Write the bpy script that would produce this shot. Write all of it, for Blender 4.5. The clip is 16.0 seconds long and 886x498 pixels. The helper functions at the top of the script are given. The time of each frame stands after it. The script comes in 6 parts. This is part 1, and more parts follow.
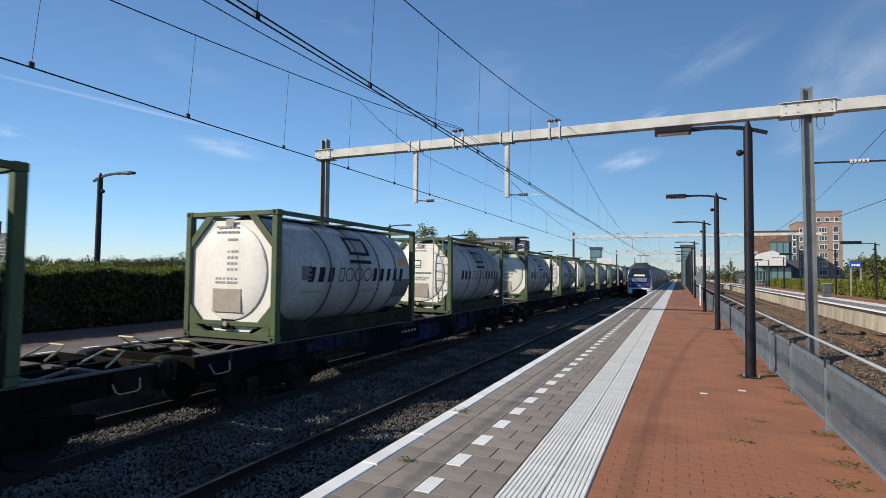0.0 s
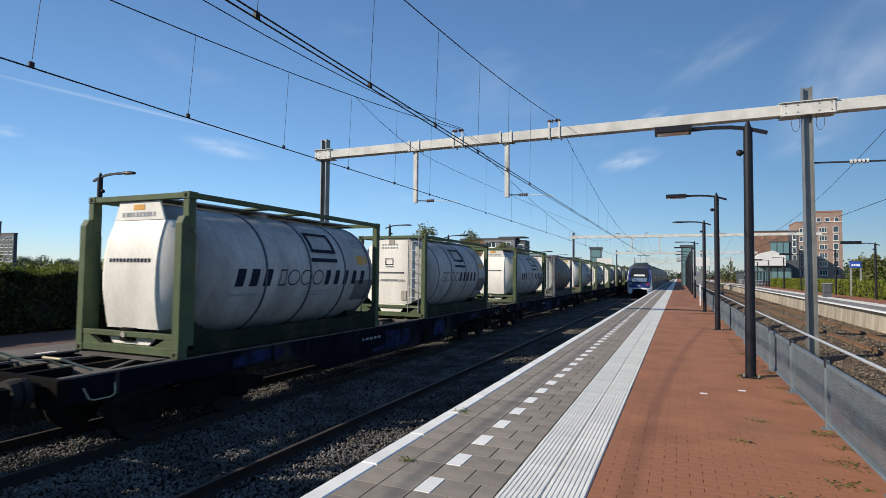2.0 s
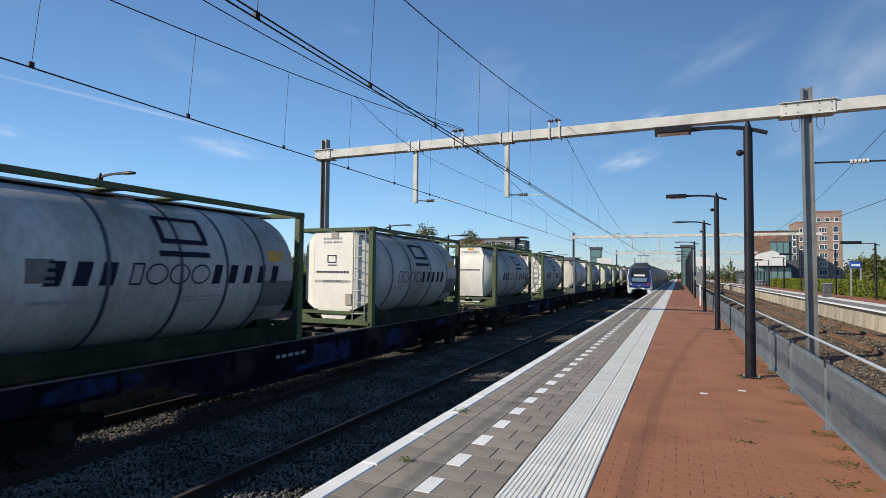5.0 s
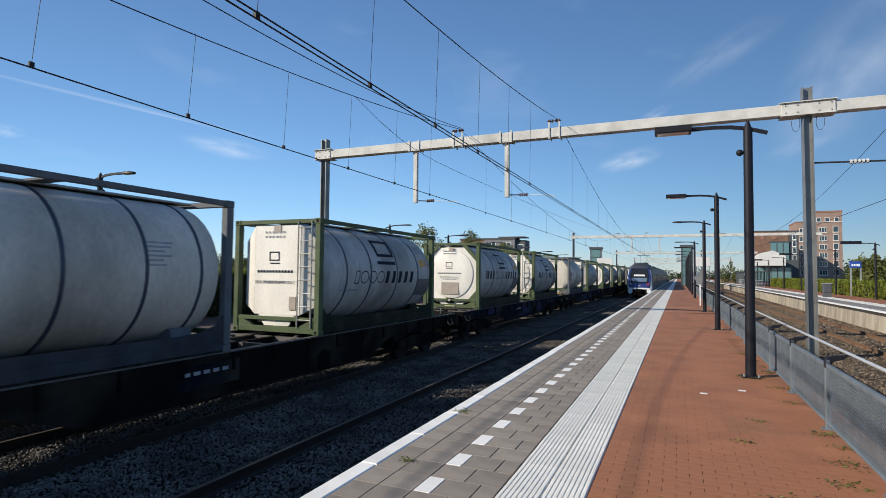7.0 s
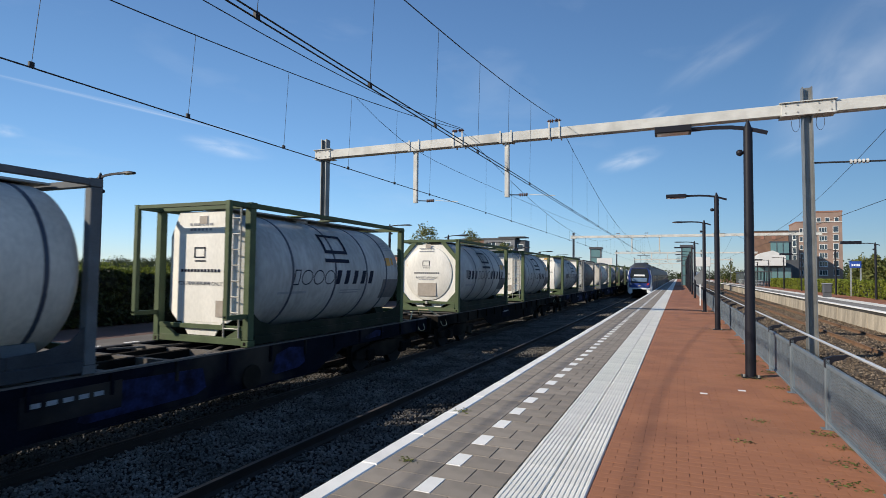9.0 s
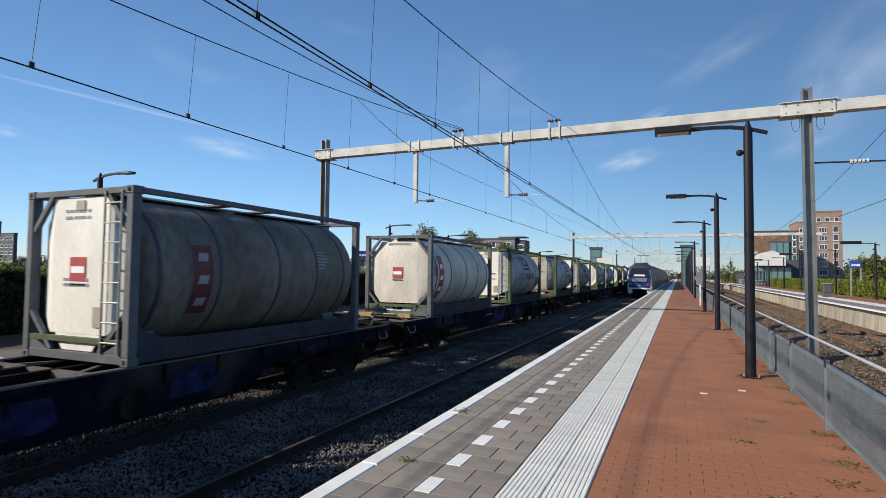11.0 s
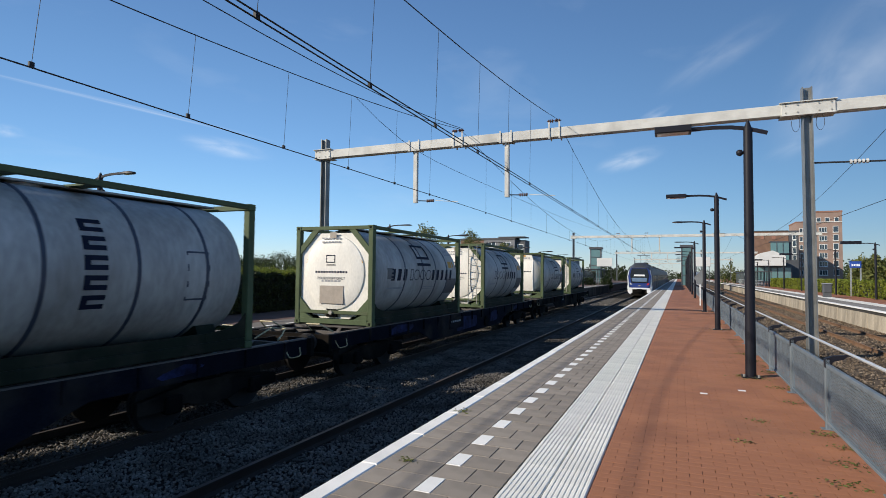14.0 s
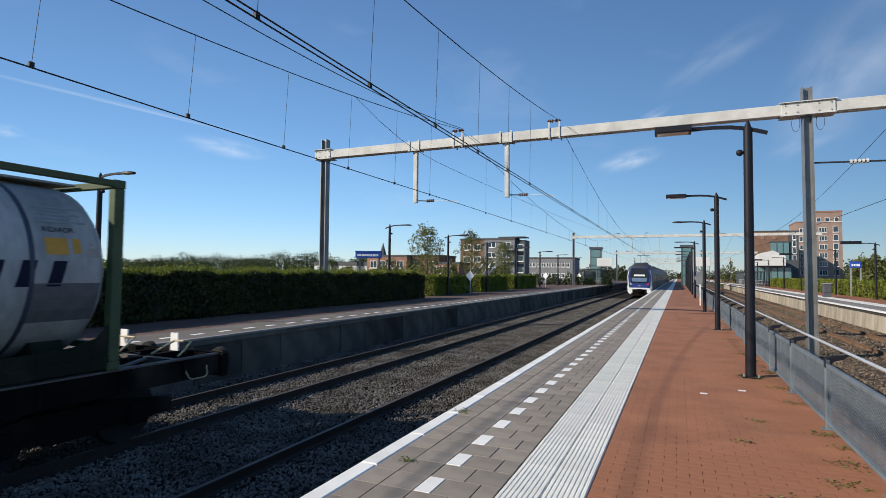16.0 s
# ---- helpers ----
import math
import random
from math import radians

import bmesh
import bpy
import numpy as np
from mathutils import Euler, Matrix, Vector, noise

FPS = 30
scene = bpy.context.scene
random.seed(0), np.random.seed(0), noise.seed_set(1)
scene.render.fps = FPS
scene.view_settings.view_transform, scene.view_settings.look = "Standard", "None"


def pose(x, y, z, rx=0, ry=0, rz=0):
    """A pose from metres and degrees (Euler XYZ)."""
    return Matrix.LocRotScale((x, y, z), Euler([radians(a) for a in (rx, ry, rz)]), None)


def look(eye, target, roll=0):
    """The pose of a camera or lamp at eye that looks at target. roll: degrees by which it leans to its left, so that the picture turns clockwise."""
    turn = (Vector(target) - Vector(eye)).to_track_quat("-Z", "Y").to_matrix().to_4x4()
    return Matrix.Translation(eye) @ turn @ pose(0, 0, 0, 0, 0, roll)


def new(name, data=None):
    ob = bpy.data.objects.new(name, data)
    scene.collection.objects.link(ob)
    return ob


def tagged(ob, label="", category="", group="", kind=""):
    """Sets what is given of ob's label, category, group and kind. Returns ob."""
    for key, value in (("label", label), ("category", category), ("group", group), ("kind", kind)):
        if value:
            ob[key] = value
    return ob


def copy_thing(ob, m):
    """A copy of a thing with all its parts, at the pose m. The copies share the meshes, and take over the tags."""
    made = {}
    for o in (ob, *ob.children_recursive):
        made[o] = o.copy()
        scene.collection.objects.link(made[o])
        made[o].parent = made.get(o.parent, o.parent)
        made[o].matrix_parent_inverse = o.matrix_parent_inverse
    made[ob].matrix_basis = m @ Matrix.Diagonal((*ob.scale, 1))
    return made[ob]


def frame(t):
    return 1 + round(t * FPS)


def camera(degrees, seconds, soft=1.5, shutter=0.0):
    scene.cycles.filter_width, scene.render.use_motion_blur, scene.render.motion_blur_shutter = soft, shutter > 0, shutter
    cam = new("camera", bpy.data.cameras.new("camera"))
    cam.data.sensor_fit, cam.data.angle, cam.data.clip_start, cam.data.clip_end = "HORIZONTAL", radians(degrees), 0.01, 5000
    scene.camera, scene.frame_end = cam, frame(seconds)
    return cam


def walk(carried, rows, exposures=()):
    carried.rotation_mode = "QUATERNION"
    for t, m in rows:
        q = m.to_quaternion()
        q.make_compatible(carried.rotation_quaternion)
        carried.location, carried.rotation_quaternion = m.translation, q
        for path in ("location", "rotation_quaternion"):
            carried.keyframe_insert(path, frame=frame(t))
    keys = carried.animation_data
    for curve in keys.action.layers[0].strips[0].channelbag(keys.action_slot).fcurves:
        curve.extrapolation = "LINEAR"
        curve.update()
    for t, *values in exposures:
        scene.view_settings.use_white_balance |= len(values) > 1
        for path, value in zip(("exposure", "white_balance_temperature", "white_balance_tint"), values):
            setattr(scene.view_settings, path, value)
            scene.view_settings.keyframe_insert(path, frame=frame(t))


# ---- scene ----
# ---- camera ----
cam = camera(77.71, 16.0, soft=0.6, shutter=0.05)
EYE = (0.0, 0.0, 1.729)
AIM = (EYE[0] - math.sin(0.405) * math.cos(0.0437), EYE[1] + math.cos(0.405) * math.cos(0.0437), EYE[2] + math.sin(0.0437))
walk(cam, [(0.0, look(EYE, AIM, 0.66)), (16.0, look(EYE, AIM, 0.66))], exposures=[(0.0, 0.24), (16.0, 0.24)])

# ---- world and sun ----
SUN_WAY = Vector((1.4, 1.22, -1.0)).normalized()
world = bpy.data.worlds.new("sky")
scene.world = world
world.use_nodes = True
wn, wl = world.node_tree.nodes, world.node_tree.links
wn.clear()
w_out, w_bg, w_sky = wn.new("ShaderNodeOutputWorld"), wn.new("ShaderNodeBackground"), wn.new("ShaderNodeTexSky")
w_sky.sky_type, w_sky.sun_disc = "NISHITA", False
w_sky.sun_elevation, w_sky.sun_rotation = math.asin(-SUN_WAY.z), -math.atan2(-SUN_WAY.x, -SUN_WAY.y)
w_sky.altitude, w_sky.air_density, w_sky.dust_density, w_sky.ozone_density = 0, 1.0, 0.0, 5.0
# thin high cirrus over the whole sky
w_tc, w_map, w_noise, w_ramp, w_mix = (wn.new("ShaderNodeTexCoord"), wn.new("ShaderNodeMapping"), wn.new("ShaderNodeTexNoise"),
                                       wn.new("ShaderNodeValToRGB"), wn.new("ShaderNodeMixRGB"))
w_map.inputs["Scale"].default_value = (1.6, 1.1, 5.0)
w_map.inputs["Rotation"].default_value = (0.25, 0.15, 0.4)
w_map.inputs["Location"].default_value = (2.3, 0.7, 0.4)
w_noise.inputs["Scale"].default_value, w_noise.inputs["Detail"].default_value = 2.2, 8
w_noise.inputs["Roughness"].default_value, w_noise.inputs["Distortion"].default_value = 0.55, 0.35
w_ramp.color_ramp.elements[0].position, w_ramp.color_ramp.elements[1].position = 0.56, 0.86
w_ramp.color_ramp.elements[1].color = (0.14, 0.14, 0.14, 1)
w_mix.inputs[2].default_value = (6.5, 7.2, 8.2, 1)
wl.new(w_tc.outputs["Generated"], w_map.inputs["Vector"])
wl.new(w_map.outputs["Vector"], w_noise.inputs["Vector"])
wl.new(w_noise.outputs["Fac"], w_ramp.inputs["Fac"])
wl.new(w_ramp.outputs["Color"], w_mix.inputs[0])
w_tint = wn.new("ShaderNodeMixRGB")
w_tint.blend_type = "MULTIPLY"
w_tint.inputs[0].default_value, w_tint.inputs[2].default_value = 1.0, (0.905, 0.985, 1.03, 1)
wl.new(w_sky.outputs["Color"], w_tint.inputs[1])
# deeper, bluer air low down
w_sep, w_air, w_low = wn.new("ShaderNodeSeparateXYZ"), wn.new("ShaderNodeValToRGB"), wn.new("ShaderNodeMixRGB")
wl.new(w_tc.outputs["Generated"], w_sep.inputs["Vector"])
wl.new(w_sep.outputs["Z"], w_air.inputs["Fac"])
w_air.color_ramp.elements[0].color, w_air.color_ramp.elements[1].position = (0.67, 0.68, 0.81, 1), 0.55
w_air.color_ramp.elements[1].color = (1.08, 1.08, 1.08, 1)
w_air.color_ramp.elements.new(0.14).color = (0.79, 0.82, 0.85, 1)
w_air.color_ramp.elements.new(0.32).color = (0.95, 0.965, 0.95, 1)
w_low.blend_type = "MULTIPLY"
w_low.inputs[0].default_value = 1.0
wl.new(w_tint.outputs["Color"], w_low.inputs[1])
wl.new(w_air.outputs["Color"], w_low.inputs[2])
wl.new(w_low.outputs["Color"], w_mix.inputs[1])
w_last = w_mix.outputs["Color"]
# wisps of cirrus and an old contrail: azimuth and height in degrees, half length, half width, slant, cover
for az, el, ra, rb, slant, cover in ((13.4, 17.1, 0.16, 0.085, 55, 0.30), (-4.4, 11.3, 0.066, 0.021, 14, 0.48), (-44.9, 11.8, 0.085, 0.02, -6, 0.42), (-53.1, 14.5, 0.27, 0.0042, -6.2, 0.34), (-2.5, 15.2, 0.045, 0.012, 28, 0.3), (3.8, 20.1, 0.12, 0.03, 28, 0.16), (10.5, 11.7, 0.07, 0.02, 20, 0.16), (-62.1, 11.1, 0.03, 0.012, 0, 0.3)):
    cd = Vector((math.sin(radians(az)) * math.cos(radians(el)), math.cos(radians(az)) * math.cos(radians(el)), math.sin(radians(el))))
    cr = cd.cross(Vector((0, 0, 1))).normalized()
    cu = cr.cross(cd)
    ca = (math.cos(radians(slant)) * cr + math.sin(radians(slant)) * cu) / ra
    cb = (-math.sin(radians(slant)) * cr + math.cos(radians(slant)) * cu) / rb
    dots = []
    for v in (ca, cb, cd):
        nd = wn.new("ShaderNodeVectorMath")
        nd.operation, nd.inputs[1].default_value = "DOT_PRODUCT", v
        wl.new(w_tc.outputs["Generated"], nd.inputs[0])
        dots.append(nd.outputs["Value"])
    cmb, ln = wn.new("ShaderNodeCombineXYZ"), wn.new("ShaderNodeVectorMath")
    wl.new(dots[0], cmb.inputs[0])
    wl.new(dots[1], cmb.inputs[1])
    ln.operation = "LENGTH"
    wl.new(cmb.outputs["Vector"], ln.inputs[0])
    cn = wn.new("ShaderNodeTexNoise")
    cn.inputs["Scale"].default_value, cn.inputs["Detail"].default_value, cn.inputs["Distortion"].default_value = 1.2, 4, 0.5
    wl.new(cmb.outputs["Vector"], cn.inputs["Vector"])
    fall, tex, front = wn.new("ShaderNodeMapRange"), wn.new("ShaderNodeMapRange"), wn.new("ShaderNodeMapRange")
    fall.interpolation_type = "SMOOTHSTEP"
    fall.inputs["From Min"].default_value, fall.inputs["From Max"].default_value = 1.0, 0.0
    tex.inputs["From Min"].default_value, tex.inputs["From Max"].default_value = 0.30, 0.74
    front.inputs["From Min"].default_value, front.inputs["From Max"].default_value = 0.1, 0.3
    wl.new(ln.outputs["Value"], fall.inputs["Value"])
    wl.new(cn.outputs["Fac"], tex.inputs["Value"])
    wl.new(dots[2], front.inputs["Value"])
    p1_, p2_, p3_ = (wn.new("ShaderNodeMath") for _ in range(3))
    for q in (p1_, p2_, p3_):
        q.operation = "MULTIPLY"
    wl.new(fall.outputs["Result"], p1_.inputs[0])
    wl.new(tex.outputs["Result"], p1_.inputs[1])
    wl.new(p1_.outputs["Value"], p2_.inputs[0])
    wl.new(front.outputs["Result"], p2_.inputs[1])
    wl.new(p2_.outputs["Value"], p3_.inputs[0])
    p3_.inputs[1].default_value = cover
    cm = wn.new("ShaderNodeMixRGB")
    cm.inputs[2].default_value = (8.6, 8.9, 9.2, 1)
    wl.new(p3_.outputs["Value"], cm.inputs[0])
    wl.new(w_last, cm.inputs[1])
    w_last = cm.outputs["Color"]
wl.new(w_last, w_bg.inputs["Color"])
w_bg.inputs["Strength"].default_value = 0.104
wl.new(w_bg.outputs["Background"], w_out.inputs["Surface"])
sun_data = bpy.data.lights.new("sun", "SUN")
sun_data.energy, sun_data.angle, sun_data.color = 5.0, radians(0.53), (1.0, 0.905, 0.765)
sun = new("sun", sun_data)
sun.matrix_world = look((-60, -45, 45), Vector((-60, -45, 45)) + SUN_WAY)


# ---- materials ----
def mat(name, col, rough=0.6, metal=0.0, var=0.25, scale=6.0, fine=60.0, bump=0.15, dist=0.01, col2=None, stain=0.0, spec=0.5, rand=0.0, island=False, coord="Object", stretch=(1, 1, 1), vary=False):
    """Principled material, colour varied by a coarse and a fine noise, with a fine bump."""
    m = bpy.data.materials.new(name)
    m.use_nodes = True
    n, l = m.node_tree.nodes, m.node_tree.links
    b = n["Principled BSDF"]
    b.inputs["Roughness"].default_value, b.inputs["Metallic"].default_value = rough, metal
    b.inputs["Specular IOR Level"].default_value = spec
    tc, mp = n.new("ShaderNodeTexCoord"), n.new("ShaderNodeMapping")
    mp.inputs["Scale"].default_value = stretch
    l.new(tc.outputs[coord], mp.inputs["Vector"])
    if vary:
        oi, sc_ = n.new("ShaderNodeObjectInfo"), n.new("ShaderNodeMath")
        sc_.operation, sc_.inputs[1].default_value = "MULTIPLY", 90.0
        l.new(oi.outputs["Random"], sc_.inputs[0])
        l.new(sc_.outputs["Value"], mp.inputs["Location"])
    big, small = n.new("ShaderNodeTexNoise"), n.new("ShaderNodeTexNoise")
    big.inputs["Scale"].default_value, big.inputs["Detail"].default_value = scale, 5
    small.inputs["Scale"].default_value, small.inputs["Detail"].default_value = fine, 3
    for x in (big, small):
        l.new(mp.outputs["Vector"], x.inputs["Vector"])
    dark = tuple(c * (1 - var) for c in col) if col2 is None else col2
    r1 = n.new("ShaderNodeValToRGB")
    r1.color_ramp.elements[0].position, r1.color_ramp.elements[1].position = 0.35, 0.65
    r1.color_ramp.elements[0].color, r1.color_ramp.elements[1].color = (*dark, 1), (*col, 1)
    l.new(big.outputs["Fac"], r1.inputs["Fac"])
    mul = n.new("ShaderNodeMixRGB")
    mul.blend_type = "MULTIPLY"
    mul.inputs[0].default_value = min(1, var * 1.6)
    l.new(r1.outputs["Color"], mul.inputs[1])
    r2 = n.new("ShaderNodeValToRGB")
    r2.color_ramp.elements[0].position, r2.color_ramp.elements[1].position = 0.3, 0.7
    r2.color_ramp.elements[0].color, r2.color_ramp.elements[1].color = (0.45, 0.45, 0.45, 1), (1, 1, 1, 1)
    l.new(small.outputs["Fac"], r2.inputs["Fac"])
    l.new(r2.outputs["Color"], mul.inputs[2])
    out = mul.outputs["Color"]
    if rand:
        info = n.new("ShaderNodeNewGeometry" if island else "ShaderNodeObjectInfo")
        sc = n.new("ShaderNodeMapRange")
        sc.inputs["To Min"].default_value, sc.inputs["To Max"].default_value = 1 - rand, 1 + rand * 0.6
        l.new(info.outputs["Random Per Island" if island else "Random"], sc.inputs["Value"])
        hs = n.new("ShaderNodeHueSaturation")
        l.new(sc.outputs["Result"], hs.inputs["Value"])
        l.new(out, hs.inputs["Color"])
        out = hs.outputs["Color"]
    if stain:
        st = n.new("ShaderNodeTexNoise")
        st.inputs["Scale"].default_value, st.inputs["Detail"].default_value = scale * 0.3, 7
        l.new(mp.outputs["Vector"], st.inputs["Vector"])
        r3 = n.new("ShaderNodeValToRGB")
        r3.color_ramp.elements[0].position, r3.color_ramp.elements[1].position = 0.52, 0.72
        l.new(st.outputs["Fac"], r3.inputs["Fac"])
        mx = n.new("ShaderNodeMixRGB")
        mlt = n.new("ShaderNodeMath")
        mlt.operation = "MULTIPLY"
        mlt.inputs[1].default_value = stain
        l.new(r3.outputs["Color"], mlt.inputs[0])
        l.new(mlt.outputs["Value"], mx.inputs[0])
        l.new(out, mx.inputs[1])
        mx.inputs[2].default_value = (0.09, 0.07, 0.05, 1)
        out = mx.outputs["Color"]
    l.new(out, b.inputs["Base Color"])
    if bump:
        bp = n.new("ShaderNodeBump")
        bp.inputs["Strength"].default_value, bp.inputs["Distance"].default_value = bump, dist
        l.new(small.outputs["Fac"], bp.inputs["Height"])
        l.new(bp.outputs["Normal"], b.inputs["Normal"])
    return m


def glass_mat(name, col, rough=0.05):
    m = bpy.data.materials.new(name)
    m.use_nodes = True
    b = m.node_tree.nodes["Principled BSDF"]
    b.inputs["Base Color"].default_value, b.inputs["Roughness"].default_value = (*col, 1), rough
    b.inputs["Specular IOR Level"].default_value = 0.8
    return m


def leaf_mat(name, col, col2, rand=0.35, through_=0.3):
    m = mat(name, col, 0.55, var=0.2, scale=1.2, fine=9.0, bump=0, col2=col2, rand=rand, island=True, spec=0.3)
    n, l = m.node_tree.nodes, m.node_tree.links
    b, o = n["Principled BSDF"], n["Material Output"]
    tr, ad = n.new("ShaderNodeBsdfTranslucent"), n.new("ShaderNodeMixShader")
    ad.inputs[0].default_value = through_
    src = b.inputs["Base Color"].links[0].from_socket
    l.new(src, tr.inputs["Color"])
    l.new(b.outputs["BSDF"], ad.inputs[1])
    l.new(tr.outputs["BSDF"], ad.inputs[2])
    l.new(ad.outputs["Shader"], o.inputs["Surface"])
    return m


M_STONE = mat("ballast_stone", (0.205, 0.192, 0.176), 0.95, var=0.3, scale=1.4, fine=60, rand=0.35, island=True, col2=(0.10, 0.091, 0.08), spec=0.03)
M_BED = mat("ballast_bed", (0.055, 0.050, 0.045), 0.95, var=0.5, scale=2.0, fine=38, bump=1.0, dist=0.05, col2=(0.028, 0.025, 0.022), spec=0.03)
M_RUSTBED = mat("rusty_ballast", (0.19, 0.148, 0.105), 0.95, var=0.5, scale=1.2, fine=30, bump=1.0, dist=0.04, col2=(0.08, 0.06, 0.045), spec=0.1)
M_RUSTSTONE = mat("rusty_stone", (0.27, 0.215, 0.16), 0.95, var=0.3, scale=3, fine=60, rand=0.5, island=True, col2=(0.12, 0.09, 0.065), spec=0.1)
M_GRASS = mat("grass_ground", (0.075, 0.11, 0.035), 0.95, var=0.5, scale=0.6, fine=12, bump=0.8, dist=0.05, col2=(0.10, 0.095, 0.05))
# rail sides near-black, their shadow put into the steel's colour
M_RAIL = mat("rail_steel", (0.03, 0.022, 0.017), 0.75, 0.2, var=0.3, scale=3, fine=50, bump=0.2)
M_RAILTOP = mat("rail_head", (0.10, 0.08, 0.07), 0.55, 0.4, var=0.15, scale=3, fine=70)
M_RUSTRAIL = mat("rusty_rail", (0.22, 0.125, 0.068), 0.8, 0.1, var=0.3, scale=3, fine=50, bump=0.2)
M_SLEEPER = mat("concrete_sleeper", (0.27, 0.25, 0.22), 0.9, var=0.3, scale=3, fine=50, bump=0.4, stain=0.4)
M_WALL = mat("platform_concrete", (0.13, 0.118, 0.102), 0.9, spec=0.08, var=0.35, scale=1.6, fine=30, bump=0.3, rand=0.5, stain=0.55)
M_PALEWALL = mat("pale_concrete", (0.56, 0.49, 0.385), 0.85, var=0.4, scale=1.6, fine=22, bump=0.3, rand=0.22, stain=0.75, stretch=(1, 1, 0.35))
M_TILE = mat("grey_paver", (0.335, 0.29, 0.24), 0.85, var=0.30, scale=3.0, fine=110, bump=0.5, dist=0.004, rand=0.16, stain=0.4, coord="Object")
M_TILEJ = mat("paver_rows", (0.335, 0.29, 0.24), 0.85, var=0.30, scale=3.0, fine=110, bump=0.5, dist=0.004, rand=0.16, island=True, stain=0.4)
M_JOINT_SHADOW = mat("joint_sand", (0.055, 0.05, 0.045), 0.95, var=0.4, scale=5, fine=80, bump=0.4)
M_REDJ = mat("red_joint_sand", (0.22, 0.085, 0.048), 0.95, var=0.3, scale=5, fine=80, bump=0.4)
M_WHITE = mat("white_line_paint", (0.85, 0.84, 0.80), 0.7, var=0.1, scale=4, fine=90, bump=0.25, dist=0.004, rand=0.06, stain=0.14)
M_TACT = mat("white_tactile", (0.86, 0.84, 0.76), 0.75, var=0.16, scale=2.5, fine=110, bump=0.3, dist=0.003, rand=0.07, stain=0.2)
M_BRICK = mat("red_paver", (0.355, 0.146, 0.070), 0.85, var=0.14, scale=1.3, fine=120, bump=0.3, dist=0.003, rand=0.04, stain=0.3, col2=(0.27, 0.108, 0.052))
M_BRICKJ = mat("red_paver_rows", (0.355, 0.146, 0.070), 0.85, var=0.14, scale=1.3, fine=120, bump=0.3, dist=0.003, rand=0.04, island=True, stain=0.3, col2=(0.27, 0.108, 0.052))
M_REDFAR = mat("red_paving", (0.34, 0.135, 0.068), 0.9, var=0.25, scale=0.9, fine=40, bump=0.2, stain=0.2)
M_GREYFAR = mat("grey_paving", (0.25, 0.23, 0.205), 0.9, var=0.25, scale=0.9, fine=40, bump=0.2, stain=0.2)
# far platform paving, darkened for the hedge's shade that lies over it
M_FARPAVE = mat("dull_red_paving", (0.135, 0.078, 0.060), 0.9, var=0.3, scale=0.9, fine=40, bump=0.2, stain=0.4)
M_FARGREY = mat("worn_grey_paving", (0.185, 0.165, 0.145), 0.9, var=0.3, scale=0.9, fine=40, bump=0.2, stain=0.4)
M_FAREDGE = mat("worn_edge_stone", (0.34, 0.32, 0.29), 0.85, var=0.3, scale=1.5, fine=40, bump=0.2, stain=0.5)
M_GALV = mat("galvanised_steel", (0.46, 0.47, 0.47), 0.5, 0.55, var=0.2, scale=4, fine=60, bump=0.1, stain=0.12)
M_FENCE = mat("fence_grey_paint", (0.15, 0.185, 0.215), 0.6, 0.0, var=0.2, scale=5, fine=70, bump=0.1)
M_CHROME = mat("handrail_steel", (0.78, 0.77, 0.75), 0.3, 0.5, var=0.08, scale=5, fine=60, bump=0.03)
M_PORTAL = mat("weathered_white_paint", (0.61, 0.605, 0.57), 0.7, var=0.2, scale=2.0, fine=40, bump=0.2, stain=0.35)
M_MAST = mat("mast_zinc", (0.27, 0.28, 0.28), 0.5, 0.5, var=0.25, scale=1.5, fine=30, bump=0.15, stain=0.3)
M_LAMP = mat("dark_blue_paint", (0.012, 0.012, 0.019), 0.5, 0.0, spec=0.25, var=0.2, scale=4, fine=60, bump=0.05)
M_LED = mat("lamp_lens", (0.55, 0.55, 0.52), 0.2, 0.0, var=0.1, scale=10, fine=60, bump=0)
M_WIRE = mat("copper_wire", (0.015, 0.015, 0.018), 0.7, 0.0, var=0.1, bump=0)
M_INSUL = mat("brown_insulator", (0.10, 0.045, 0.03), 0.3, var=0.1, bump=0)
M_PALEINS = mat("pale_insulator", (0.6, 0.6, 0.58), 0.4, var=0.1, bump=0)
M_BLUE = mat("station_sign_blue", (0.02, 0.07, 0.35), 0.45, var=0.1, scale=5, fine=60, bump=0)
M_SIGNW = mat("sign_white", (0.82, 0.82, 0.82), 0.45, var=0.06, scale=5, fine=60, bump=0)
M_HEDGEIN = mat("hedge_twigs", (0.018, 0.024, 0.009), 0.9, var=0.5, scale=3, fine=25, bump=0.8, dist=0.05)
# hedge front shade and sunlit yellow-green are put into these two leaf colours
M_LEAF_SHADED = leaf_mat("hornbeam_leaf", (0.052, 0.060, 0.010), (0.020, 0.028, 0.006), 0.5, 0.05)
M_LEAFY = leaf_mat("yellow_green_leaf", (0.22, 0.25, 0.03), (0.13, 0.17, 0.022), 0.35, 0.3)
M_LEAF2 = leaf_mat("tree_leaf", (0.20, 0.20, 0.06), (0.10, 0.125, 0.035))
M_LEAF3 = leaf_mat("dark_tree_leaf", (0.062, 0.085, 0.026), (0.032, 0.05, 0.016))
M_BARK = mat("bark", (0.13, 0.105, 0.08), 0.9, var=0.4, scale=6, fine=40, bump=0.6)

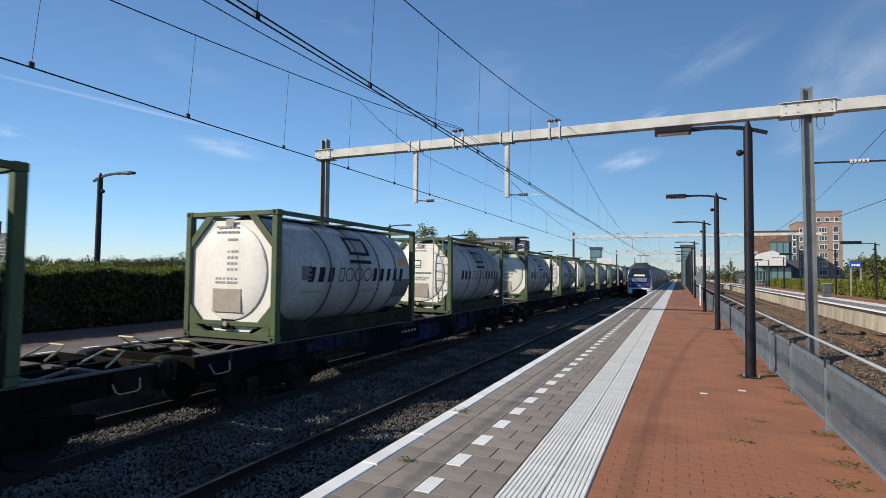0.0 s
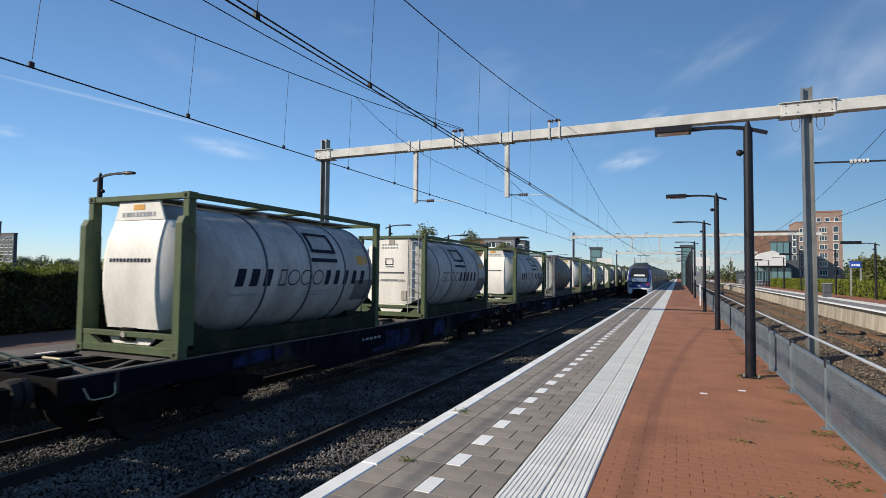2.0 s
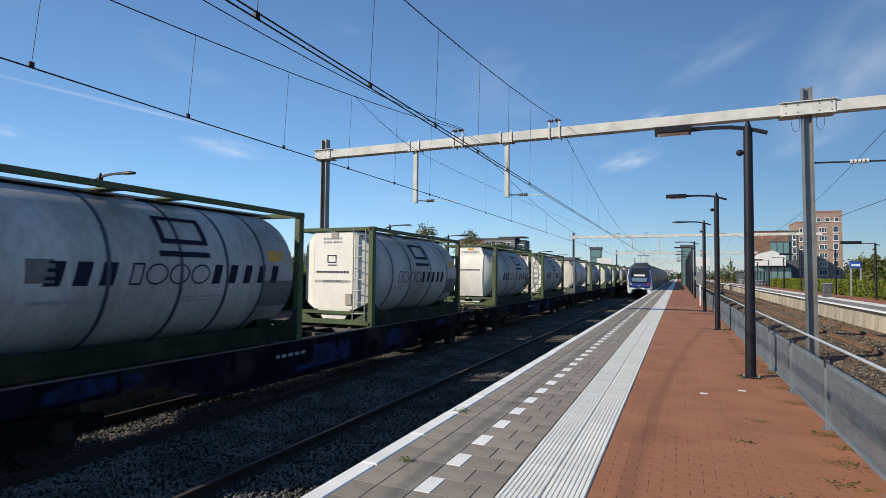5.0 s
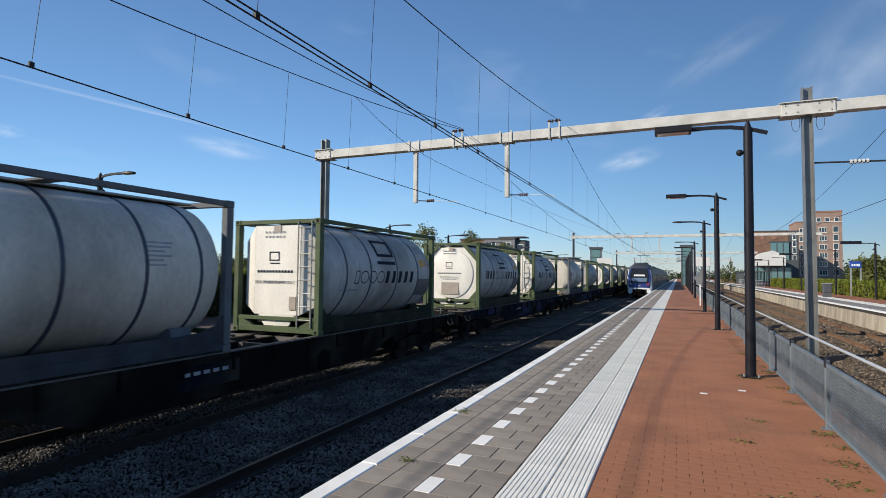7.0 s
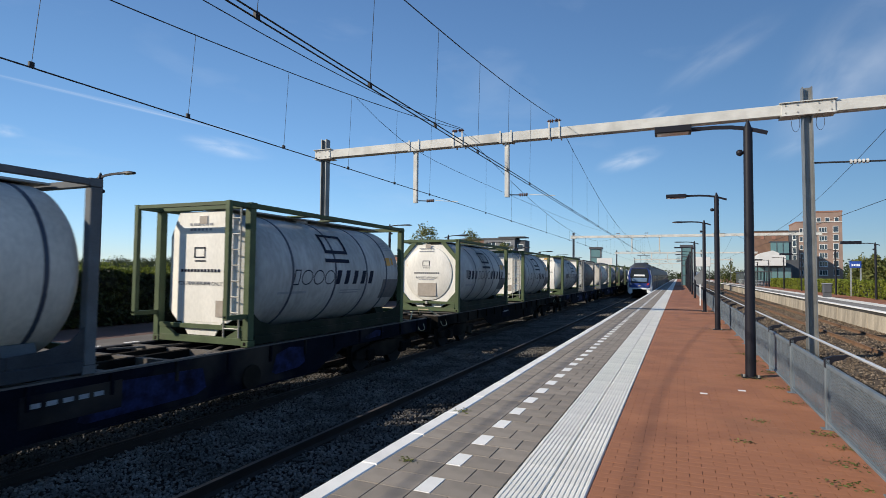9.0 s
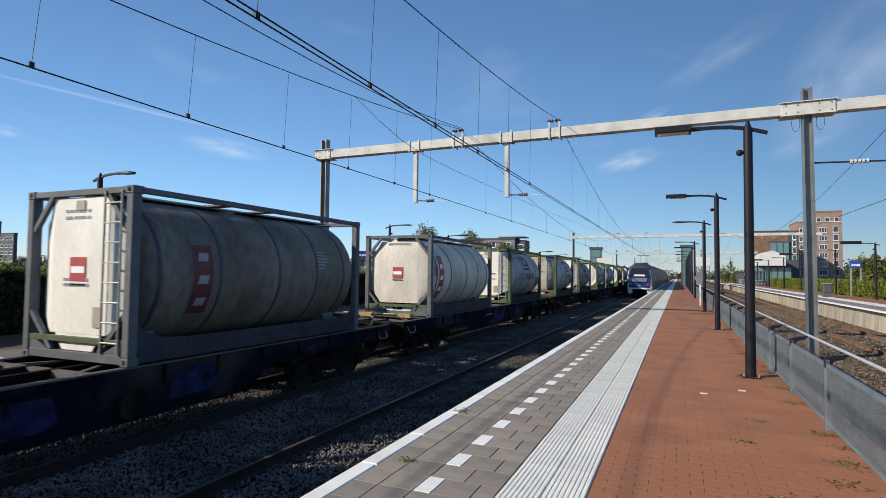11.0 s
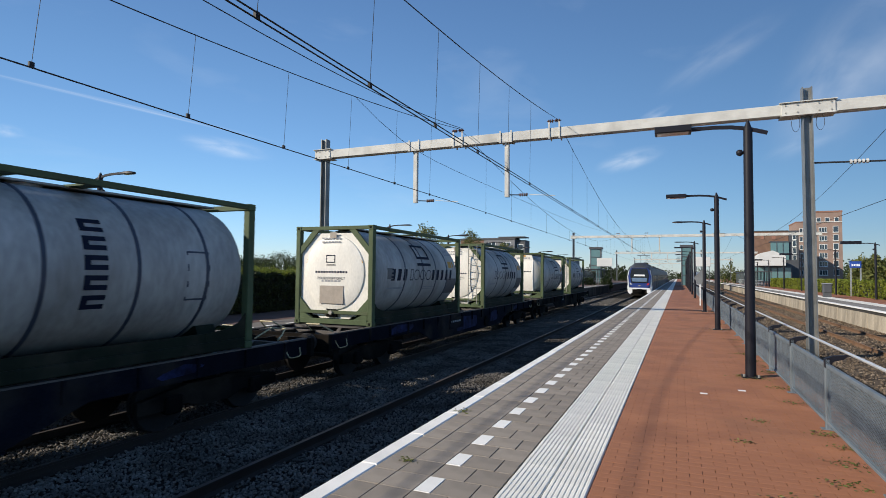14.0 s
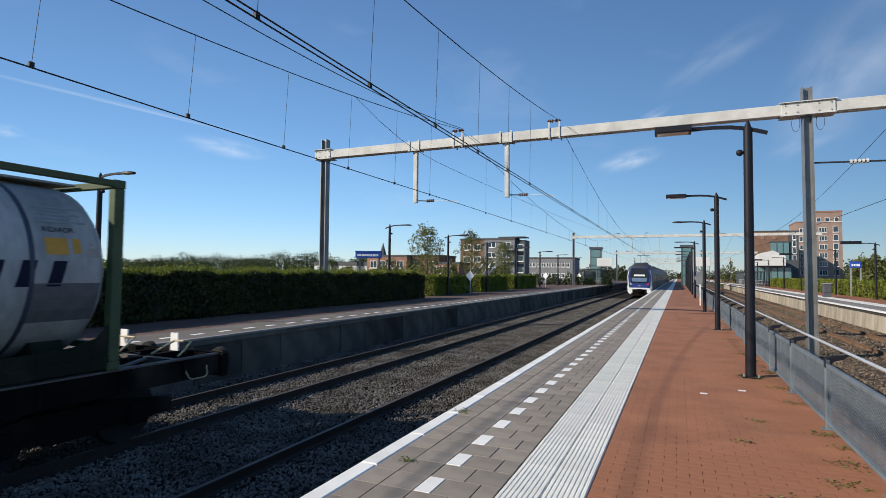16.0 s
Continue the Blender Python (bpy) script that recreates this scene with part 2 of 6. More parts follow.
# train materials
M_GREEN = mat("green_frame_paint", (0.084, 0.116, 0.055), 0.6, 0.0, spec=0.25, vary=True, var=0.25, scale=3, fine=60, bump=0.15, stain=0.3)
M_GREYFR = mat("grey_frame_paint", (0.13, 0.14, 0.15), 0.6, 0.0, spec=0.25, vary=True, var=0.25, scale=3, fine=60, bump=0.15, stain=0.3)
# shaded copies of the frame paints: the dark under the tanks is in the colour
M_GREYFR_SHADE = mat("dark_grey_paint", (0.05, 0.056, 0.066), 0.7, 0.0, spec=0.15, var=0.3, scale=3, fine=60, bump=0.15, stain=0.4)
M_GREEN_SHADE = mat("dark_green_paint", (0.012, 0.019, 0.011), 0.7, 0.0, spec=0.15, var=0.3, scale=3, fine=60, bump=0.15, stain=0.4)
# white cladding greyed for the tanks' shaded flanks; its streaks and stains are grime
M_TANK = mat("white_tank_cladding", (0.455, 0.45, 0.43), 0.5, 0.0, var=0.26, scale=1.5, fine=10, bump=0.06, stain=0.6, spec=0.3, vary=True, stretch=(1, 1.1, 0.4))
M_TANKD = mat("dirty_tank_cladding", (0.47, 0.435, 0.37), 0.6, 0.0, var=0.35, scale=1.6, fine=14, bump=0.08, stain=0.65, spec=0.3, vary=True, stretch=(1, 1.1, 0.5))
M_SOOT = mat("sooty_tank_cladding", (0.37, 0.36, 0.345), 0.55, 0.0, var=0.3, scale=1.3, fine=7, bump=0.06, stain=0.5, spec=0.3, vary=True, stretch=(1, 1.0, 0.45), col2=(0.075, 0.074, 0.074))
M_GRIME = mat("grimy_tank_cladding", (0.225, 0.205, 0.17), 0.55, 0.0, var=0.45, scale=1.1, fine=9, bump=0.08, stain=0.6, spec=0.3, vary=True, stretch=(1, 1.1, 0.4), col2=(0.12, 0.108, 0.088))
M_CREAM = mat("cream_tank_cladding", (0.66, 0.61, 0.53), 0.5, 0.0, var=0.2, scale=1.6, fine=16, bump=0.06, stain=0.45, spec=0.35, vary=True, stretch=(1, 1.1, 0.5))
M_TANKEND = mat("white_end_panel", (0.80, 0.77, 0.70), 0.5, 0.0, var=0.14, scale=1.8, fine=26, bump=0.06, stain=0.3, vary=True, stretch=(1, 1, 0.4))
M_BAND = mat("dark_band", (0.05, 0.06, 0.09), 0.5, 0.2, var=0.2, bump=0.05)
M_INK = mat("navy_lettering", (0.012, 0.016, 0.035), 0.6, spec=0.1, var=0.2, scale=6, fine=50, bump=0)
M_FAINT = mat("faded_print", (0.30, 0.31, 0.33), 0.6, var=0.2, scale=6, fine=50, bump=0)
M_RED = mat("red_panel", (0.42, 0.045, 0.05), 0.5, var=0.2, scale=6, fine=50, bump=0)
M_PLUM = mat("faded_red_panel", (0.15, 0.032, 0.04), 0.6, var=0.35, scale=5, fine=40, bump=0)
M_ORANGE = mat("orange_label", (0.62, 0.30, 0.03), 0.5, var=0.15, bump=0)
M_PLAC = mat("brown_placard", (0.36, 0.31, 0.26), 0.6, var=0.15, scale=8, fine=60, bump=0.1)
M_PATCH = mat("grey_patch", (0.13, 0.128, 0.13), 0.6, var=0.2, scale=6, fine=50, bump=0)
M_STEEL = mat("bare_steel", (0.36, 0.35, 0.32), 0.55, 0.3, var=0.2, bump=0.1)
M_RUSTY = mat("rusty_beam", (0.22, 0.13, 0.085), 0.8, var=0.3, scale=5, fine=50, bump=0.3)
# near-black: shade under the containers is in these wagon colours, besides grime
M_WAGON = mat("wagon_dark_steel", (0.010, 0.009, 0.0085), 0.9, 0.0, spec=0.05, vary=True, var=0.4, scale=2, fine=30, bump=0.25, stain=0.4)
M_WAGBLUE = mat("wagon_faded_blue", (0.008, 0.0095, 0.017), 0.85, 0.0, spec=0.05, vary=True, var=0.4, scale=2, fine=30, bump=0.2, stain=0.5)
M_DECK = mat("wagon_deck", (0.13, 0.115, 0.105), 0.75, 0.1, var=0.35, scale=3, fine=40, bump=0.25, stain=0.35)
M_SPRAY = mat("spray_paint", (0.022, 0.03, 0.10), 0.7, var=0.5, scale=4, fine=20, bump=0, col2=(0.008, 0.008, 0.02), spec=0.1, vary=True)
M_YELLOW = mat("worn_yellow_paint", (0.55, 0.47, 0.28), 0.6, var=0.25, scale=6, fine=60, bump=0.1)
M_TIMBER = mat("ochre_timber", (0.42, 0.27, 0.10), 0.8, var=0.25, scale=6, fine=50, bump=0.2)
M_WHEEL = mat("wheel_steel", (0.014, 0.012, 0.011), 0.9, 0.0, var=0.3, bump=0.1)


# ---- mesh helpers ----
def part(name, bm, material, parent=None, label="", smooth=False):
    """Link a bmesh as one mesh object, under a thing or part if given."""
    me = bpy.data.meshes.new(name)
    bmesh.ops.recalc_face_normals(bm, faces=bm.faces)
    bm.to_mesh(me)
    bm.free()
    for mm in (material if isinstance(material, (list, tuple)) else [material]):
        me.materials.append(mm)
    if smooth:
        for p in me.polygons:
            p.use_smooth = True
        me.set_sharp_from_angle(angle=radians(40))
    ob = new(name, me)
    if parent is not None:
        ob.parent = parent
    if label:
        ob["label"] = label
    return ob


def share(ob, m, parent=None):
    """Another object on the same mesh."""
    o = new(ob.name.split(".")[0], ob.data)
    o.matrix_basis = m
    o.parent = parent
    return o


def thing(name, m, label, category, group="", kind=""):
    ob = new(name)
    ob.empty_display_size = 0.2
    ob.matrix_basis = m
    return tagged(ob, label, category, group, kind)


def box(bm, x0, x1, y0, y1, z0, z1, bevel=0.0, mi=0):
    vs = [bm.verts.new(v) for v in ((x0, y0, z0), (x1, y0, z0), (x1, y1, z0), (x0, y1, z0), (x0, y0, z1), (x1, y0, z1), (x1, y1, z1), (x0, y1, z1))]
    fs = [bm.faces.new([vs[i] for i in q]) for q in ((3, 2, 1, 0), (4, 5, 6, 7), (0, 1, 5, 4), (1, 2, 6, 5), (2, 3, 7, 6), (3, 0, 4, 7))]
    for f in fs:
        f.material_index = mi
    if bevel:
        es = list({e for f in fs for e in f.edges})
        bmesh.ops.bevel(bm, geom=es, offset=bevel, segments=1, affect="EDGES", profile=0.5)
    return vs


def bx(x0, x1, y0, y1, z0, z1, bevel=0.0):
    bm = bmesh.new()
    box(bm, x0, x1, y0, y1, z0, z1, bevel)
    return bm


def rod(bm, a, b, r, n=10, r2=None, caps=True):
    a, b = Vector(a), Vector(b)
    q = (b - a).to_track_quat("Z", "Y").to_matrix()
    r2 = r if r2 is None else r2
    rings = []
    for p, rr in ((a, r), (b, r2)):
        rings.append([bm.verts.new(p + q @ Vector((rr * math.cos(2 * math.pi * i / n), rr * math.sin(2 * math.pi * i / n), 0))) for i in range(n)])
    for i in range(n):
        bm.faces.new((rings[0][i], rings[0][(i + 1) % n], rings[1][(i + 1) % n], rings[1][i]))
    if caps:
        bm.faces.new(rings[0][::-1])
        bm.faces.new(rings[1])


def rd(a, b, r, n=10, r2=None):
    bm = bmesh.new()
    rod(bm, a, b, r, n, r2)
    return bm


def tube(bm, pts, r, n=8):
    """A round bar bent through the points, one closed skin."""
    ps = [Vector(p) for p in pts]
    rings = []
    for i, p in enumerate(ps):
        d = (ps[min(i + 1, len(ps) - 1)] - ps[max(i - 1, 0)]).normalized()
        side = d.cross(Vector((0, 0, 1)) if abs(d.z) < 0.9 else Vector((1, 0, 0))).normalized()
        up = side.cross(d)
        rings.append([bm.verts.new(p + r * (math.cos(2 * math.pi * k / n) * side + math.sin(2 * math.pi * k / n) * up)) for k in range(n)])
    for a, b in zip(rings[:-1], rings[1:]):
        for k in range(n):
            bm.faces.new((a[k], a[(k + 1) % n], b[(k + 1) % n], b[k]))
    bm.faces.new(rings[0][::-1])
    bm.faces.new(rings[-1])


def bar(bm, a, b, w, h, up=(0, 0, 1)):
    """A rectangular bar from a to b; w across, h along up."""
    a, b, up = Vector(a), Vector(b), Vector(up)
    d = (b - a).normalized()
    s = d.cross(up).normalized() * w / 2
    u = s.cross(d).normalized() * h / 2
    vs = [bm.verts.new(p + i * s + j * u) for p in (a, b) for i, j in ((-1, -1), (1, -1), (1, 1), (-1, 1))]
    for q in ((3, 2, 1, 0), (4, 5, 6, 7), (0, 1, 5, 4), (1, 2, 6, 5), (2, 3, 7, 6), (3, 0, 4, 7)):
        bm.faces.new([vs[i] for i in q])


def br(a, b, w, h, up=(0, 0, 1)):
    bm = bmesh.new()
    bar(bm, a, b, w, h, up)
    return bm


def prism(poly, y0, y1, axis="y"):
    """Extrude a polygon of (x, z) along y, or of (y, z) along x, or of (x, y) along z."""
    bm = bmesh.new()
    def at(p, t):
        return {"y": (p[0], t, p[1]), "x": (t, p[0], p[1]), "z": (p[0], p[1], t)}[axis]
    a = [bm.verts.new(at(p, y0)) for p in poly]
    b = [bm.verts.new(at(p, y1)) for p in poly]
    n = len(poly)
    bm.faces.new(a[::-1])
    bm.faces.new(b)
    for i in range(n):
        bm.faces.new((a[i], a[(i + 1) % n], b[(i + 1) % n], b[i]))
    return bm


def sweep(profile, ys):
    """Loft (x, z) outlines along y: ys is a list of (y, sx, sz, z0)."""
    bm = bmesh.new()
    rings = [[bm.verts.new((x * sx, y, z0 + z * sz)) for x, z in profile] for y, sx, sz, z0 in ys]
    n = len(profile)
    for r0, r1 in zip(rings[:-1], rings[1:]):
        for i in range(n):
            bm.faces.new((r0[i], r0[(i + 1) % n], r1[(i + 1) % n], r1[i]))
    bm.faces.new(rings[0][::-1])
    bm.faces.new(rings[-1])
    return bm


def from_arrays(name, verts, faces, material, parent=None):
    """One mesh from numpy arrays; faces all of one size."""
    me = bpy.data.meshes.new(name)
    k = faces.shape[1]
    me.vertices.add(len(verts))
    me.vertices.foreach_set("co", verts.astype(np.float32).ravel())
    me.loops.add(faces.size)
    me.loops.foreach_set("vertex_index", faces.astype(np.int32).ravel())
    me.polygons.add(len(faces))
    me.polygons.foreach_set("loop_start", np.arange(0, faces.size, k, dtype=np.int32))
    me.update(calc_edges=True)
    me.validate()
    me.shade_flat()
    me.materials.append(material)
    ob = new(name, me)
    ob.parent = parent
    return ob


RNG = np.random.default_rng(7)


def scatter_mesh(name, base_v, base_f, pos, size, material, parent=None, flat=1.0, lean=None):
    """Many small copies of one little shape, joined; random turns."""
    n, m = len(pos), len(base_v)
    q = RNG.normal(size=(n, 4))
    q /= np.linalg.norm(q, axis=1)[:, None]
    w, x, y, z = q.T
    R = np.stack([1 - 2 * (y * y + z * z), 2 * (x * y - z * w), 2 * (x * z + y * w), 2 * (x * y + z * w), 1 - 2 * (x * x + z * z), 2 * (y * z - x * w),
                  2 * (x * z - y * w), 2 * (y * z + x * w), 1 - 2 * (x * x + y * y)], 1).reshape(n, 3, 3)
    v = np.einsum("nij,mj->nmi", R, base_v) * size[:, None, None]
    v = v * np.array((1, 1, flat)) + pos[:, None, :]
    f = base_f[None] + (np.arange(n) * m)[:, None, None]
    return from_arrays(name, v.reshape(-1, 3), f.reshape(-1, base_f.shape[1]), material, parent)


OCT_V = np.array([(1, 0.1, 0), (-0.9, -0.2, 0.1), (0, 0.8, 0.2), (0.2, -0.9, 0), (0.1, 0.2, 0.75), (-0.1, 0, -0.7)])
OCT_F = np.array([(0, 2, 4), (2, 1, 4), (1, 3, 4), (3, 0, 4), (2, 0, 5), (1, 2, 5), (3, 1, 5), (0, 3, 5)])
LEAF_V = np.array([(-0.5, 0, 0), (0, -0.33, 0.08), (0.5, 0, 0), (0, 0.33, 0.08)])
LEAF_F = np.array([(0, 1, 2, 3)])

# ---- ground, platforms, tracks ----
EDGE, FAR_EDGE, FAR_Z, R_EDGE, R_Z, RAIL_Z = -2.68, -10.4, 0.12, 9.2, 0.06, -0.80
NEAR_TRACK, FREIGHT_TRACK, RIGHT_TRACK = -4.42, -8.32, 7.2
Y0, Y1 = -45.0, 420.0
tagged(part("ground", bx(-2600, 2600, -600, 4200, -1.6, -1.3), M_GRASS), "flat green and brown meadow ground reaching the horizon", "ground", kind="structure")


def strip(name, x0, x1, z0, z1, material, label, category, y0=Y0, y1=Y1):
    return tagged(part(name, bx(x0, x1, y0, y1, z0, z1), material), label, category, kind="structure")


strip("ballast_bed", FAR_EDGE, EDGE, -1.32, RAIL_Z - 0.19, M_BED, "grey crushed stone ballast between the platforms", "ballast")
strip("ballast_bed_right", 1.95, R_EDGE, -1.32, RAIL_Z - 0.16, M_RUSTBED, "rust-stained brown ballast beside the island platform", "ballast")


def stones(x0, x1, y0, y1, n, z, size, material, name):
    pos = np.stack([RNG.uniform(x0, x1, n), y0 + (y1 - y0) * RNG.uniform(0, 1, n) ** 1.35, z + RNG.uniform(-0.03, 0.025, n)], 1)
    return scatter_mesh(name, OCT_V, OCT_F, pos, RNG.uniform(0.6, 1.3, n) * size, material, None, 0.8)


tagged(stones(FAR_EDGE + 0.05, EDGE - 0.25, 3.0, 30.0, 95000, RAIL_Z - 0.165, 0.0285, M_STONE, "ballast_stones"), "loose grey angular ballast stones between the rails", "gravel", kind="stuff")
tagged(stones(FAR_EDGE + 0.05, EDGE - 0.25, 30.0, 66.0, 36000, RAIL_Z - 0.165, 0.042, M_STONE, "ballast_stones"), "loose grey ballast stones further along the track", "gravel", kind="stuff")
tagged(stones(2.0, R_EDGE - 0.05, 9.0, 60.0, 26000, RAIL_Z - 0.15, 0.045, M_RUSTSTONE, "ballast_stones"), "rust-brown ballast stones of the side track", "gravel", kind="stuff")


def track(cx, label, m_side, m_top):
    t = thing("railway_track", pose(cx, 0, RAIL_Z), label, "track", kind="structure")
    for s in (-1, 1):
        c = s * 0.7525
        part("rail", prism([(c - 0.07, -0.16), (c + 0.07, -0.16), (c + 0.07, -0.145), (c + 0.012, -0.12), (c + 0.012, -0.04), (c + 0.036, -0.03), (c + 0.036, -0.002),
                            (c - 0.036, -0.002), (c - 0.036, -0.03), (c - 0.012, -0.04), (c - 0.012, -0.12), (c - 0.07, -0.145)], Y0, Y1), m_side, t)
        part("rail_head", bx(c - 0.03, c + 0.03, Y0, Y1, -0.004, 0.0), m_top, t, "worn running surface")
    proto = None
    for i in range(110):
        y = 2.4 + i * 0.6
        if proto is None:
            bm = prism([(-1.25, -0.21), (1.25, -0.21), (1.25, -0.175), (1.0, -0.14), (0.35, -0.16), (-0.35, -0.16), (-1.0, -0.14), (-1.25, -0.175)], -0.12, 0.12)
            proto = part("sleeper", bm, M_SLEEPER, t)
            proto.matrix_basis = pose(0, y, -0.055)
        else:
            share(proto, pose(0, y, -0.055), t)
    return t


track(NEAR_TRACK, "near railway track with rusty rails on stone ballast", M_RAIL, M_RAILTOP)
track(FREIGHT_TRACK, "freight railway track with worn steel rails", M_RAIL, M_RAILTOP)
track(RIGHT_TRACK, "side railway track with rust-brown rails", M_RUSTRAIL, M_RUSTRAIL)

# island platform
platform = thing("platform", pose(0, 0, 0), "island platform with red pavers, grey edge tiles and white lines", "platform", kind="structure")
part("platform_base", bx(EDGE + 0.02, -0.67, Y0, Y1, -1.3, -0.045), M_JOINT_SHADOW, platform)
part("platform_base", bx(-0.668, 1.9, Y0, Y1, -1.3, -0.0055), M_REDJ, platform)
bm = bmesh.new()
box(bm, EDGE + 0.002, EDGE + 0.02, Y0, Y1, -1.3, -0.12)
part("retaining_wall", bm, M_WALL, platform)
part("kerb", bx(1.9, 2.0, Y0, Y1, -1.3, 0.02, 0.01), M_WALL, platform, "concrete kerb under the fence")
# far paving beyond the laid pieces
part("paving_far", bx(EDGE + 0.18, -1.33, 75, Y1, -0.045, -0.004), M_GREYFAR, platform)
part("paving_far", bx(-0.667, 1.9, 34, Y1, -0.005, -0.001), M_REDFAR, platform)
part("paving_behind", bx(EDGE + 0.18, -1.33, Y0, 2.0, -0.045, -0.004), M_GREYFAR, platform)
part("paving_behind", bx(-0.667, 1.9, Y0, 2.6, -0.005, -0.001), M_REDFAR, platform)
part("tactile_far", bx(-1.325, -0.675, 75, Y1, -0.045, 0.0), M_TACT, platform)
part("tactile_behind", bx(-1.325, -0.675, Y0, 2.0, -0.045, 0.0), M_TACT, platform)


def slab(x0, x1, y0, y1, z1, c=0.002, dz=0.0):
    """A paver with a chamfered top, open below: verts and quads."""
    z0 = z1 - 0.04
    v = [(x0, y0, z0), (x1, y0, z0), (x1, y1, z0), (x0, y1, z0), (x0, y0, z1 - c), (x1, y0, z1 - c), (x1, y1, z1 - c), (x0, y1, z1 - c),
         (x0 + c, y0 + c, z1), (x1 - c, y0 + c, z1), (x1 - c, y1 - c, z1), (x0 + c, y1 - c, z1)]
    f = [(8, 9, 10, 11)] + [(i, (i + 1) % 4, (i + 1) % 4 + 4, i + 4) for i in range(4)] + [(i + 4, (i + 1) % 4 + 4, (i + 1) % 4 + 8, i + 8) for i in range(4)]
    return v, f


class Joined:
    """Collects slabs into one mesh."""
    def __init__(self):
        self.v, self.f = [], []

    def add(self, v, f):
        k = len(self.v)
        self.v += v
        self.f += [tuple(i + k for i in q) for q in f]

    def make(self, name, material, parent):
        return from_arrays(name, np.array(self.v), np.array(self.f), material, parent)


MESHES = {}


def piece(name, w, d, material, parent, x, y, z, tilt=0.0, c=0.002):
    key = (name, round(w, 3), round(d, 3), material.name)
    if key not in MESHES:
        v, f = slab(-w / 2, w / 2, -d / 2, d / 2, 0.0, c)
        me = bpy.data.meshes.new(name)
        me.from_pydata(v, [], f)
        me.materials.append(material)
        MESHES[key] = me
    ob = new(name, MESHES[key])
    ob.matrix_basis = pose(x, y, z, tilt, tilt * 0.7, 0)
    ob.parent = parent
    return ob


CR = 0.3345
rp = random.Random(3)


def lay_platform():
    far_grey, far_white, far_tact, far_edge = Joined(), Joined(), Joined(), Joined()
    g = 0.0045
    xa, xb, xc, xd = EDGE + 0.17, -2.27, -1.96, -1.33
    i = 0
    y = 2.005
    while y < 75:
        near = y < 20.4
        cells = [(xa, xb, 0), (xb, xc, 0)]
        if i % 2 == 0:
            cells += [(xc, xc + 0.15, 1), (xc + 0.15, xc + 0.465, 0), (xc + 0.465, xd, 0)]
        else:
            cells += [(xc, xc + 0.31, 0), (xc + 0.31, xd, 0)]
        for x0, x1, w in cells:
            z = rp.uniform(-0.003, 0.0) + (0.001 if w else 0)
            x0, x1, y0, y1 = x0 + g, x1 - g, y + g, y + CR - g
            if near:
                piece("white_tile" if w else "paver", x1 - x0, y1 - y0, M_WHITE if w else M_TILE, platform, (x0 + x1) / 2, (y0 + y1) / 2, z, rp.uniform(-0.25, 0.25))
            else:
                (far_white if w else far_grey).add(*slab(x0, x1, y0, y1, z))
        y += CR
        i += 1
    far_grey.make("paver_rows", M_TILEJ, platform)["kind"] = "stuff"
    far_white.make("white_tile_rows", M_WHITE, platform)["kind"] = "stuff"
    # white edge stones, one metre long each
    y = 0.4
    while y < 80:
        if y < 40:
            piece("edge_stone", 0.17, 0.992, M_WHITE, platform, EDGE + 0.083 + rp.uniform(-0.006, 0.006), y + 0.5, 0.004, rp.uniform(-0.1, 0.1), 0.012)
        else:
            far_edge.add(*slab(EDGE, EDGE + 0.166, y, y + 0.992, 0.004, 0.01))
        y += 1.0
    far_edge.add(*slab(EDGE, EDGE + 0.166, 80, Y1, 0.004, 0.01))
    far_edge.add(*slab(EDGE, EDGE + 0.166, Y0, 0.4, 0.004, 0.01))
    far_edge.make("edge_line", M_WHITE, platform)["kind"] = "stuff"
    # ribbed guide tiles, two columns
    rib = {}
    for col in (0, 1):
        x = -1.325 + col * 0.327
        y = 2.0
        while y < 75:
            w, d = 0.320, 0.330
            if "t" not in rib:
                jj = Joined()
                jj.add(*slab(0, w, 0, d, -0.006, 0.003))
                for k in range(8):
                    a = 0.006 + k * 0.0395
                    jj.add(*slab(a, a + 0.0305, -0.0045, d + 0.0045, 0.0, 0.004))
                me = bpy.data.meshes.new("tactile_tile")
                me.from_pydata(jj.v, [], jj.f)
                me.materials.append(M_TACT)
                rib["t"] = me
            ob = new("tactile_tile", rib["t"])
            ob.matrix_basis = pose(x + rp.uniform(-0.001, 0.001), y, rp.uniform(-0.002, 0.001))
            ob.parent = platform
            y += CR if y < 44 else 400
    for col in (0, 1):
        for k in range(8):
            a = -1.325 + col * 0.327 + 0.006 + k * 0.0395
            far_tact.add(*slab(a, a + 0.0305, 44, 75, 0.0, 0.004))
    far_tact.add(*slab(-1.325, -0.675, 44, 75, -0.006, 0.003))
    far_tact.make("tactile_rows", M_TACT, platform)["kind"] = "stuff"
    # red pavers in running bond
    rows = Joined()
    y, i = 2.6, 0
    bw, bd = 0.2125, 0.1065
    while y < 34:
        x = -0.668 - (bw / 2 if i % 2 else 0)
        while x < 1.9:
            x0, x1 = max(x, -0.668) + 0.0019, min(x + bw, 1.895) - 0.0019
            if x1 - x0 > 0.03:
                z = rp.uniform(-0.0008, 0.0005)
                if 3.6 < y < 6.1 and x1 < 1.6:
                    piece("brick", x1 - x0, bd - 0.0025, M_BRICK, platform, (x0 + x1) / 2, y + bd / 2, z, rp.uniform(-0.08, 0.08), 0.0008)
                else:
                    rows.add(*slab(x0, x1, y + 0.0012, y + bd - 0.0012, z, 0.0008))
            x += bw
        y += bd
        i += 1
    rows.make("brick_rows", M_BRICKJ, platform)["kind"] = "stuff"


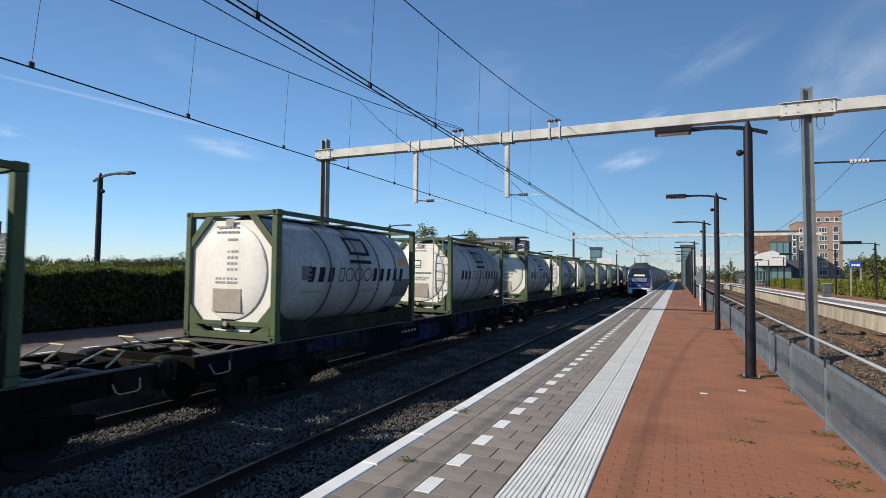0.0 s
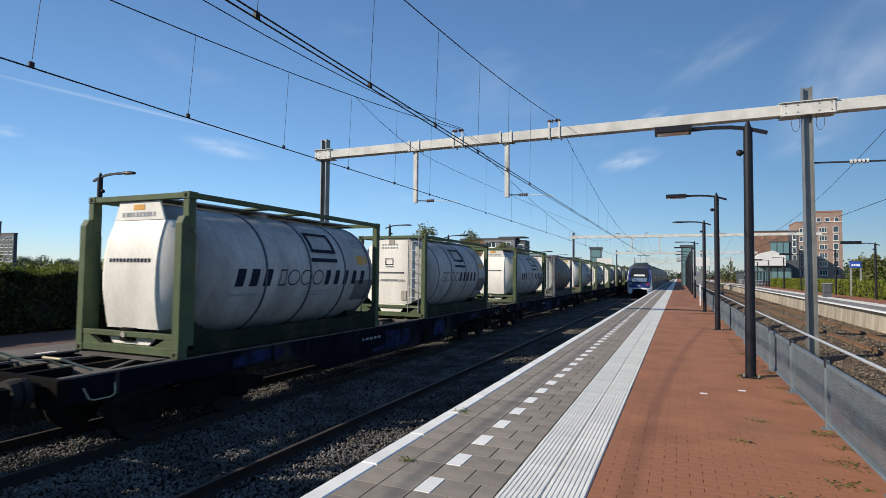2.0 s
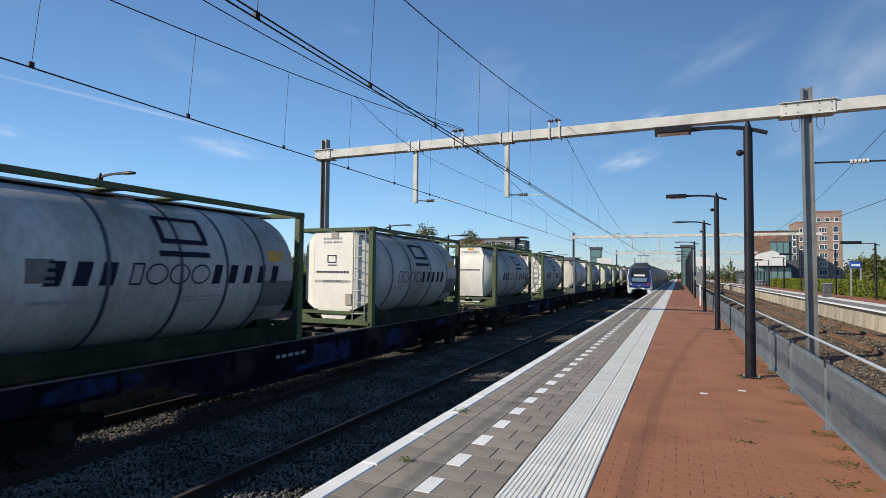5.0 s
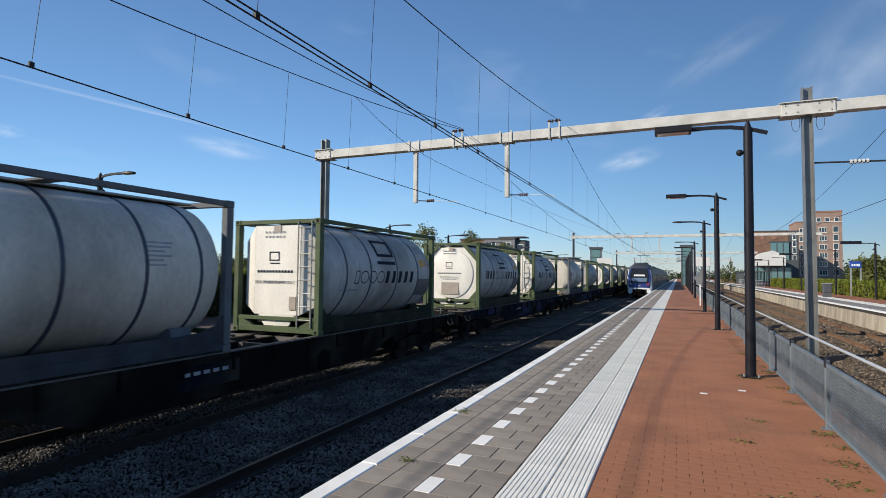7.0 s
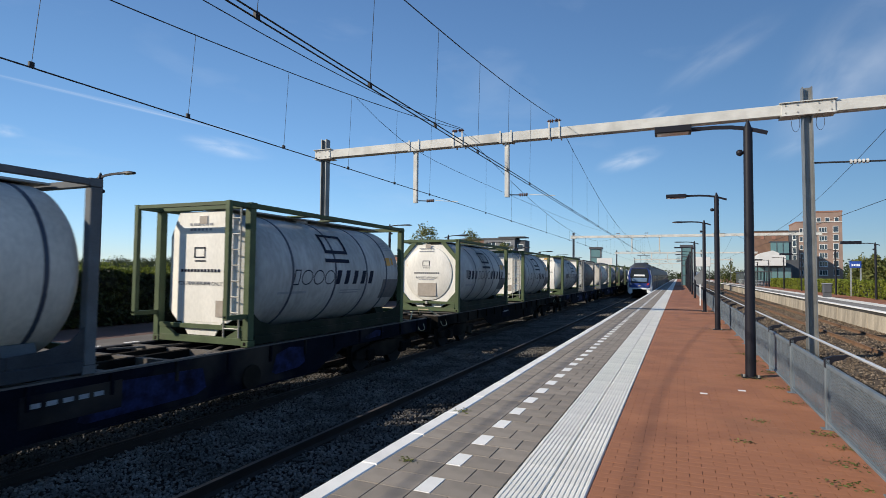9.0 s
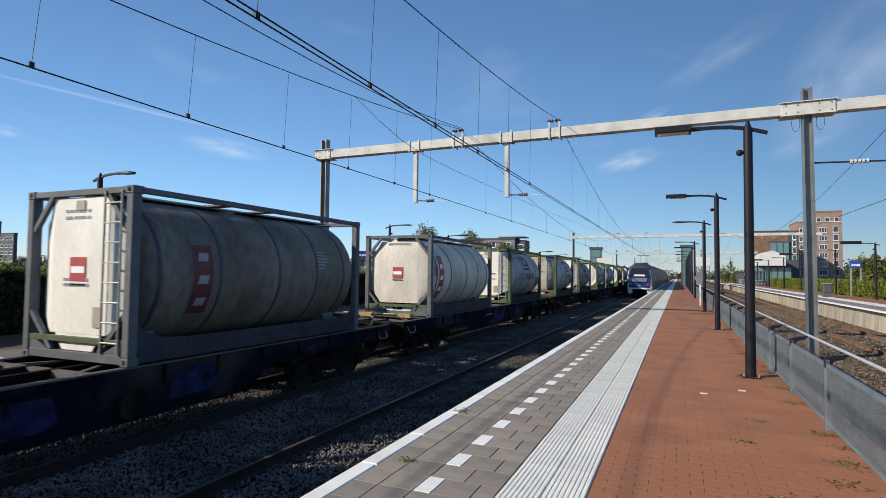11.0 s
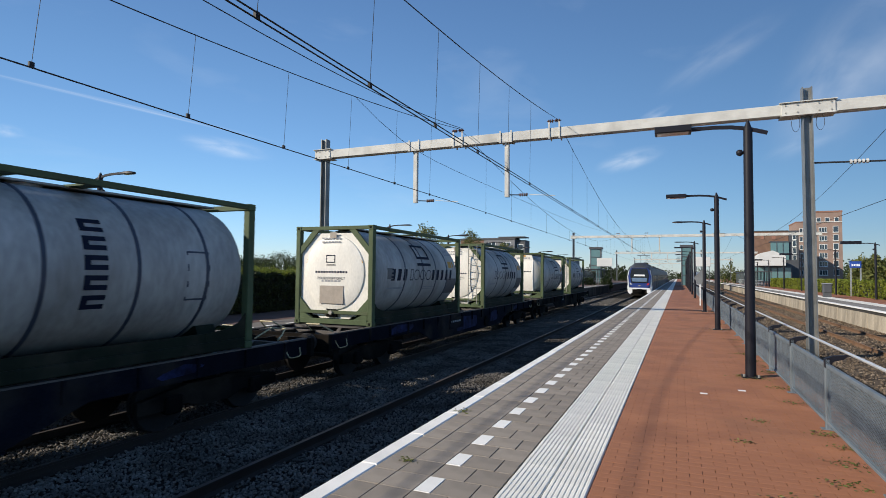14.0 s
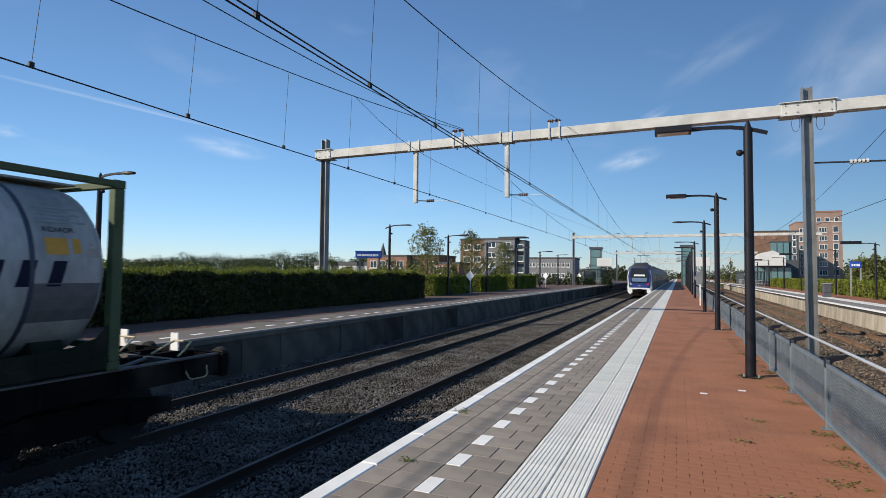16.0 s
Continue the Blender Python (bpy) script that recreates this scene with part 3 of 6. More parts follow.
# side platform beyond the freight track
fp = thing("platform_far", pose(0, 0, 0), "side platform with grey and red paving behind a concrete wall", "platform", kind="structure")
part("platform_base", bx(-24, FAR_EDGE - 0.12, Y0, Y1, -1.3, FAR_Z - 0.03), M_FARPAVE, fp)
part("grey_paving", bx(FAR_EDGE - 1.75, FAR_EDGE - 0.16, Y0, Y1, FAR_Z - 0.03, FAR_Z), M_FARGREY, fp)
part("edge_line", bx(FAR_EDGE - 0.16, FAR_EDGE, Y0, Y1, FAR_Z - 0.045, FAR_Z + 0.006, 0.01), M_FAREDGE, fp)
part("coping", bx(FAR_EDGE - 0.16, FAR_EDGE - 0.02, Y0, Y1, FAR_Z - 0.17, FAR_Z - 0.046), M_WALL, fp)
proto = None
for i in range(66):
    y = -4 + i * 1.52
    if proto is None:
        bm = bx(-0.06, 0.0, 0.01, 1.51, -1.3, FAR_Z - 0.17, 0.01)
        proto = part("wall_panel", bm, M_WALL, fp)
        proto.matrix_basis = pose(FAR_EDGE - 0.06, y, 0)
    else:
        share(proto, pose(FAR_EDGE - 0.06 + (0.03 if i % 5 == 2 else 0.0) * -1, y, 0), fp)
part("wall_backing", bx(FAR_EDGE - 0.2, FAR_EDGE - 0.121, Y0, Y1, -1.3, FAR_Z - 0.17), M_JOINT_SHADOW, fp)
proto = None
for i in range(90):
    y = 3 + i * 0.9
    if proto is None:
        proto = part("white_tile", bx(-0.08, 0.08, 0, 0.33, 0.0, 0.006), M_WHITE, fp)
        proto.matrix_basis = pose(FAR_EDGE - 0.72, y, FAR_Z)
    else:
        share(proto, pose(FAR_EDGE - 0.72, y, FAR_Z), fp)

# opposite platform on the right
rpf = thing("platform_right", pose(0, 0, 0), "side platform with pale concrete wall and white tactile lines", "platform", kind="structure")
part("platform_base", bx(R_EDGE + 0.201, 24, Y0, Y1, -1.3, R_Z - 0.02), M_REDFAR, rpf)
part("edge_line", bx(R_EDGE - 0.05, R_EDGE + 0.32, Y0, Y1, R_Z - 0.05, R_Z + 0.006, 0.01), M_WHITE, rpf)
# dark strip below the edge stones; its colour stands for the overhang's shadow
part("coping", bx(R_EDGE + 0.02, R_EDGE + 0.2, Y0, Y1, R_Z - 0.20, R_Z - 0.051), M_JOINT_SHADOW, rpf, "dark strip drawn as the shadow under the edge")
part("grey_paving", bx(R_EDGE + 0.32, R_EDGE + 1.7, Y0, Y1, R_Z - 0.02, R_Z), M_GREYFAR, rpf)
part("tactile_strip", bx(R_EDGE + 1.7, R_EDGE + 2.75, Y0, Y1, R_Z - 0.02, R_Z + 0.006), M_TACT, rpf)
proto = None
for i in range(60):
    y = 18 + i * 2.0
    if proto is None:
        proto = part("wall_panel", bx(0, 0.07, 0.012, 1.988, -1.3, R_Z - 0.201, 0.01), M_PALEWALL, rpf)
        proto.matrix_basis = pose(R_EDGE + 0.03, y, 0)
    else:
        share(proto, pose(R_EDGE + 0.03 + (i % 3) * 0.008, y, 0), rpf)
part("wall_backing", bx(R_EDGE + 0.125, R_EDGE + 0.2, Y0, Y1, -1.3, R_Z - 0.201), M_JOINT_SHADOW, rpf)

# ---- fence along the island platform ----
def wire_mesh(w, h, pitch, t):
    bm = bmesh.new()
    n = int((w + h) / pitch)
    for k in range(n):
        c = k * pitch
        for flip in (0, 1):
            a = Vector((0, min(c, w), max(0, c - w)))
            b = Vector((0, max(0, c - h), min(c, h)))
            if flip:
                a.y, b.y = w - a.y, w - b.y
            if (a - b).length > 0.02:
                bar(bm, a, b, t, 0.002, (1, 0, 0))
    return bm


FX = 1.555
PITCH = 2.13


def fence_panel():
    p = thing("fence_panel", pose(FX, 7.57, 0), "grey steel fence panel with mesh infill and handrail", "fence", "fence along the platform")
    part("post", bx(-0.025, 0.025, -0.03, 0.03, -0.02, 0.80, 0.006), M_FENCE, p)
    part("post_flange", bx(-0.07, 0.07, -0.05, 0.05, 0.0, 0.012, 0.003), M_FENCE, p)
    part("top_bar", bx(-0.022, 0.022, 0.04, PITCH - 0.04, 0.70, 0.745, 0.005), M_FENCE, p)
    part("bottom_bar", bx(-0.018, 0.018, 0.04, PITCH - 0.04, 0.065, 0.10, 0.005), M_FENCE, p)
    for y in (0.04, PITCH - 0.075):
        part("side_bar", bx(-0.016, 0.016, y, y + 0.035, 0.10, 0.70), M_FENCE, p)
    mesh = part("infill_mesh", wire_mesh(PITCH - 0.15, 0.60, 0.034, 0.0058), M_FENCE, p, "expanded steel mesh")
    mesh.matrix_basis = pose(0, 0.075, 0.10)
    bm = prism([(-0.028, 0.70), (0.02, 0.70), (0.06, 0.775), (0.15, 0.80), (0.205, 0.845), (0.20, 0.862), (0.13, 0.845), (0.05, 0.835), (-0.028, 0.80)], -0.03, 0.03)
    part("rail_bracket", bm, M_LAMP, p, "dark curved handrail bracket")
    bm = bmesh.new()
    rod(bm, (0.19, -0.005, 0.878), (0.19, PITCH - 0.005, 0.878), 0.018, 14)
    part("handrail", bm, M_CHROME, p, "bright round steel handrail", smooth=True)
    return p


first_panel = fence_panel()
for i in list(range(-4, 0)) + list(range(1, 34)):
    copy_thing(first_panel, pose(FX, 7.57 + i * PITCH, 0))


# ---- lamps ----
def lamp(m, label, head, side, group):
    """Platform lamp: tapered pole, arched arm to the side, flat head. side: -1 or 1 along x."""
    t = thing("street_lamp", m, label, "street lamp", group)
    part("base_plate", bx(-0.14, 0.14, -0.14, 0.14, 0.0, 0.02, 0.004), M_LAMP, t)
    for sx in (-0.11, 0.11):
        part("bolt", rd((sx, -0.1, 0.02), (sx, -0.1, 0.06), 0.018, 8), M_STEEL, t)
    bm = bmesh.new()
    rod(bm, (0, 0, 0.0), (0, 0, 4.30), 0.085, 18, 0.072)
    rod(bm, (0, 0, 4.30), (0, 0, 4.46), 0.072, 18, 0.02)
    part("pole", bm, M_LAMP, t, smooth=True)
    bm = bmesh.new()
    pts = [(side * (-0.30), 0, 4.22), (side * 0.0, 0, 4.32), (side * 0.25, 0, 4.365), (side * 0.52, 0, 4.385), (side * 0.78, 0, 4.385)]
    for a, b in zip(pts[:-1], pts[1:]):
        bar(bm, a, b, 0.05, 0.06)
    part("arm", bm, M_LAMP, t)
    part("arm_collar", bx(min(side * 0.74, side * 0.92), max(side * 0.74, side * 0.92), -0.035, 0.035, 4.35, 4.42, 0.01), M_LAMP, t)
    a, b = sorted((side * 0.90, side * (0.90 + head)))
    if head > 0.55:
        h = part("lamp_head", bx(a, b, -0.16, 0.16, 4.33, 4.445 if head < 1 else 4.56, 0.012), M_LAMP, t)
        part("lens", bx(a + 0.04, b - 0.05, -0.12, 0.12, 4.323, 4.329), M_LED, h, "flat glass lens")
    else:
        bm = sweep([(-0.13, 0), (0.13, 0), (0.11, 0.05), (0.04, 0.075), (-0.04, 0.075), (-0.11, 0.05)], [(0, 0.4, 0.6, 4.37), (0.1, 0.9, 1, 4.35), (0.4, 1, 1, 4.35), (0.55, 0.5, 0.5, 4.36)])
        h = part("lamp_head", bm, M_LAMP, t, smooth=True)
        h.matrix_basis = pose(side * 0.88, 0, 0, 0, 0, -90 * side)
        part("lens", bx(-0.09, 0.09, 0.1, 0.45, 4.343, 4.348), M_LED, h, "flat glass lens")
    bm = bmesh.new()
    bmesh.ops.create_uvsphere(bm, u_segments=12, v_segments=8, radius=0.058, matrix=Matrix.Translation((side * 0.13, 0, 3.90)))
    rod(bm, (0, 0, 3.90), (side * 0.13, 0, 3.90), 0.016, 8)
    part("camera_dome", bm, M_LAMP, t, smooth=True)
    return t


LAB = "dark blue platform lamp on red pavers"
l1 = lamp(pose(1.13, 10.86, 0), LAB + ", thick flat head", 0.62, -1, "lamps on the island platform")
l3 = lamp(pose(1.15, 29.6, 0), LAB + ", slim head", 0.5, -1, "lamps on the island platform")
copy_thing(l1, pose(1.15, 19.95, 0))
for k, y in enumerate((47.2, 56.5, 66.0, 75.5, 85.0, 94.5, 104, 113.5)):
    copy_thing((l3, l1)[k % 2], pose(1.15, y, 0))
lf = lamp(pose(-15.7, 10.85, FAR_Z), "dark platform lamp with slim head standing in the hedge", 0.5, 1, "lamps on the far platform")
lfb = lamp(pose(-15.7, 37.6, FAR_Z), "dark platform lamp with thick head by the hedge", 0.62, 1, "lamps on the far platform")
for k, y in enumerate((28.6, 46.6, 56.5, 67.0, 78.0, 90.0)):
    copy_thing((lf, lf, lf, lfb, lf, lf)[k], pose(-15.7, y, FAR_Z))
lr = lamp(pose(14.1, 52.6, R_Z), "dark thick-headed platform lamp beside a low hedge", 1.35, -1, "lamps on the right platform")
lr2 = lamp(pose(14.1, 64.5, R_Z), "dark slim-headed platform lamp beside the hedge", 0.5, -1, "lamps on the right platform")
for k, y in enumerate((78.0, 90.0, 104.0, 118.0)):
    copy_thing((lr, lr2)[k % 2], pose(13.6, y, R_Z))


# ---- overhead line portals ----
def h_section(x, z0, z1, w=0.32, d=0.30, f=0.018, web=0.012):
    """A steel H column: one closed outline drawn upwards."""
    a, b = d / 2, w / 2
    pts = [(a, -b), (a, b), (a - 2 * f, b), (a - 2 * f, web), (-a + 2 * f, web), (-a + 2 * f, b), (-a, b), (-a, -b), (-a + 2 * f, -b), (-a + 2 * f, -web), (a - 2 * f, -web), (a - 2 * f, -b)]
    return prism([(x + p, q) for p, q in pts], z0, z1, "z")


def portal(y, xl, xm, xr, zb, drops, tops, reach, label):
    t = thing("catenary_portal", pose(0, y, 0), label, "catenary portal", "overhead line portals")
    for x in (xl, xm, xr):
        part("column", h_section(x, -1.25, zb + 0.92), M_MAST, t, "zinc-grey steel column")
        bm = bmesh.new()
        hw = 0.42 if x == xl else 0.76
        box(bm, x - hw, x + hw, -0.235, 0.235, zb - 0.022, zb + 0.392)
        box(bm, x - hw - 0.06, x + hw + 0.06, -0.30, 0.30, zb + 0.393, zb + 0.42)
        box(bm, x - hw - 0.03, x + hw + 0.03, -0.30, 0.30, zb - 0.05, zb - 0.023)
        part("clamp_sleeve", bm, M_PORTAL, t)
        for dx in (-hw * 0.85, -hw * 0.4, hw * 0.4, hw * 0.85):
            for dz in (0.06, 0.31):
                part("bolt", rd((x + dx, -0.235, zb + dz), (x + dx, -0.262, zb + dz), 0.024, 6), M_STEEL, t)
    part("beam", bx(xl - 0.4, xr + 0.4, -0.2, 0.2, zb, zb + 0.37, 0.012), M_PORTAL, t, "long weathered white box girder")
    for x, zd, sgn in drops:
        d = part("drop_post", bx(x - 0.085, x + 0.085, -0.085, 0.085, zd, zb, 0.006), M_PORTAL, t)
        part("drop_flange", bx(x - 0.2, x + 0.2, -0.2, 0.2, zb - 0.035, zb - 0.002), M_PORTAL, d)
        bm = bmesh.new()
        for dx in (-0.23, 0.23):
            box(bm, x + dx - 0.03, x + dx + 0.03, -0.24, -0.202, zb - 0.05, zb + 0.43)
            box(bm, x + dx - 0.03, x + dx + 0.03, 0.202, 0.24, zb - 0.05, zb + 0.43)
        part("strap", bm, M_PORTAL, t)
        bm = bmesh.new()
        rod(bm, (x - sgn * 0.15, 0.1, zd + 0.12), (x + sgn * 0.5, 0.1, zd + 0.08), 0.022, 8)
        part("registration_arm", bm, M_WIRE, t)
        bm = bmesh.new()
        for k in range(4):
            rod(bm, (x + sgn * (0.50 + k * 0.09), 0.1, zd + 0.08), (x + sgn * (0.55 + k * 0.09), 0.1, zd + 0.08), 0.065, 10)
        part("insulator", bm, M_INSUL, t)
        part("steady_arm", rd((x + sgn * 0.9, 0.1, zd + 0.08), (x + sgn * 1.95, 0.1, zd - 0.02), 0.016, 6), M_PALEINS, t)
    for x in tops:
        bm = bmesh.new()
        for dx in (-0.2, 0.2):
            box(bm, x + dx - 0.025, x + dx + 0.025, -0.245, -0.202, zb - 0.06, zb + 0.62)
            box(bm, x + dx - 0.025, x + dx + 0.025, 0.202, 0.245, zb - 0.06, zb + 0.44)
        part("bracket", bm, M_PORTAL, t)
        bm = bmesh.new()
        rod(bm, (x - 0.28, -0.2, zb + 0.64), (x + 0.28, -0.2, zb + 0.64), 0.02, 8)
        for k in range(7):
            if k != 3:
                rod(bm, (x - 0.21 + k * 0.07 - 0.018, -0.2, zb + 0.64), (x - 0.21 + k * 0.07 + 0.018, -0.2, zb + 0.64), 0.066, 10)
        part("insulator", bm, M_INSUL, t)
    return t


Z1 = 7.16
PORTAL_LABEL = "weathered white steel portal carrying the overhead lines on zinc columns"
p1 = portal(21.6, -15.35, 4.04, 17.0, Z1, [(-10.56, 4.85, 1), (-6.4, 4.9, 1)], (-8.5, -4.42), 1, PORTAL_LABEL)
p1.matrix_basis = pose(0, 21.6, 0, 0, -0.35, 0)
part("side_arm", rd((4.2, 0, 5.52), (6.2, 0, 5.45), 0.03, 8), M_WIRE, p1)
bm = bmesh.new()
for k in range(5):
    rod(bm, (5.2 + k * 0.11, 0, 5.48), (5.26 + k * 0.11, 0, 5.48), 0.075, 10)
part("insulator", bm, M_PALEINS, p1)
bm = bmesh.new()
for s in (-1, 1):
    tube(bm, [(4.04 + s * (0.35 + 0.12 * math.sin(a)), -0.15, Z1 - 0.3 + 0.28 * math.cos(a)) for a in np.linspace(0.2, 2 * math.pi - 0.6, 12)], 0.008, 5)
part("cable_loop", bm, M_WIRE, p1)
p2 = portal(88.0, -15.25, 5.3, 17.0, 7.45, [(-6.5, 5.3, -1), (-2.6, 5.3, -1)], (-8.5, -4.42), 1, PORTAL_LABEL)
for y in (154.0, 220.0, 286.0):
    copy_thing(p2, pose(0, y, 0))


def line(name, pts, r, label, category="wire"):
    bm = bmesh.new()
    tube(bm, pts, r, 6)
    return tagged(part(name, bm, M_WIRE), label, category, "overhead wires")


def carrier_z(y, a, b, z0):
    if y <= 21.6:
        d = 21.6 - y
        return z0 - a * d + b * d * d
    d = (y - 21.6) % 66.2
    return z0 - 0.15 * d + 0.15 / 66.2 * d * d


ys = [-31 + i * 1.5 for i in range(36)] + [21.6 + i * 4.0 for i in range(1, 50)]
line("contact_wire", [(-8.5, y, 4.60 if y < 21 else 4.66) for y in (-40, 8, 21.6, 88, 300)], 0.012, "dark contact wire over the freight track")
line("contact_wire", [(-4.43, y, 4.62 if y < 15 else 4.6) for y in (-40, 8, 21.6, 88, 300)], 0.0105, "dark contact wire over the near track")
line("contact_wire", [(-4.35, y, 4.64 if y < 15 else 4.62) for y in (-40, 8, 21.6, 88, 300)], 0.0105, "second contact wire over the near track")
line("carrier_wire", [(-8.5, y, carrier_z(y, 0.1576, 0.00297, 7.86)) for y in ys], 0.0105, "sagging carrier wire over the freight track")
line("carrier_wire", [(-4.4, y, carrier_z(y, 0.142, 0.0028, 7.9)) for y in ys], 0.0105, "sagging carrier wire over the near track")
line("feeder_wire", [(-8.4, 21.5 - d, 7.86 - 0.133 * d + 0.0048 * d * d) for d in np.linspace(0, 26, 16)], 0.011, "sagging feeder wire between the portals")
line("contact_wire", [(7.3, -40, 4.7), (7.25, 21.6, 4.72), (7.3, 300, 4.75)], 0.011, "dark contact wire over the side track")
line("carrier_wire", [(7.2, y, carrier_z(y, 0.15, 0.0029, 7.86)) for y in ys], 0.0105, "sagging carrier wire over the side track")
AUX = [(13.3, 6.76), (14.7, 6.42), (16.2, 6.16), (17.6, 6.04), (19.0, 5.99), (21.2, 5.98), (23.8, 6.0), (30.0, 6.06), (44.0, 6.25), (60.0, 6.7), (87.8, 7.8)]
line("auxiliary_wire", [(-8.5, y, z) for y, z in AUX], 0.007, "thin auxiliary wire hung under the freight carrier")
def dropper(x, y, z1, dy):
    bm = bmesh.new()
    rod(bm, (x, y, 4.61), (x, y + dy, z1), 0.0045, 5)
    d = tagged(part("dropper_wire", bm, M_WIRE), "thin vertical dropper wire hung from the carrier", "wire", "overhead wires")
    part("clamp", bx(x - 0.02, x + 0.02, y - 0.035, y + 0.035, 4.6, 4.68), M_WIRE, d)


for x, a, b, z0, y0, st in ((-8.5, 0.1576, 0.00297, 7.86, 2.05, 2.74), (-4.4, 0.142, 0.0028, 7.9, 2.3, 2.5)):
    for k in range(7):
        y = y0 + k * st
        dropper(x, y, carrier_z(y, a, b, z0), 0.12)
    for k in range(14):
        y = 25.0 + k * 4.4
        dropper(x, y, carrier_z(y, a, b, z0), 0.0)


# ---- hedges and trees ----
def hedge(x0, x1, y0, y1, z0, z1, n, label, leaf=0.055, name="hedge", material=None, tips=False):
    t = thing(name, pose(0, 0, 0), label, "hedge", "clipped hedges")
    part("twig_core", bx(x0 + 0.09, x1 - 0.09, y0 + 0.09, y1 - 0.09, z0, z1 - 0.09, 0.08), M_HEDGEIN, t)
    w, l, h = x1 - x0, y1 - y0, z1 - z0
    areas = np.array([l * h, l * w * 1.2, w * h, w * h])
    pick = RNG.choice(4, n, p=areas / areas.sum())
    u, v = RNG.uniform(0, 1, n), RNG.uniform(0, 1, n)
    depth = np.abs(RNG.normal(0, 0.05, n)) - 0.03
    face = x1 > 0 and -1 or 1
    pos = np.zeros((n, 3))
    k = pick == 0
    pos[k] = np.stack([(x1 - depth[k]) if face > 0 else (x0 + depth[k]), y0 + u[k] * l, z0 + v[k] * h], 1)
    k = pick == 1
    pos[k] = np.stack([x0 + v[k] * w, y0 + u[k] * l, z1 - depth[k] * 1.4], 1)
    for q, yy in ((2, y0), (3, y1)):
        k = pick == q
        pos[k] = np.stack([x0 + u[k] * w, yy + depth[k] * (1 if q == 2 else -1), z0 + v[k] * h], 1)
    wob = 0.05 * np.sin(pos[:, 1] * 1.9) + 0.035 * np.sin(pos[:, 1] * 5.3 + 1) + 0.03 * np.sin(pos[:, 2] * 6 + pos[:, 1] * 2.2)
    pos[:, 2] += wob * (pos[:, 2] > z1 - 0.25)
    pos[:, 0] += wob * (pick == 0)
    o = scatter_mesh("leaves", LEAF_V, LEAF_F, pos, RNG.uniform(0.7, 1.4, n) * leaf, material or M_LEAF_SHADED, t)
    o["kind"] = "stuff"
    # bright leaves along the top paint the sun that grazes it
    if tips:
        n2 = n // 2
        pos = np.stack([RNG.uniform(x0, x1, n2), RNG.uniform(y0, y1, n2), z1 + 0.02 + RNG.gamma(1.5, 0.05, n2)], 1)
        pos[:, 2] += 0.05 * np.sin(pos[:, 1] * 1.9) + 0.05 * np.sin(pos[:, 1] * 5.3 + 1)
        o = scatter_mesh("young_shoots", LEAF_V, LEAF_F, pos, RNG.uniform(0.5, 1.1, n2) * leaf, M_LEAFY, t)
        o["kind"], o["label"] = "stuff", "bright yellow-green tips for the sunlit hedge top"
    return t


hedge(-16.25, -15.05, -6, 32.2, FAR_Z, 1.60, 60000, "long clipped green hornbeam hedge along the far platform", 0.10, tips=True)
hedge(-17.0, -15.9, 35.6, 43.4, FAR_Z, 1.50, 9000, "short clipped hedge between platform lamps", 0.12, "hedge", M_LEAFY)
hedge(-17.0, -15.9, 45.6, 53.6, FAR_Z, 1.50, 8000, "short clipped hedge between platform lamps", 0.13, "hedge", M_LEAFY)
hedge(-17.0, -15.9, 56.0, 66.0, FAR_Z, 1.55, 8000, "short clipped hedge between platform lamps", 0.14, "hedge", M_LEAFY)
hedge(14.6, 17.5, 40, 110, R_Z, 1.42, 36000, "long low yellow-green hedge behind the opposite platform", 0.16, "hedge", M_LEAFY)


def tree(m, h, spread, n, leaf, label, material, seed, trunk=0.07, base=0.25):
    r = np.random.default_rng(seed)
    t = thing("tree", m, label, "tree")
    bm = bmesh.new()
    rod(bm, (0, 0, -0.05), (0.04, 0.02, h * 0.45), trunk, 9, trunk * 0.65)
    rod(bm, (0.04, 0.02, h * 0.45), (0.02, -0.03, h * 0.93), trunk * 0.65, 8, trunk * 0.15)
    cs = []
    for k in range(26):
        z = h * (base + (0.98 - base) * (k + 0.5) / 26)
        a = k * 2.4 + r.uniform(-0.3, 0.3)
        rel = (z / h - base) / (1 - base)
        ln = spread * (math.sin(math.pi * (0.16 + 0.80 * rel)) ** 0.8) * r.uniform(0.55, 1.15)
        tip = Vector((math.cos(a) * ln, math.sin(a) * ln, min(h, z + ln * 0.35)))
        rod(bm, (0.03, 0, z * 0.94), tip, trunk * 0.28, 5, trunk * 0.06)
        cs += [(tip * 0.95, 0.26 * spread), (Vector((tip.x * 0.55, tip.y * 0.55, z + ln * 0.1)), 0.28 * spread)]
    part("trunk", bm, M_BARK, t, smooth=True)
    cen = np.array([tuple(c) for c, _ in cs])
    rad = np.array([q for _, q in cs])
    k = r.integers(0, len(cs), n)
    pos = cen[k] + r.normal(size=(n, 3)) * (rad[k] * 0.55)[:, None]
    pos[:, 2] = np.maximum(pos[:, 2], h * base * 0.8)
    o = scatter_mesh("crown", LEAF_V, LEAF_F, pos, r.uniform(0.7, 1.4, n) * leaf, material, t)
    o["kind"] = "stuff"
    return t


tree(pose(-18.0, 38.8, FAR_Z), 5.2, 1.35, 3000, 0.13, "young broadleaf tree with airy olive crown by the platform", M_LEAF2, 1)
tree(pose(-17.9, 48.5, FAR_Z), 5.6, 1.3, 1700, 0.15, "young broadleaf tree thinning into autumn colour", M_LEAF2, 2)
tree(pose(-17.6, 58.0, FAR_Z), 5.0, 1.4, 1700, 0.16, "young broadleaf tree beside clipped hedge", M_LEAF2, 3)

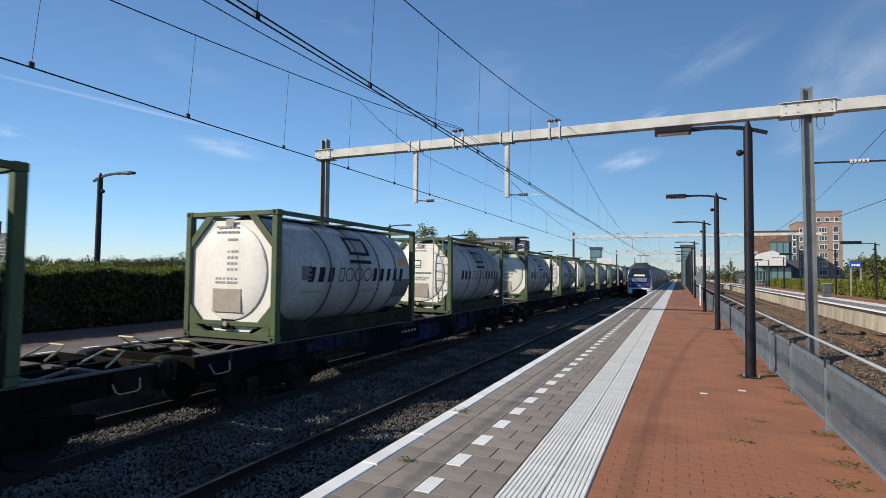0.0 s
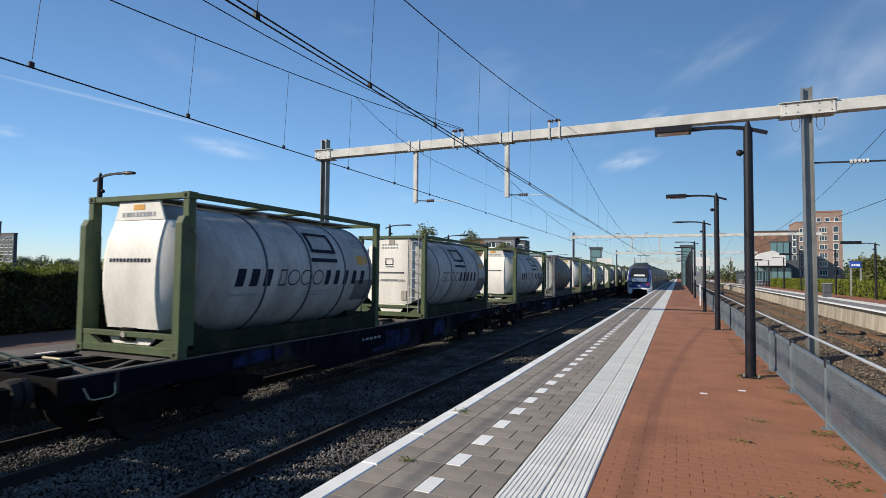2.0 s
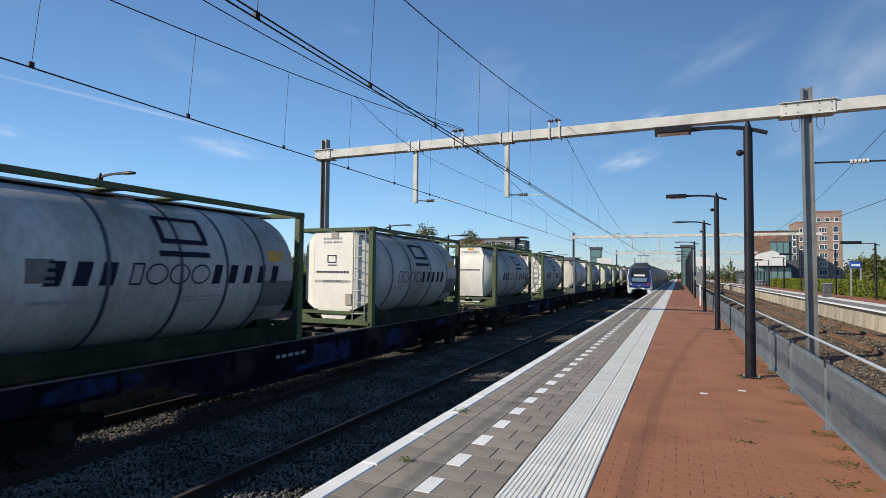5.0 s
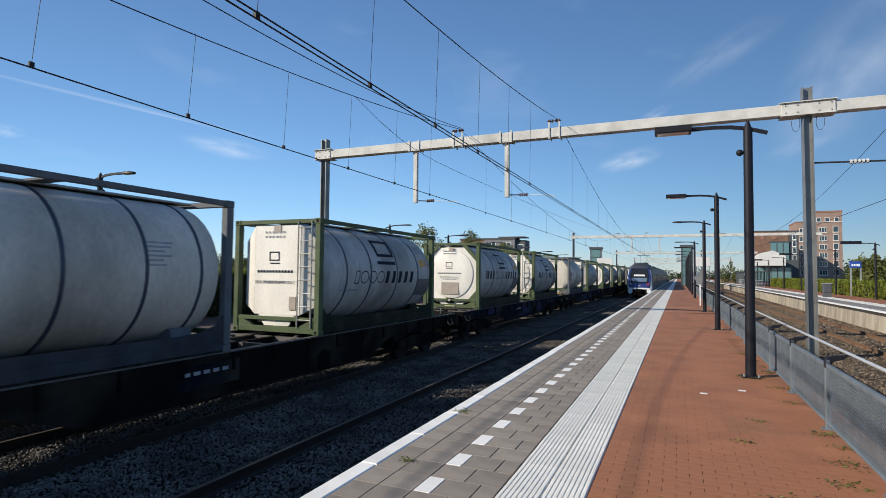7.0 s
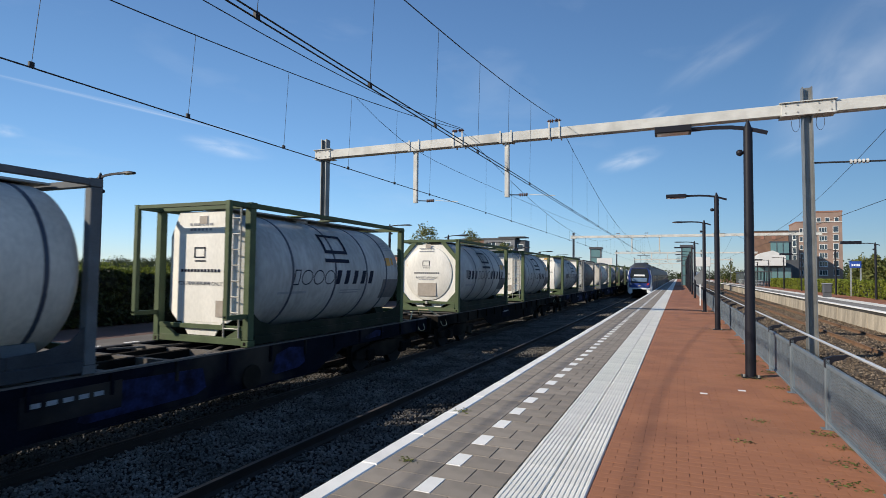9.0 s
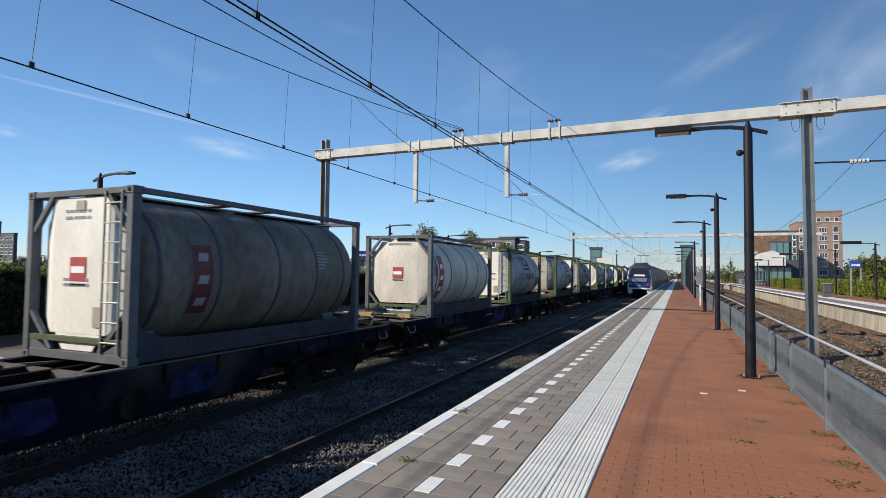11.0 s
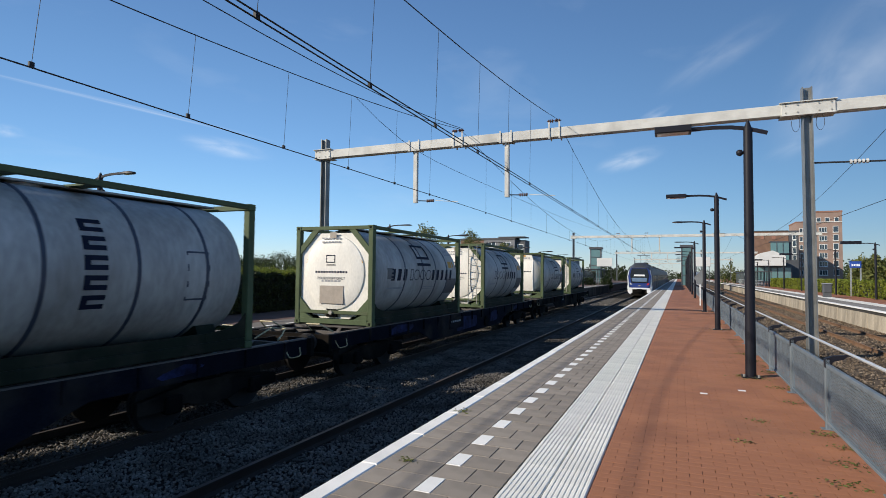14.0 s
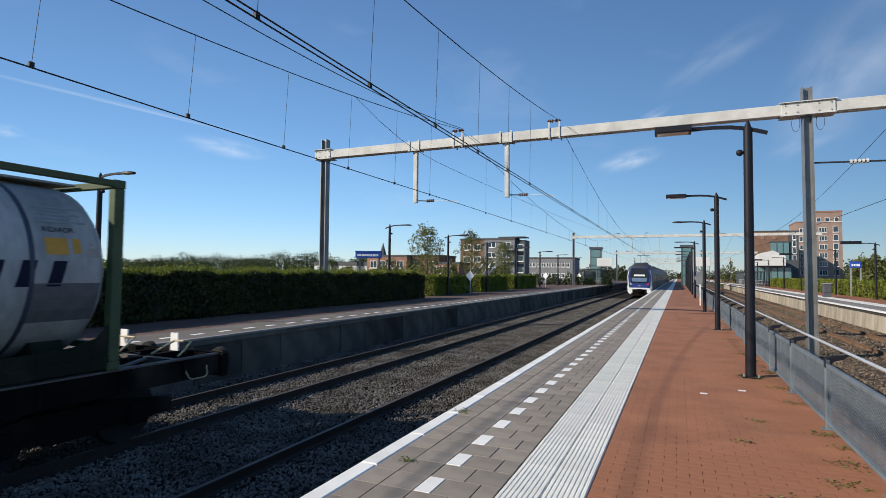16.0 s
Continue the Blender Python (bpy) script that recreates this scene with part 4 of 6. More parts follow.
# ---- tank containers ----
CL, CW, CH = 6.058, 1.20, 2.591
TR, TZ = 1.185, 1.34


def on_tank(y, s, off=0.004, r=TR):
    """A point on the tank's +x side: y along it, s metres round it above its middle height."""
    a = s / r
    return Vector((math.cos(a) * (r + off), y, TZ + math.sin(a) * (r + off)))


def decal(bm, y0, s0, y1, s1, slant=0.0, off=0.004, r=TR, n=3):
    """A painted patch on the tank's side; slant shifts its top along y."""
    prev = None
    for k in range(n + 1):
        f = k / n
        s = s0 + (s1 - s0) * f
        row = [bm.verts.new(on_tank(y0 + slant * f, s, off, r)), bm.verts.new(on_tank(y1 + slant * f, s, off, r))]
        if prev:
            bm.faces.new((prev[0], prev[1], row[1], row[0]))
        prev = row


def name_bars(t, y, s, h, groups):
    """Plain slanted strokes in place of a firm's lettering: B, H heavy bars, i a thin outlined box, o a thin ring, a gap else."""
    for g in groups:
        if g in "BH":
            adv = 0.355
            bm = bmesh.new()
            decal(bm, y + 0.02, s, y + (0.19 if g == "B" else 0.23), s + h, h * 0.24)
            part("lettering_bar", bm, M_INK, t)
        elif g == "i":
            adv = 0.30
            bm = bmesh.new()
            for ya, yb, sa, sb in ((0.03, 0.058, 0, h), (0.20, 0.228, 0, h), (0.058, 0.20, 0, h * 0.08), (0.058, 0.20, h * 0.92, h)):
                sl = h * 0.22
                decal(bm, y + ya + sl * sa / h, s + sa, y + yb + sl * sa / h, s + sb, sl * (sb - sa) / h, n=2)
            part("lettering_outline", bm, M_INK, t)
        elif g == "o":
            adv = 0.405
            bm = bmesh.new()
            ring = []
            for k in range(20):
                a = 2 * math.pi * k / 20
                for q in (1.0, 0.85):
                    ring.append(bm.verts.new(on_tank(y + 0.195 + math.cos(a) * q * 0.19 + math.sin(a) * 0.03, s + h / 2 + math.sin(a) * q * h / 2)))
            for k in range(20):
                p, q = 2 * k, 2 * ((k + 1) % 20)
                bm.faces.new((ring[p], ring[q], ring[q + 1], ring[p + 1]))
            part("lettering_ring", bm, M_INK, t)
        else:
            adv = 0.07
        y += adv
    return y


def end_bars(bm, x0, x1, z, h, y, n, rnd):
    """Rows of unreadable small print as short bars on the end plate."""
    x = x0
    for k in range(n):
        w = (x1 - x0) / n
        box(bm, x, x + w * rnd.uniform(0.55, 0.9), y - 0.004, y - 0.001, z, z + h)
        x += w


def octagon(w, h, c, zc):
    return [(-w, zc - h + c), (-w + c, zc - h), (w - c, zc - h), (w, zc - h + c), (w, zc + h - c), (w - c, zc + h), (-w + c, zc + h), (-w, zc + h - c)]


def tank_container(m, label, frame_m=None, tank_m=None, end="oct", ladder=False, placard=True, side="full", end_m=None, patch=False, jut=False, plain=False, seed=0, bands=(1.85, 3.05, 4.0, 4.9), height=2.591, start=None, rust=False):
    rnd = random.Random(seed)
    CH = height
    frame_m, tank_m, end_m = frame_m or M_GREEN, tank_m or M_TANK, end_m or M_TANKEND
    t = thing("tank_container", m, label, "tank container", "tank containers on the freight train")
    # nose: how far the lower front stands out before the top frame
    nose = 0.13 if end == "bevel" and frame_m is M_GREEN else 0.0
    # frame: posts, corner castings, rails
    for x in (-1, 1):
        for y in (0, 1):
            px0, px1 = sorted((x * CW, x * (CW - 0.14)))
            py0, py1 = (0.0, 0.15) if y == 0 else (CL - 0.15, CL)
            part("corner_post", bx(px0, px1, py0, py1, 0.118 if y or not nose else 2.02, CH - 0.118, 0.012), frame_m, t)
            if nose and y == 0:
                cheek = [(-nose, 0.118), (-nose, 2.12), (-nose + 0.06, 2.24), (0.0, 2.24), (0.0, 2.02), (0.11, 2.02), (0.16, 1.95), (0.16, 0.118)]
                part("cheek_post", prism(cheek, px0, px1, "x"), frame_m, t, "deep green corner post with a chamfered head")
            for z in (0, CH - 0.118):
                cx0, cx1 = sorted((x * (CW + 0.004), x * (CW - 0.162)))
                cy0, cy1 = (-0.004, 0.174) if y == 0 else (CL - 0.174, CL + 0.004)
                if y == 0 and z == 0:
                    cy0, cy1 = cy0 - nose, cy1 - nose
                c = part("corner_casting", bx(cx0, cx1, cy0, cy1, z, z + 0.118, 0.01), frame_m, t)
                part("casting_hole", bx((cx0 + cx1) / 2 - 0.03, (cx0 + cx1) / 2 + 0.03, cy0 - 0.002 if y == 0 else cy1 - 0.001, cy0 + 0.001 if y == 0 else cy1 + 0.002, z + 0.03, z + 0.09), M_WAGON, c)
        rx0, rx1 = sorted((x * CW, x * (CW - 0.085)))
        part("top_rail", bx(rx0, rx1, 0.174, CL - 0.174, CH - 0.10, CH - 0.012, 0.008), frame_m, t)
        # low parts take the shaded paint, dark like the space under the tank
        low_m = M_GREEN_SHADE if frame_m is M_GREEN else M_GREYFR_SHADE
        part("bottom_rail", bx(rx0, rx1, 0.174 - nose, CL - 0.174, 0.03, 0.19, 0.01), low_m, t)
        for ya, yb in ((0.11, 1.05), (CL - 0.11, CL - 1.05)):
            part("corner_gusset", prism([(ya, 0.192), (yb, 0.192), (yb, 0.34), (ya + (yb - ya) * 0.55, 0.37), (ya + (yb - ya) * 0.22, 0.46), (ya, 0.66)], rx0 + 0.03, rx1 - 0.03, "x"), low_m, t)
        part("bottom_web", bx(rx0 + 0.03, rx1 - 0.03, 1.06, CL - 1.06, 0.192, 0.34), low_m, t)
    for y in (0.01, CL - 0.11):
        part("end_rail", bx(-CW + 0.162, CW - 0.162, y, y + 0.10, CH - 0.105, CH - 0.01, 0.008), frame_m, t)
        y -= nose if y < 1 else 0.0
        part("end_sill", bx(-CW + 0.162, CW - 0.162, y, y + 0.10, 0.02, 0.15, 0.008), frame_m, t)
        part("cross_beam", bx(-CW + 0.14, CW - 0.14, y + 0.005, y + 0.085, 0.28, 0.37, 0.008), M_RUSTY if rust and y < 1 else M_GREEN if side == "red" else frame_m, t)
        for x in (-1, 1):
            part("sill_lug", prism([(x * 0.62, 0.15), (x * 1.04, 0.15), (x * 1.04, 0.30), (x * 0.92, 0.30)], y + 0.01, y + 0.09), frame_m, t)
    # tank shell with dished ends
    n = 64
    prof = [(math.cos(2 * math.pi * i / n), math.sin(2 * math.pi * i / n)) for i in range(n)]
    y0, y1 = (0.34, CL - 0.22)
    rings = [(y0 - 0.16, 0.45), (y0 - 0.11, 0.7), (y0 - 0.03, 0.9), (y0 + 0.06, 0.975), (y0 + 0.16, 1.0), (y1 - 0.16, 1.0), (y1 - 0.06, 0.975), (y1 + 0.03, 0.9), (y1 + 0.11, 0.7), (y1 + 0.16, 0.45)]
    if nose:
        rings[0:5] = [(y0 - 0.18, 0.5), (y0 - 0.15, 0.75), (y0 - 0.09, 0.9), (y0 - 0.02, 0.975), (y0 + 0.08, 1.0)]
    if end == "drum":
        rings[0:5] = [(-0.55, 0.5), (-0.53, 0.85), (-0.48, 0.965), (-0.40, 1.0), (0.5, 1.0)]
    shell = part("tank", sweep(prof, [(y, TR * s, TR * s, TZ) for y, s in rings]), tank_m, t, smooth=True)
    for yb in bands:
        bm = bmesh.new()
        vs = [[bm.verts.new((math.cos(2 * math.pi * i / 48) * rr, yy, TZ + math.sin(2 * math.pi * i / 48) * rr)) for i in range(48)]
              for yy, rr in ((yb - 0.032, TR - 0.003), (yb - 0.027, TR + 0.009), (yb + 0.027, TR + 0.009), (yb + 0.032, TR - 0.003))]
        for a, b in zip(vs[:-1], vs[1:]):
            for i in range(48):
                bm.faces.new((a[i], a[(i + 1) % 48], b[(i + 1) % 48], b[i]))
        part("tank_band", bm, M_BAND, t, smooth=True)
    # saddle, walkway and man-lid on top
    for ys_ in (0.30, CL - 0.95):
        part("saddle", prism([(-0.98, 0.10), (0.98, 0.10), (0.82, 0.44), (-0.82, 0.44)], ys_, ys_ + 0.40), M_GREEN_SHADE if frame_m is M_GREEN else frame_m, t)
    part("walkway", bx(-0.35, 0.35, 0.15, CL - 0.15, max(CH - 0.062, TZ + TR - 0.01), max(CH - 0.03, TZ + TR + 0.02), 0.006), M_STEEL, t)
    for yy in (2.2, 3.3):
        part("side_platform", br((0.3, yy, CH - 0.035), (1.13, yy, CH - 0.03), 0.25, 0.03), frame_m, t)
    part("lid", rd((0, 2.75, TZ + TR - 0.05), (0, 2.75, max(CH - 0.065, TZ + TR - 0.015)), 0.3, 18), M_STEEL, t)
    # end closure towards the front
    if end == "oct":
        part("end_plate", prism(octagon(1.05, 1.08, 0.40, TZ - 0.02), 0.075, 0.12), end_m, t)
        bm = bmesh.new()
        rr = [(1.0, 0.072), (0.985, 0.045), (0.9, 0.022), (0.6, 0.004), (0.0, 0.0)]
        vs = [[bm.verts.new((math.cos(2 * math.pi * i / 40) * 0.93 * q, yy, TZ + 0.02 + math.sin(2 * math.pi * i / 40) * 0.98 * q)) for i in range(40)] for q, yy in rr[:-1]]
        for a, b in zip(vs[:-1], vs[1:]):
            for i in range(40):
                bm.faces.new((a[i], a[(i + 1) % 40], b[(i + 1) % 40], b[i]))
        bm.faces.new(vs[-1])
        part("end_dish", bm, end_m, t, smooth=True)
        ey = 0.004
        for x in (-1, 1):
            part("gusset", prism([(x * 1.07, 0.372), (x * 0.74, 0.372), (x * 1.07, 0.72)], 0.02, 0.07), frame_m, t)
            part("gusset", prism([(x * 0.66, CH - 0.10), (x * 0.46, CH - 0.10), (x * 1.07, CH - 0.76), (x * 1.07, CH - 0.56)], 0.02, 0.07), frame_m, t)
        part("belly_plate", prism([(-0.6, 0.27), (0.6, 0.27), (0.45, 0.16), (-0.45, 0.16)], 0.12, 0.16), end_m, t)
    elif end == "drum":
        ey = -0.60
        part("end_plate", prism([(-0.62, 0.42), (0.62, 0.42), (0.66, 0.9), (0.66, 1.9), (0.45, 2.38), (-0.45, 2.38), (-0.66, 1.9), (-0.66, 0.9)], -0.59, -0.54), end_m, t)
        part("sill_front", br((-1.0, -0.62, 0.06), (1.0, -0.62, 0.06), 0.08, 0.10), M_STEEL, t)
        for x in (-1, 1):
            part("brace", br((x * 0.95, -0.6, 0.08), (x * 1.1, 0.1, 0.62), 0.06, 0.08), M_STEEL, t)
    elif end == "bevel":
        # bowed middle panel between two facets that fall back to the shell
        red = side == "red"
        w, ey, bow = (0.66, 0.05, 0.05) if red else (0.60, -0.10, 0.15)
        zs = [0.41 + k * (1.80 if not red else 1.98) / 14 for k in range(15)]
        def front(z):
            return ey + 0.012 + bow * abs((z - 1.20) / 0.98) ** 2.2
        bm = bmesh.new()
        cols = [-w, -w * 0.5, 0.0, w * 0.5, w]
        grid = [[bm.verts.new((x, front(z) + (0.02 * (x / w) ** 2 if red else 0.0), z)) for x in cols] for z in zs]
        for a, b in zip(grid[:-1], grid[1:]):
            for i in range(len(cols) - 1):
                bm.faces.new((a[i], a[i + 1], b[i + 1], b[i]))
        g = bmesh.ops.extrude_face_region(bm, geom=bm.faces[:])
        bmesh.ops.translate(bm, vec=(0, 0.03, 0), verts=[v for v in g["geom"] if isinstance(v, bmesh.types.BMVert)])
        part("end_plate", bm, end_m, t, smooth=True)
        for x in (-1, 1):
            bm = bmesh.new()
            rows = []
            for z in zs:
                xo = max(w + 0.03, 1.04 * max(0.0, 1 - abs((z - TZ) / 1.10) ** 2.3) ** 0.5)
                if red:
                    xo = 1.05 - 0.85 * max(0.0, abs(z - 1.38) - 0.58)
                rows.append([bm.verts.new(p) for p in ((x * (w + 0.003), front(z) + 0.022, z), (x * (w + (xo - w) * 0.5), front(z) * 0.5 + (0.07 if red else 0.08), z), (x * xo, 0.17 if red else 0.25, z))])
            for a, b in zip(rows[:-1], rows[1:]):
                for i in range(2):
                    bm.faces.new((a[i], a[i + 1], b[i + 1], b[i]))
            g = bmesh.ops.extrude_face_region(bm, geom=bm.faces[:])
            bmesh.ops.translate(bm, vec=(0, 0.02, 0), verts=[v for v in g["geom"] if isinstance(v, bmesh.types.BMVert)])
            part("side_facet", bm, end_m, t, smooth=True)
        if not red:
            part("number_panel", prism([(-0.59, 2.215), (0.59, 2.215), (0.47, 2.53), (-0.47, 2.53)], 0.06, 0.10), end_m, t)
        part("belly_plate", prism([(-0.55, 0.275), (0.55, 0.275), (0.42, 0.155), (-0.42, 0.155)], 0.12 - nose, 0.16 - nose), M_TANKEND, t)
        if frame_m is not M_GREEN:
            for x in (-1, 1):
                part("brace", br((x * 1.06, 0.05, 0.72), (x * 0.55, 0.05, 0.16), 0.07, 0.07), frame_m, t)
                part("brace", br((x * 1.06, 0.05, CH - 0.62), (x * 0.62, 0.05, CH - 0.08), 0.07, 0.07), frame_m, t)
    else:
        w = 0.64
        ey = 0.055
        part("end_plate", bx(-w, w, 0.06, 0.10, 0.40, CH - 0.12, 0.012), end_m, t)
        for x in (-1, 1):
                bm = bmesh.new()
                q = [(x * (w + 0.005), 0.07, 0.42), (x * (w + 0.005), 0.07, CH - 0.14), (x * 1.0, 0.20, TZ + 0.72), (x * 1.0, 0.20, TZ - 0.72)]
                bm.faces.new([bm.verts.new(p) for p in q])
                g = bmesh.ops.extrude_face_region(bm, geom=bm.faces[:])
                bmesh.ops.translate(bm, vec=(0, 0.03, 0), verts=[v for v in g["geom"] if isinstance(v, bmesh.types.BMVert)])
                part("side_facet", bm, end_m, t)
        part("lower_panel", prism([(-0.52, 0.42), (-0.34, 0.16), (0.34, 0.16), (0.52, 0.42)], 0.065, 0.095), end_m, t)
        if frame_m is not M_GREEN:
            for x in (-1, 1):
                part("brace", br((x * 1.06, 0.05, 0.72), (x * 0.55, 0.05, 0.16), 0.07, 0.07), frame_m, t)
                part("brace", br((x * 1.06, 0.05, CH - 0.62), (x * 0.62, 0.05, CH - 0.08), 0.07, 0.07), frame_m, t)
    # valve and outlet
    part("outlet_box", bx(-0.22, 0.12, ey + 0.03, 0.3, 0.20, 0.42, 0.02), M_WAGON, t)
    part("outlet_cap", rd((-0.05, ey - 0.03, 0.32), (-0.05, ey + 0.06, 0.32), 0.052, 14), M_STEEL, t)
    if ladder:
        lx = 0.55 if end == "oct" else 0.62
        yl = ey - 0.06 if end != "drum" else -0.66
        lad = part("ladder", rd((lx, yl, 0.16), (lx, yl, CH - 0.06), 0.017, 8), M_STEEL, t, "pale steel access ladder")
        part("ladder_rail", rd((lx + 0.36, yl, 0.16), (lx + 0.36, yl, CH - 0.06), 0.017, 8), M_STEEL, lad)
        for k in range(8):
            part("rung", rd((lx, yl, 0.32 + k * 0.29), (lx + 0.36, yl, 0.32 + k * 0.29), 0.013, 6), M_STEEL, lad)
    if jut:
        ya, yb = (-0.5, 0.0) if jut == "front" else (CL + 0.5, CL)
        d = 0.08 if jut == "front" else -0.08
        for x in (-1, 1):
            xx = x * 1.13
            part("jut_post", bx(xx - 0.05, xx + 0.05, min(ya, ya + d), max(ya, ya + d), 0.55, CH - 0.02, 0.006), frame_m, t)
            part("jut_rail", bx(xx - 0.05, xx + 0.05, min(ya + d, yb), max(ya + d, yb), CH - 0.11, CH - 0.02, 0.006), frame_m, t)
            part("jut_rail", bx(xx - 0.045, xx + 0.045, min(ya, yb), max(ya, yb), 0.52, 0.60, 0.006), frame_m, t)
        part("jut_bar", bx(-1.08, 1.08, min(ya + d * 0.1, ya + d * 0.9), max(ya + d * 0.1, ya + d * 0.9), CH - 0.10, CH - 0.03, 0.006), frame_m, t)
    # markings on the end
    bm = bmesh.new()
    if side == "red":
        part("end_mark", bx(-0.20, 0.16, ey - 0.006, ey + 0.006, 1.20, 1.56), M_RED, t, "red square panel with pale bar")
        part("end_mark_bar", bx(-0.17, 0.13, ey - 0.010, ey - 0.0065, 1.32, 1.42), M_SIGNW, t)
        box(bm, -0.20, 0.16, ey - 0.005, ey + 0.006, 1.13, 1.16)
    elif end == "bevel":
        for k in range(12):
            box(bm, -0.50 + k * 0.083, -0.50 + k * 0.083 + 0.055, front(1.53) - 0.006, front(1.53) + 0.004, 1.50, 1.565)
    elif end != "drum" and not plain:
        e = 0.024
        for x0, x1, z0, z1 in ((-0.22, 0.06, 1.80, 1.80 + e), (-0.22, 0.06, 1.62, 1.62 + e), (-0.22, -0.22 + e, 1.62, 1.82), (0.06 - e, 0.06, 1.62, 1.82), (-0.20, 0.08, 1.55, 1.55 + e)):
            box(bm, x0, x1, ey - 0.005, ey - 0.001, z0, z1)
        for k in range(12):
            box(bm, -0.55 + k * 0.085, -0.55 + k * 0.085 + 0.055, ey - 0.005, ey - 0.001, 1.35, 1.405)
    elif end == "drum":
        for k in range(5):
            box(bm, -0.5 + k * 0.2, -0.5 + k * 0.2 + 0.15, ey - 0.005, ey - 0.001, 1.48, 1.66)
        for k in range(3):
            box(bm, -0.42 + k * 0.25, -0.42 + k * 0.25 + 0.14, ey - 0.005, ey - 0.001, 1.12, 1.26)
    if plain:
        bm.free()
        bm = bmesh.new()
        for z in (1.98, 1.74, 1.62, 1.50, 1.38):
            end_bars(bm, -0.05, 0.25, z, 0.05, ey, 3, rnd)
    part("end_print", bm, M_FAINT if plain else M_INK, t)["kind"] = "stuff"
    words_on = side in ("full", "food") and not plain
    bm = bmesh.new()
    if end == "bevel":
        end_bars(bm, -0.40, 0.42, 2.27, 0.075, 0.059 if side != "red" else front(2.27) - 0.003, 10, rnd)
    else:
        for z in ((2.24, 2.14, 1.12) if words_on else (2.24, 2.14, 1.20, 1.12)):
            end_bars(bm, -0.35, 0.25, z, 0.045, ey, 6, rnd)
    part("small_print", bm, M_FAINT, t)["kind"] = "stuff"
    if placard:
        part("placard", bx(-0.40, 0.34, ey - 0.016, ey - 0.004, 0.55, 1.02, 0.004), M_PLAC, t, "brown document placard")
    if end != "bevel":
        part("data_plate", bx(-0.10, 0.10, ey - 0.012, ey - 0.002, 2.27, 2.42), M_PLAC, t)
    elif side != "red":
        part("orange_label", bx(-0.13, 0.13, 0.054, 0.059, 2.385, 2.475), M_ORANGE, t)
    bm = bmesh.new()
    if end == "oct":
        for x in (-0.78, 0.78):
            bm.faces.new([bm.verts.new((x + dx, ey + 0.035, 1.62 + dz)) for dx, dz in ((-0.10, 0), (0.10, 0), (0, 0.2))])
        g = bmesh.ops.extrude_face_region(bm, geom=bm.faces[:])
        bmesh.ops.translate(bm, vec=(0, 0.004, 0), verts=[v for v in g["geom"] if isinstance(v, bmesh.types.BMVert)])
        part("warning_triangle", bm, M_ORANGE, t)
    else:
        bm.free()
    words = {"octl": "FOODSTUFF ONLY", "flat": "FOR FOODSTUFFS ONLY", "oct": "" if plain else "FOODSTUFF ONLY"}.get("octl" if end == "oct" and ladder else end, "")
    if words and side in ("full", "food"):
        text(words, pose(-0.05, ey - 0.006, 1.18 if end != "flat" else 1.10, 90, 0, 0), 0.10, M_INK, t)
    if side == "full" and ladder:
        p = on_tank(1.45, -0.42, 0.006)
        text("FOODSTUFF ONLY", Matrix.Translation(p) @ pose(0, 0, 0, 0, math.degrees(0.42 / TR), 0) @ pose(0, 0, 0, 90, 0, 90), 0.12, M_FAINT, t)
        p = on_tank(5.25, 0.52, 0.006)
        text("RID/ADR", Matrix.Translation(p) @ pose(0, 0, 0, 0, -math.degrees(0.50 / TR), 0) @ pose(0, 0, 0, 90, 0, 90), 0.10, M_INK, t)
    if end == "flat":
        part("certificate_plate", bx(0.36, 0.54, ey - 0.012, ey - 0.002, 0.52, 0.82), M_PLAC, t, "small brown certificate plate")
    # markings on the side
    if side in ("full", "food"):
        low = -0.24 if end in ("bevel", "flat") else -0.18
        y = start if start is not None else 0.98 if side == "full" else 1.4
        y = name_bars(t, y, low, 0.32, "HHH ioooBBBBB" if side == "full" else "ioooBBBBB")
        bm = bmesh.new()
        e0 = (2.72 if end == "oct" else 3.30) if side == "full" else (start or 1.4) + 1.2
        for yy0, s0, yy1, s1 in ((0, 0.90, 0.9, 0.98), (0, 0.46, 0.9, 0.54), (0, 0.54, 0.09, 0.90), (0.81, 0.54, 0.9, 0.90), (-0.06, 0.25, 0.9, 0.335)):
            decal(bm, e0 + yy0, s0, e0 + yy1, s1, 0, 0.014)
        part("frame_emblem", bm, M_INK, t, "navy outlined rectangle over a bar")
        bm = bmesh.new()
        for k in range(5):
            decal(bm, 4.95 + rnd.uniform(0, 0.1), 0.66 + k * 0.06, 5.45 + rnd.uniform(0, 0.25), 0.695 + k * 0.06, 0, n=1)
        decal(bm, 0.85, -0.42, 1.75, -0.37, 0, n=1)
        decal(bm, 3.0, -0.40, 3.9, -0.37, 0, n=1)
        decal(bm, 3.0, -0.46, 3.8, -0.43, 0, n=1)
        part("side_print", bm, M_FAINT, t)["kind"] = "stuff"
        for q in ((5.06, 0.22, 5.34, 0.44), (5.40, 0.24, 5.50, 0.44)):
            bm = bmesh.new()
            decal(bm, *q)
            part("orange_label", bm, M_ORANGE, t)
        bm = bmesh.new()
        bm.faces.new([bm.verts.new(on_tank(ya, sa)) for ya, sa in ((5.54, 0.20), (5.76, 0.20), (5.65, 0.42))])
        part("warning_triangle", bm, M_PLAC, t)
        for q in ((4.92, -0.66, 5.75, -0.14),) + (((0.80, -0.14, 1.14, 0.16),) if patch else ()):
            bm = bmesh.new()
            decal(bm, *q)
            part("grey_patch", bm, M_PATCH, t)
    elif side == "red":
        e0, worn = (start or 0.66), tank_m is M_GRIME
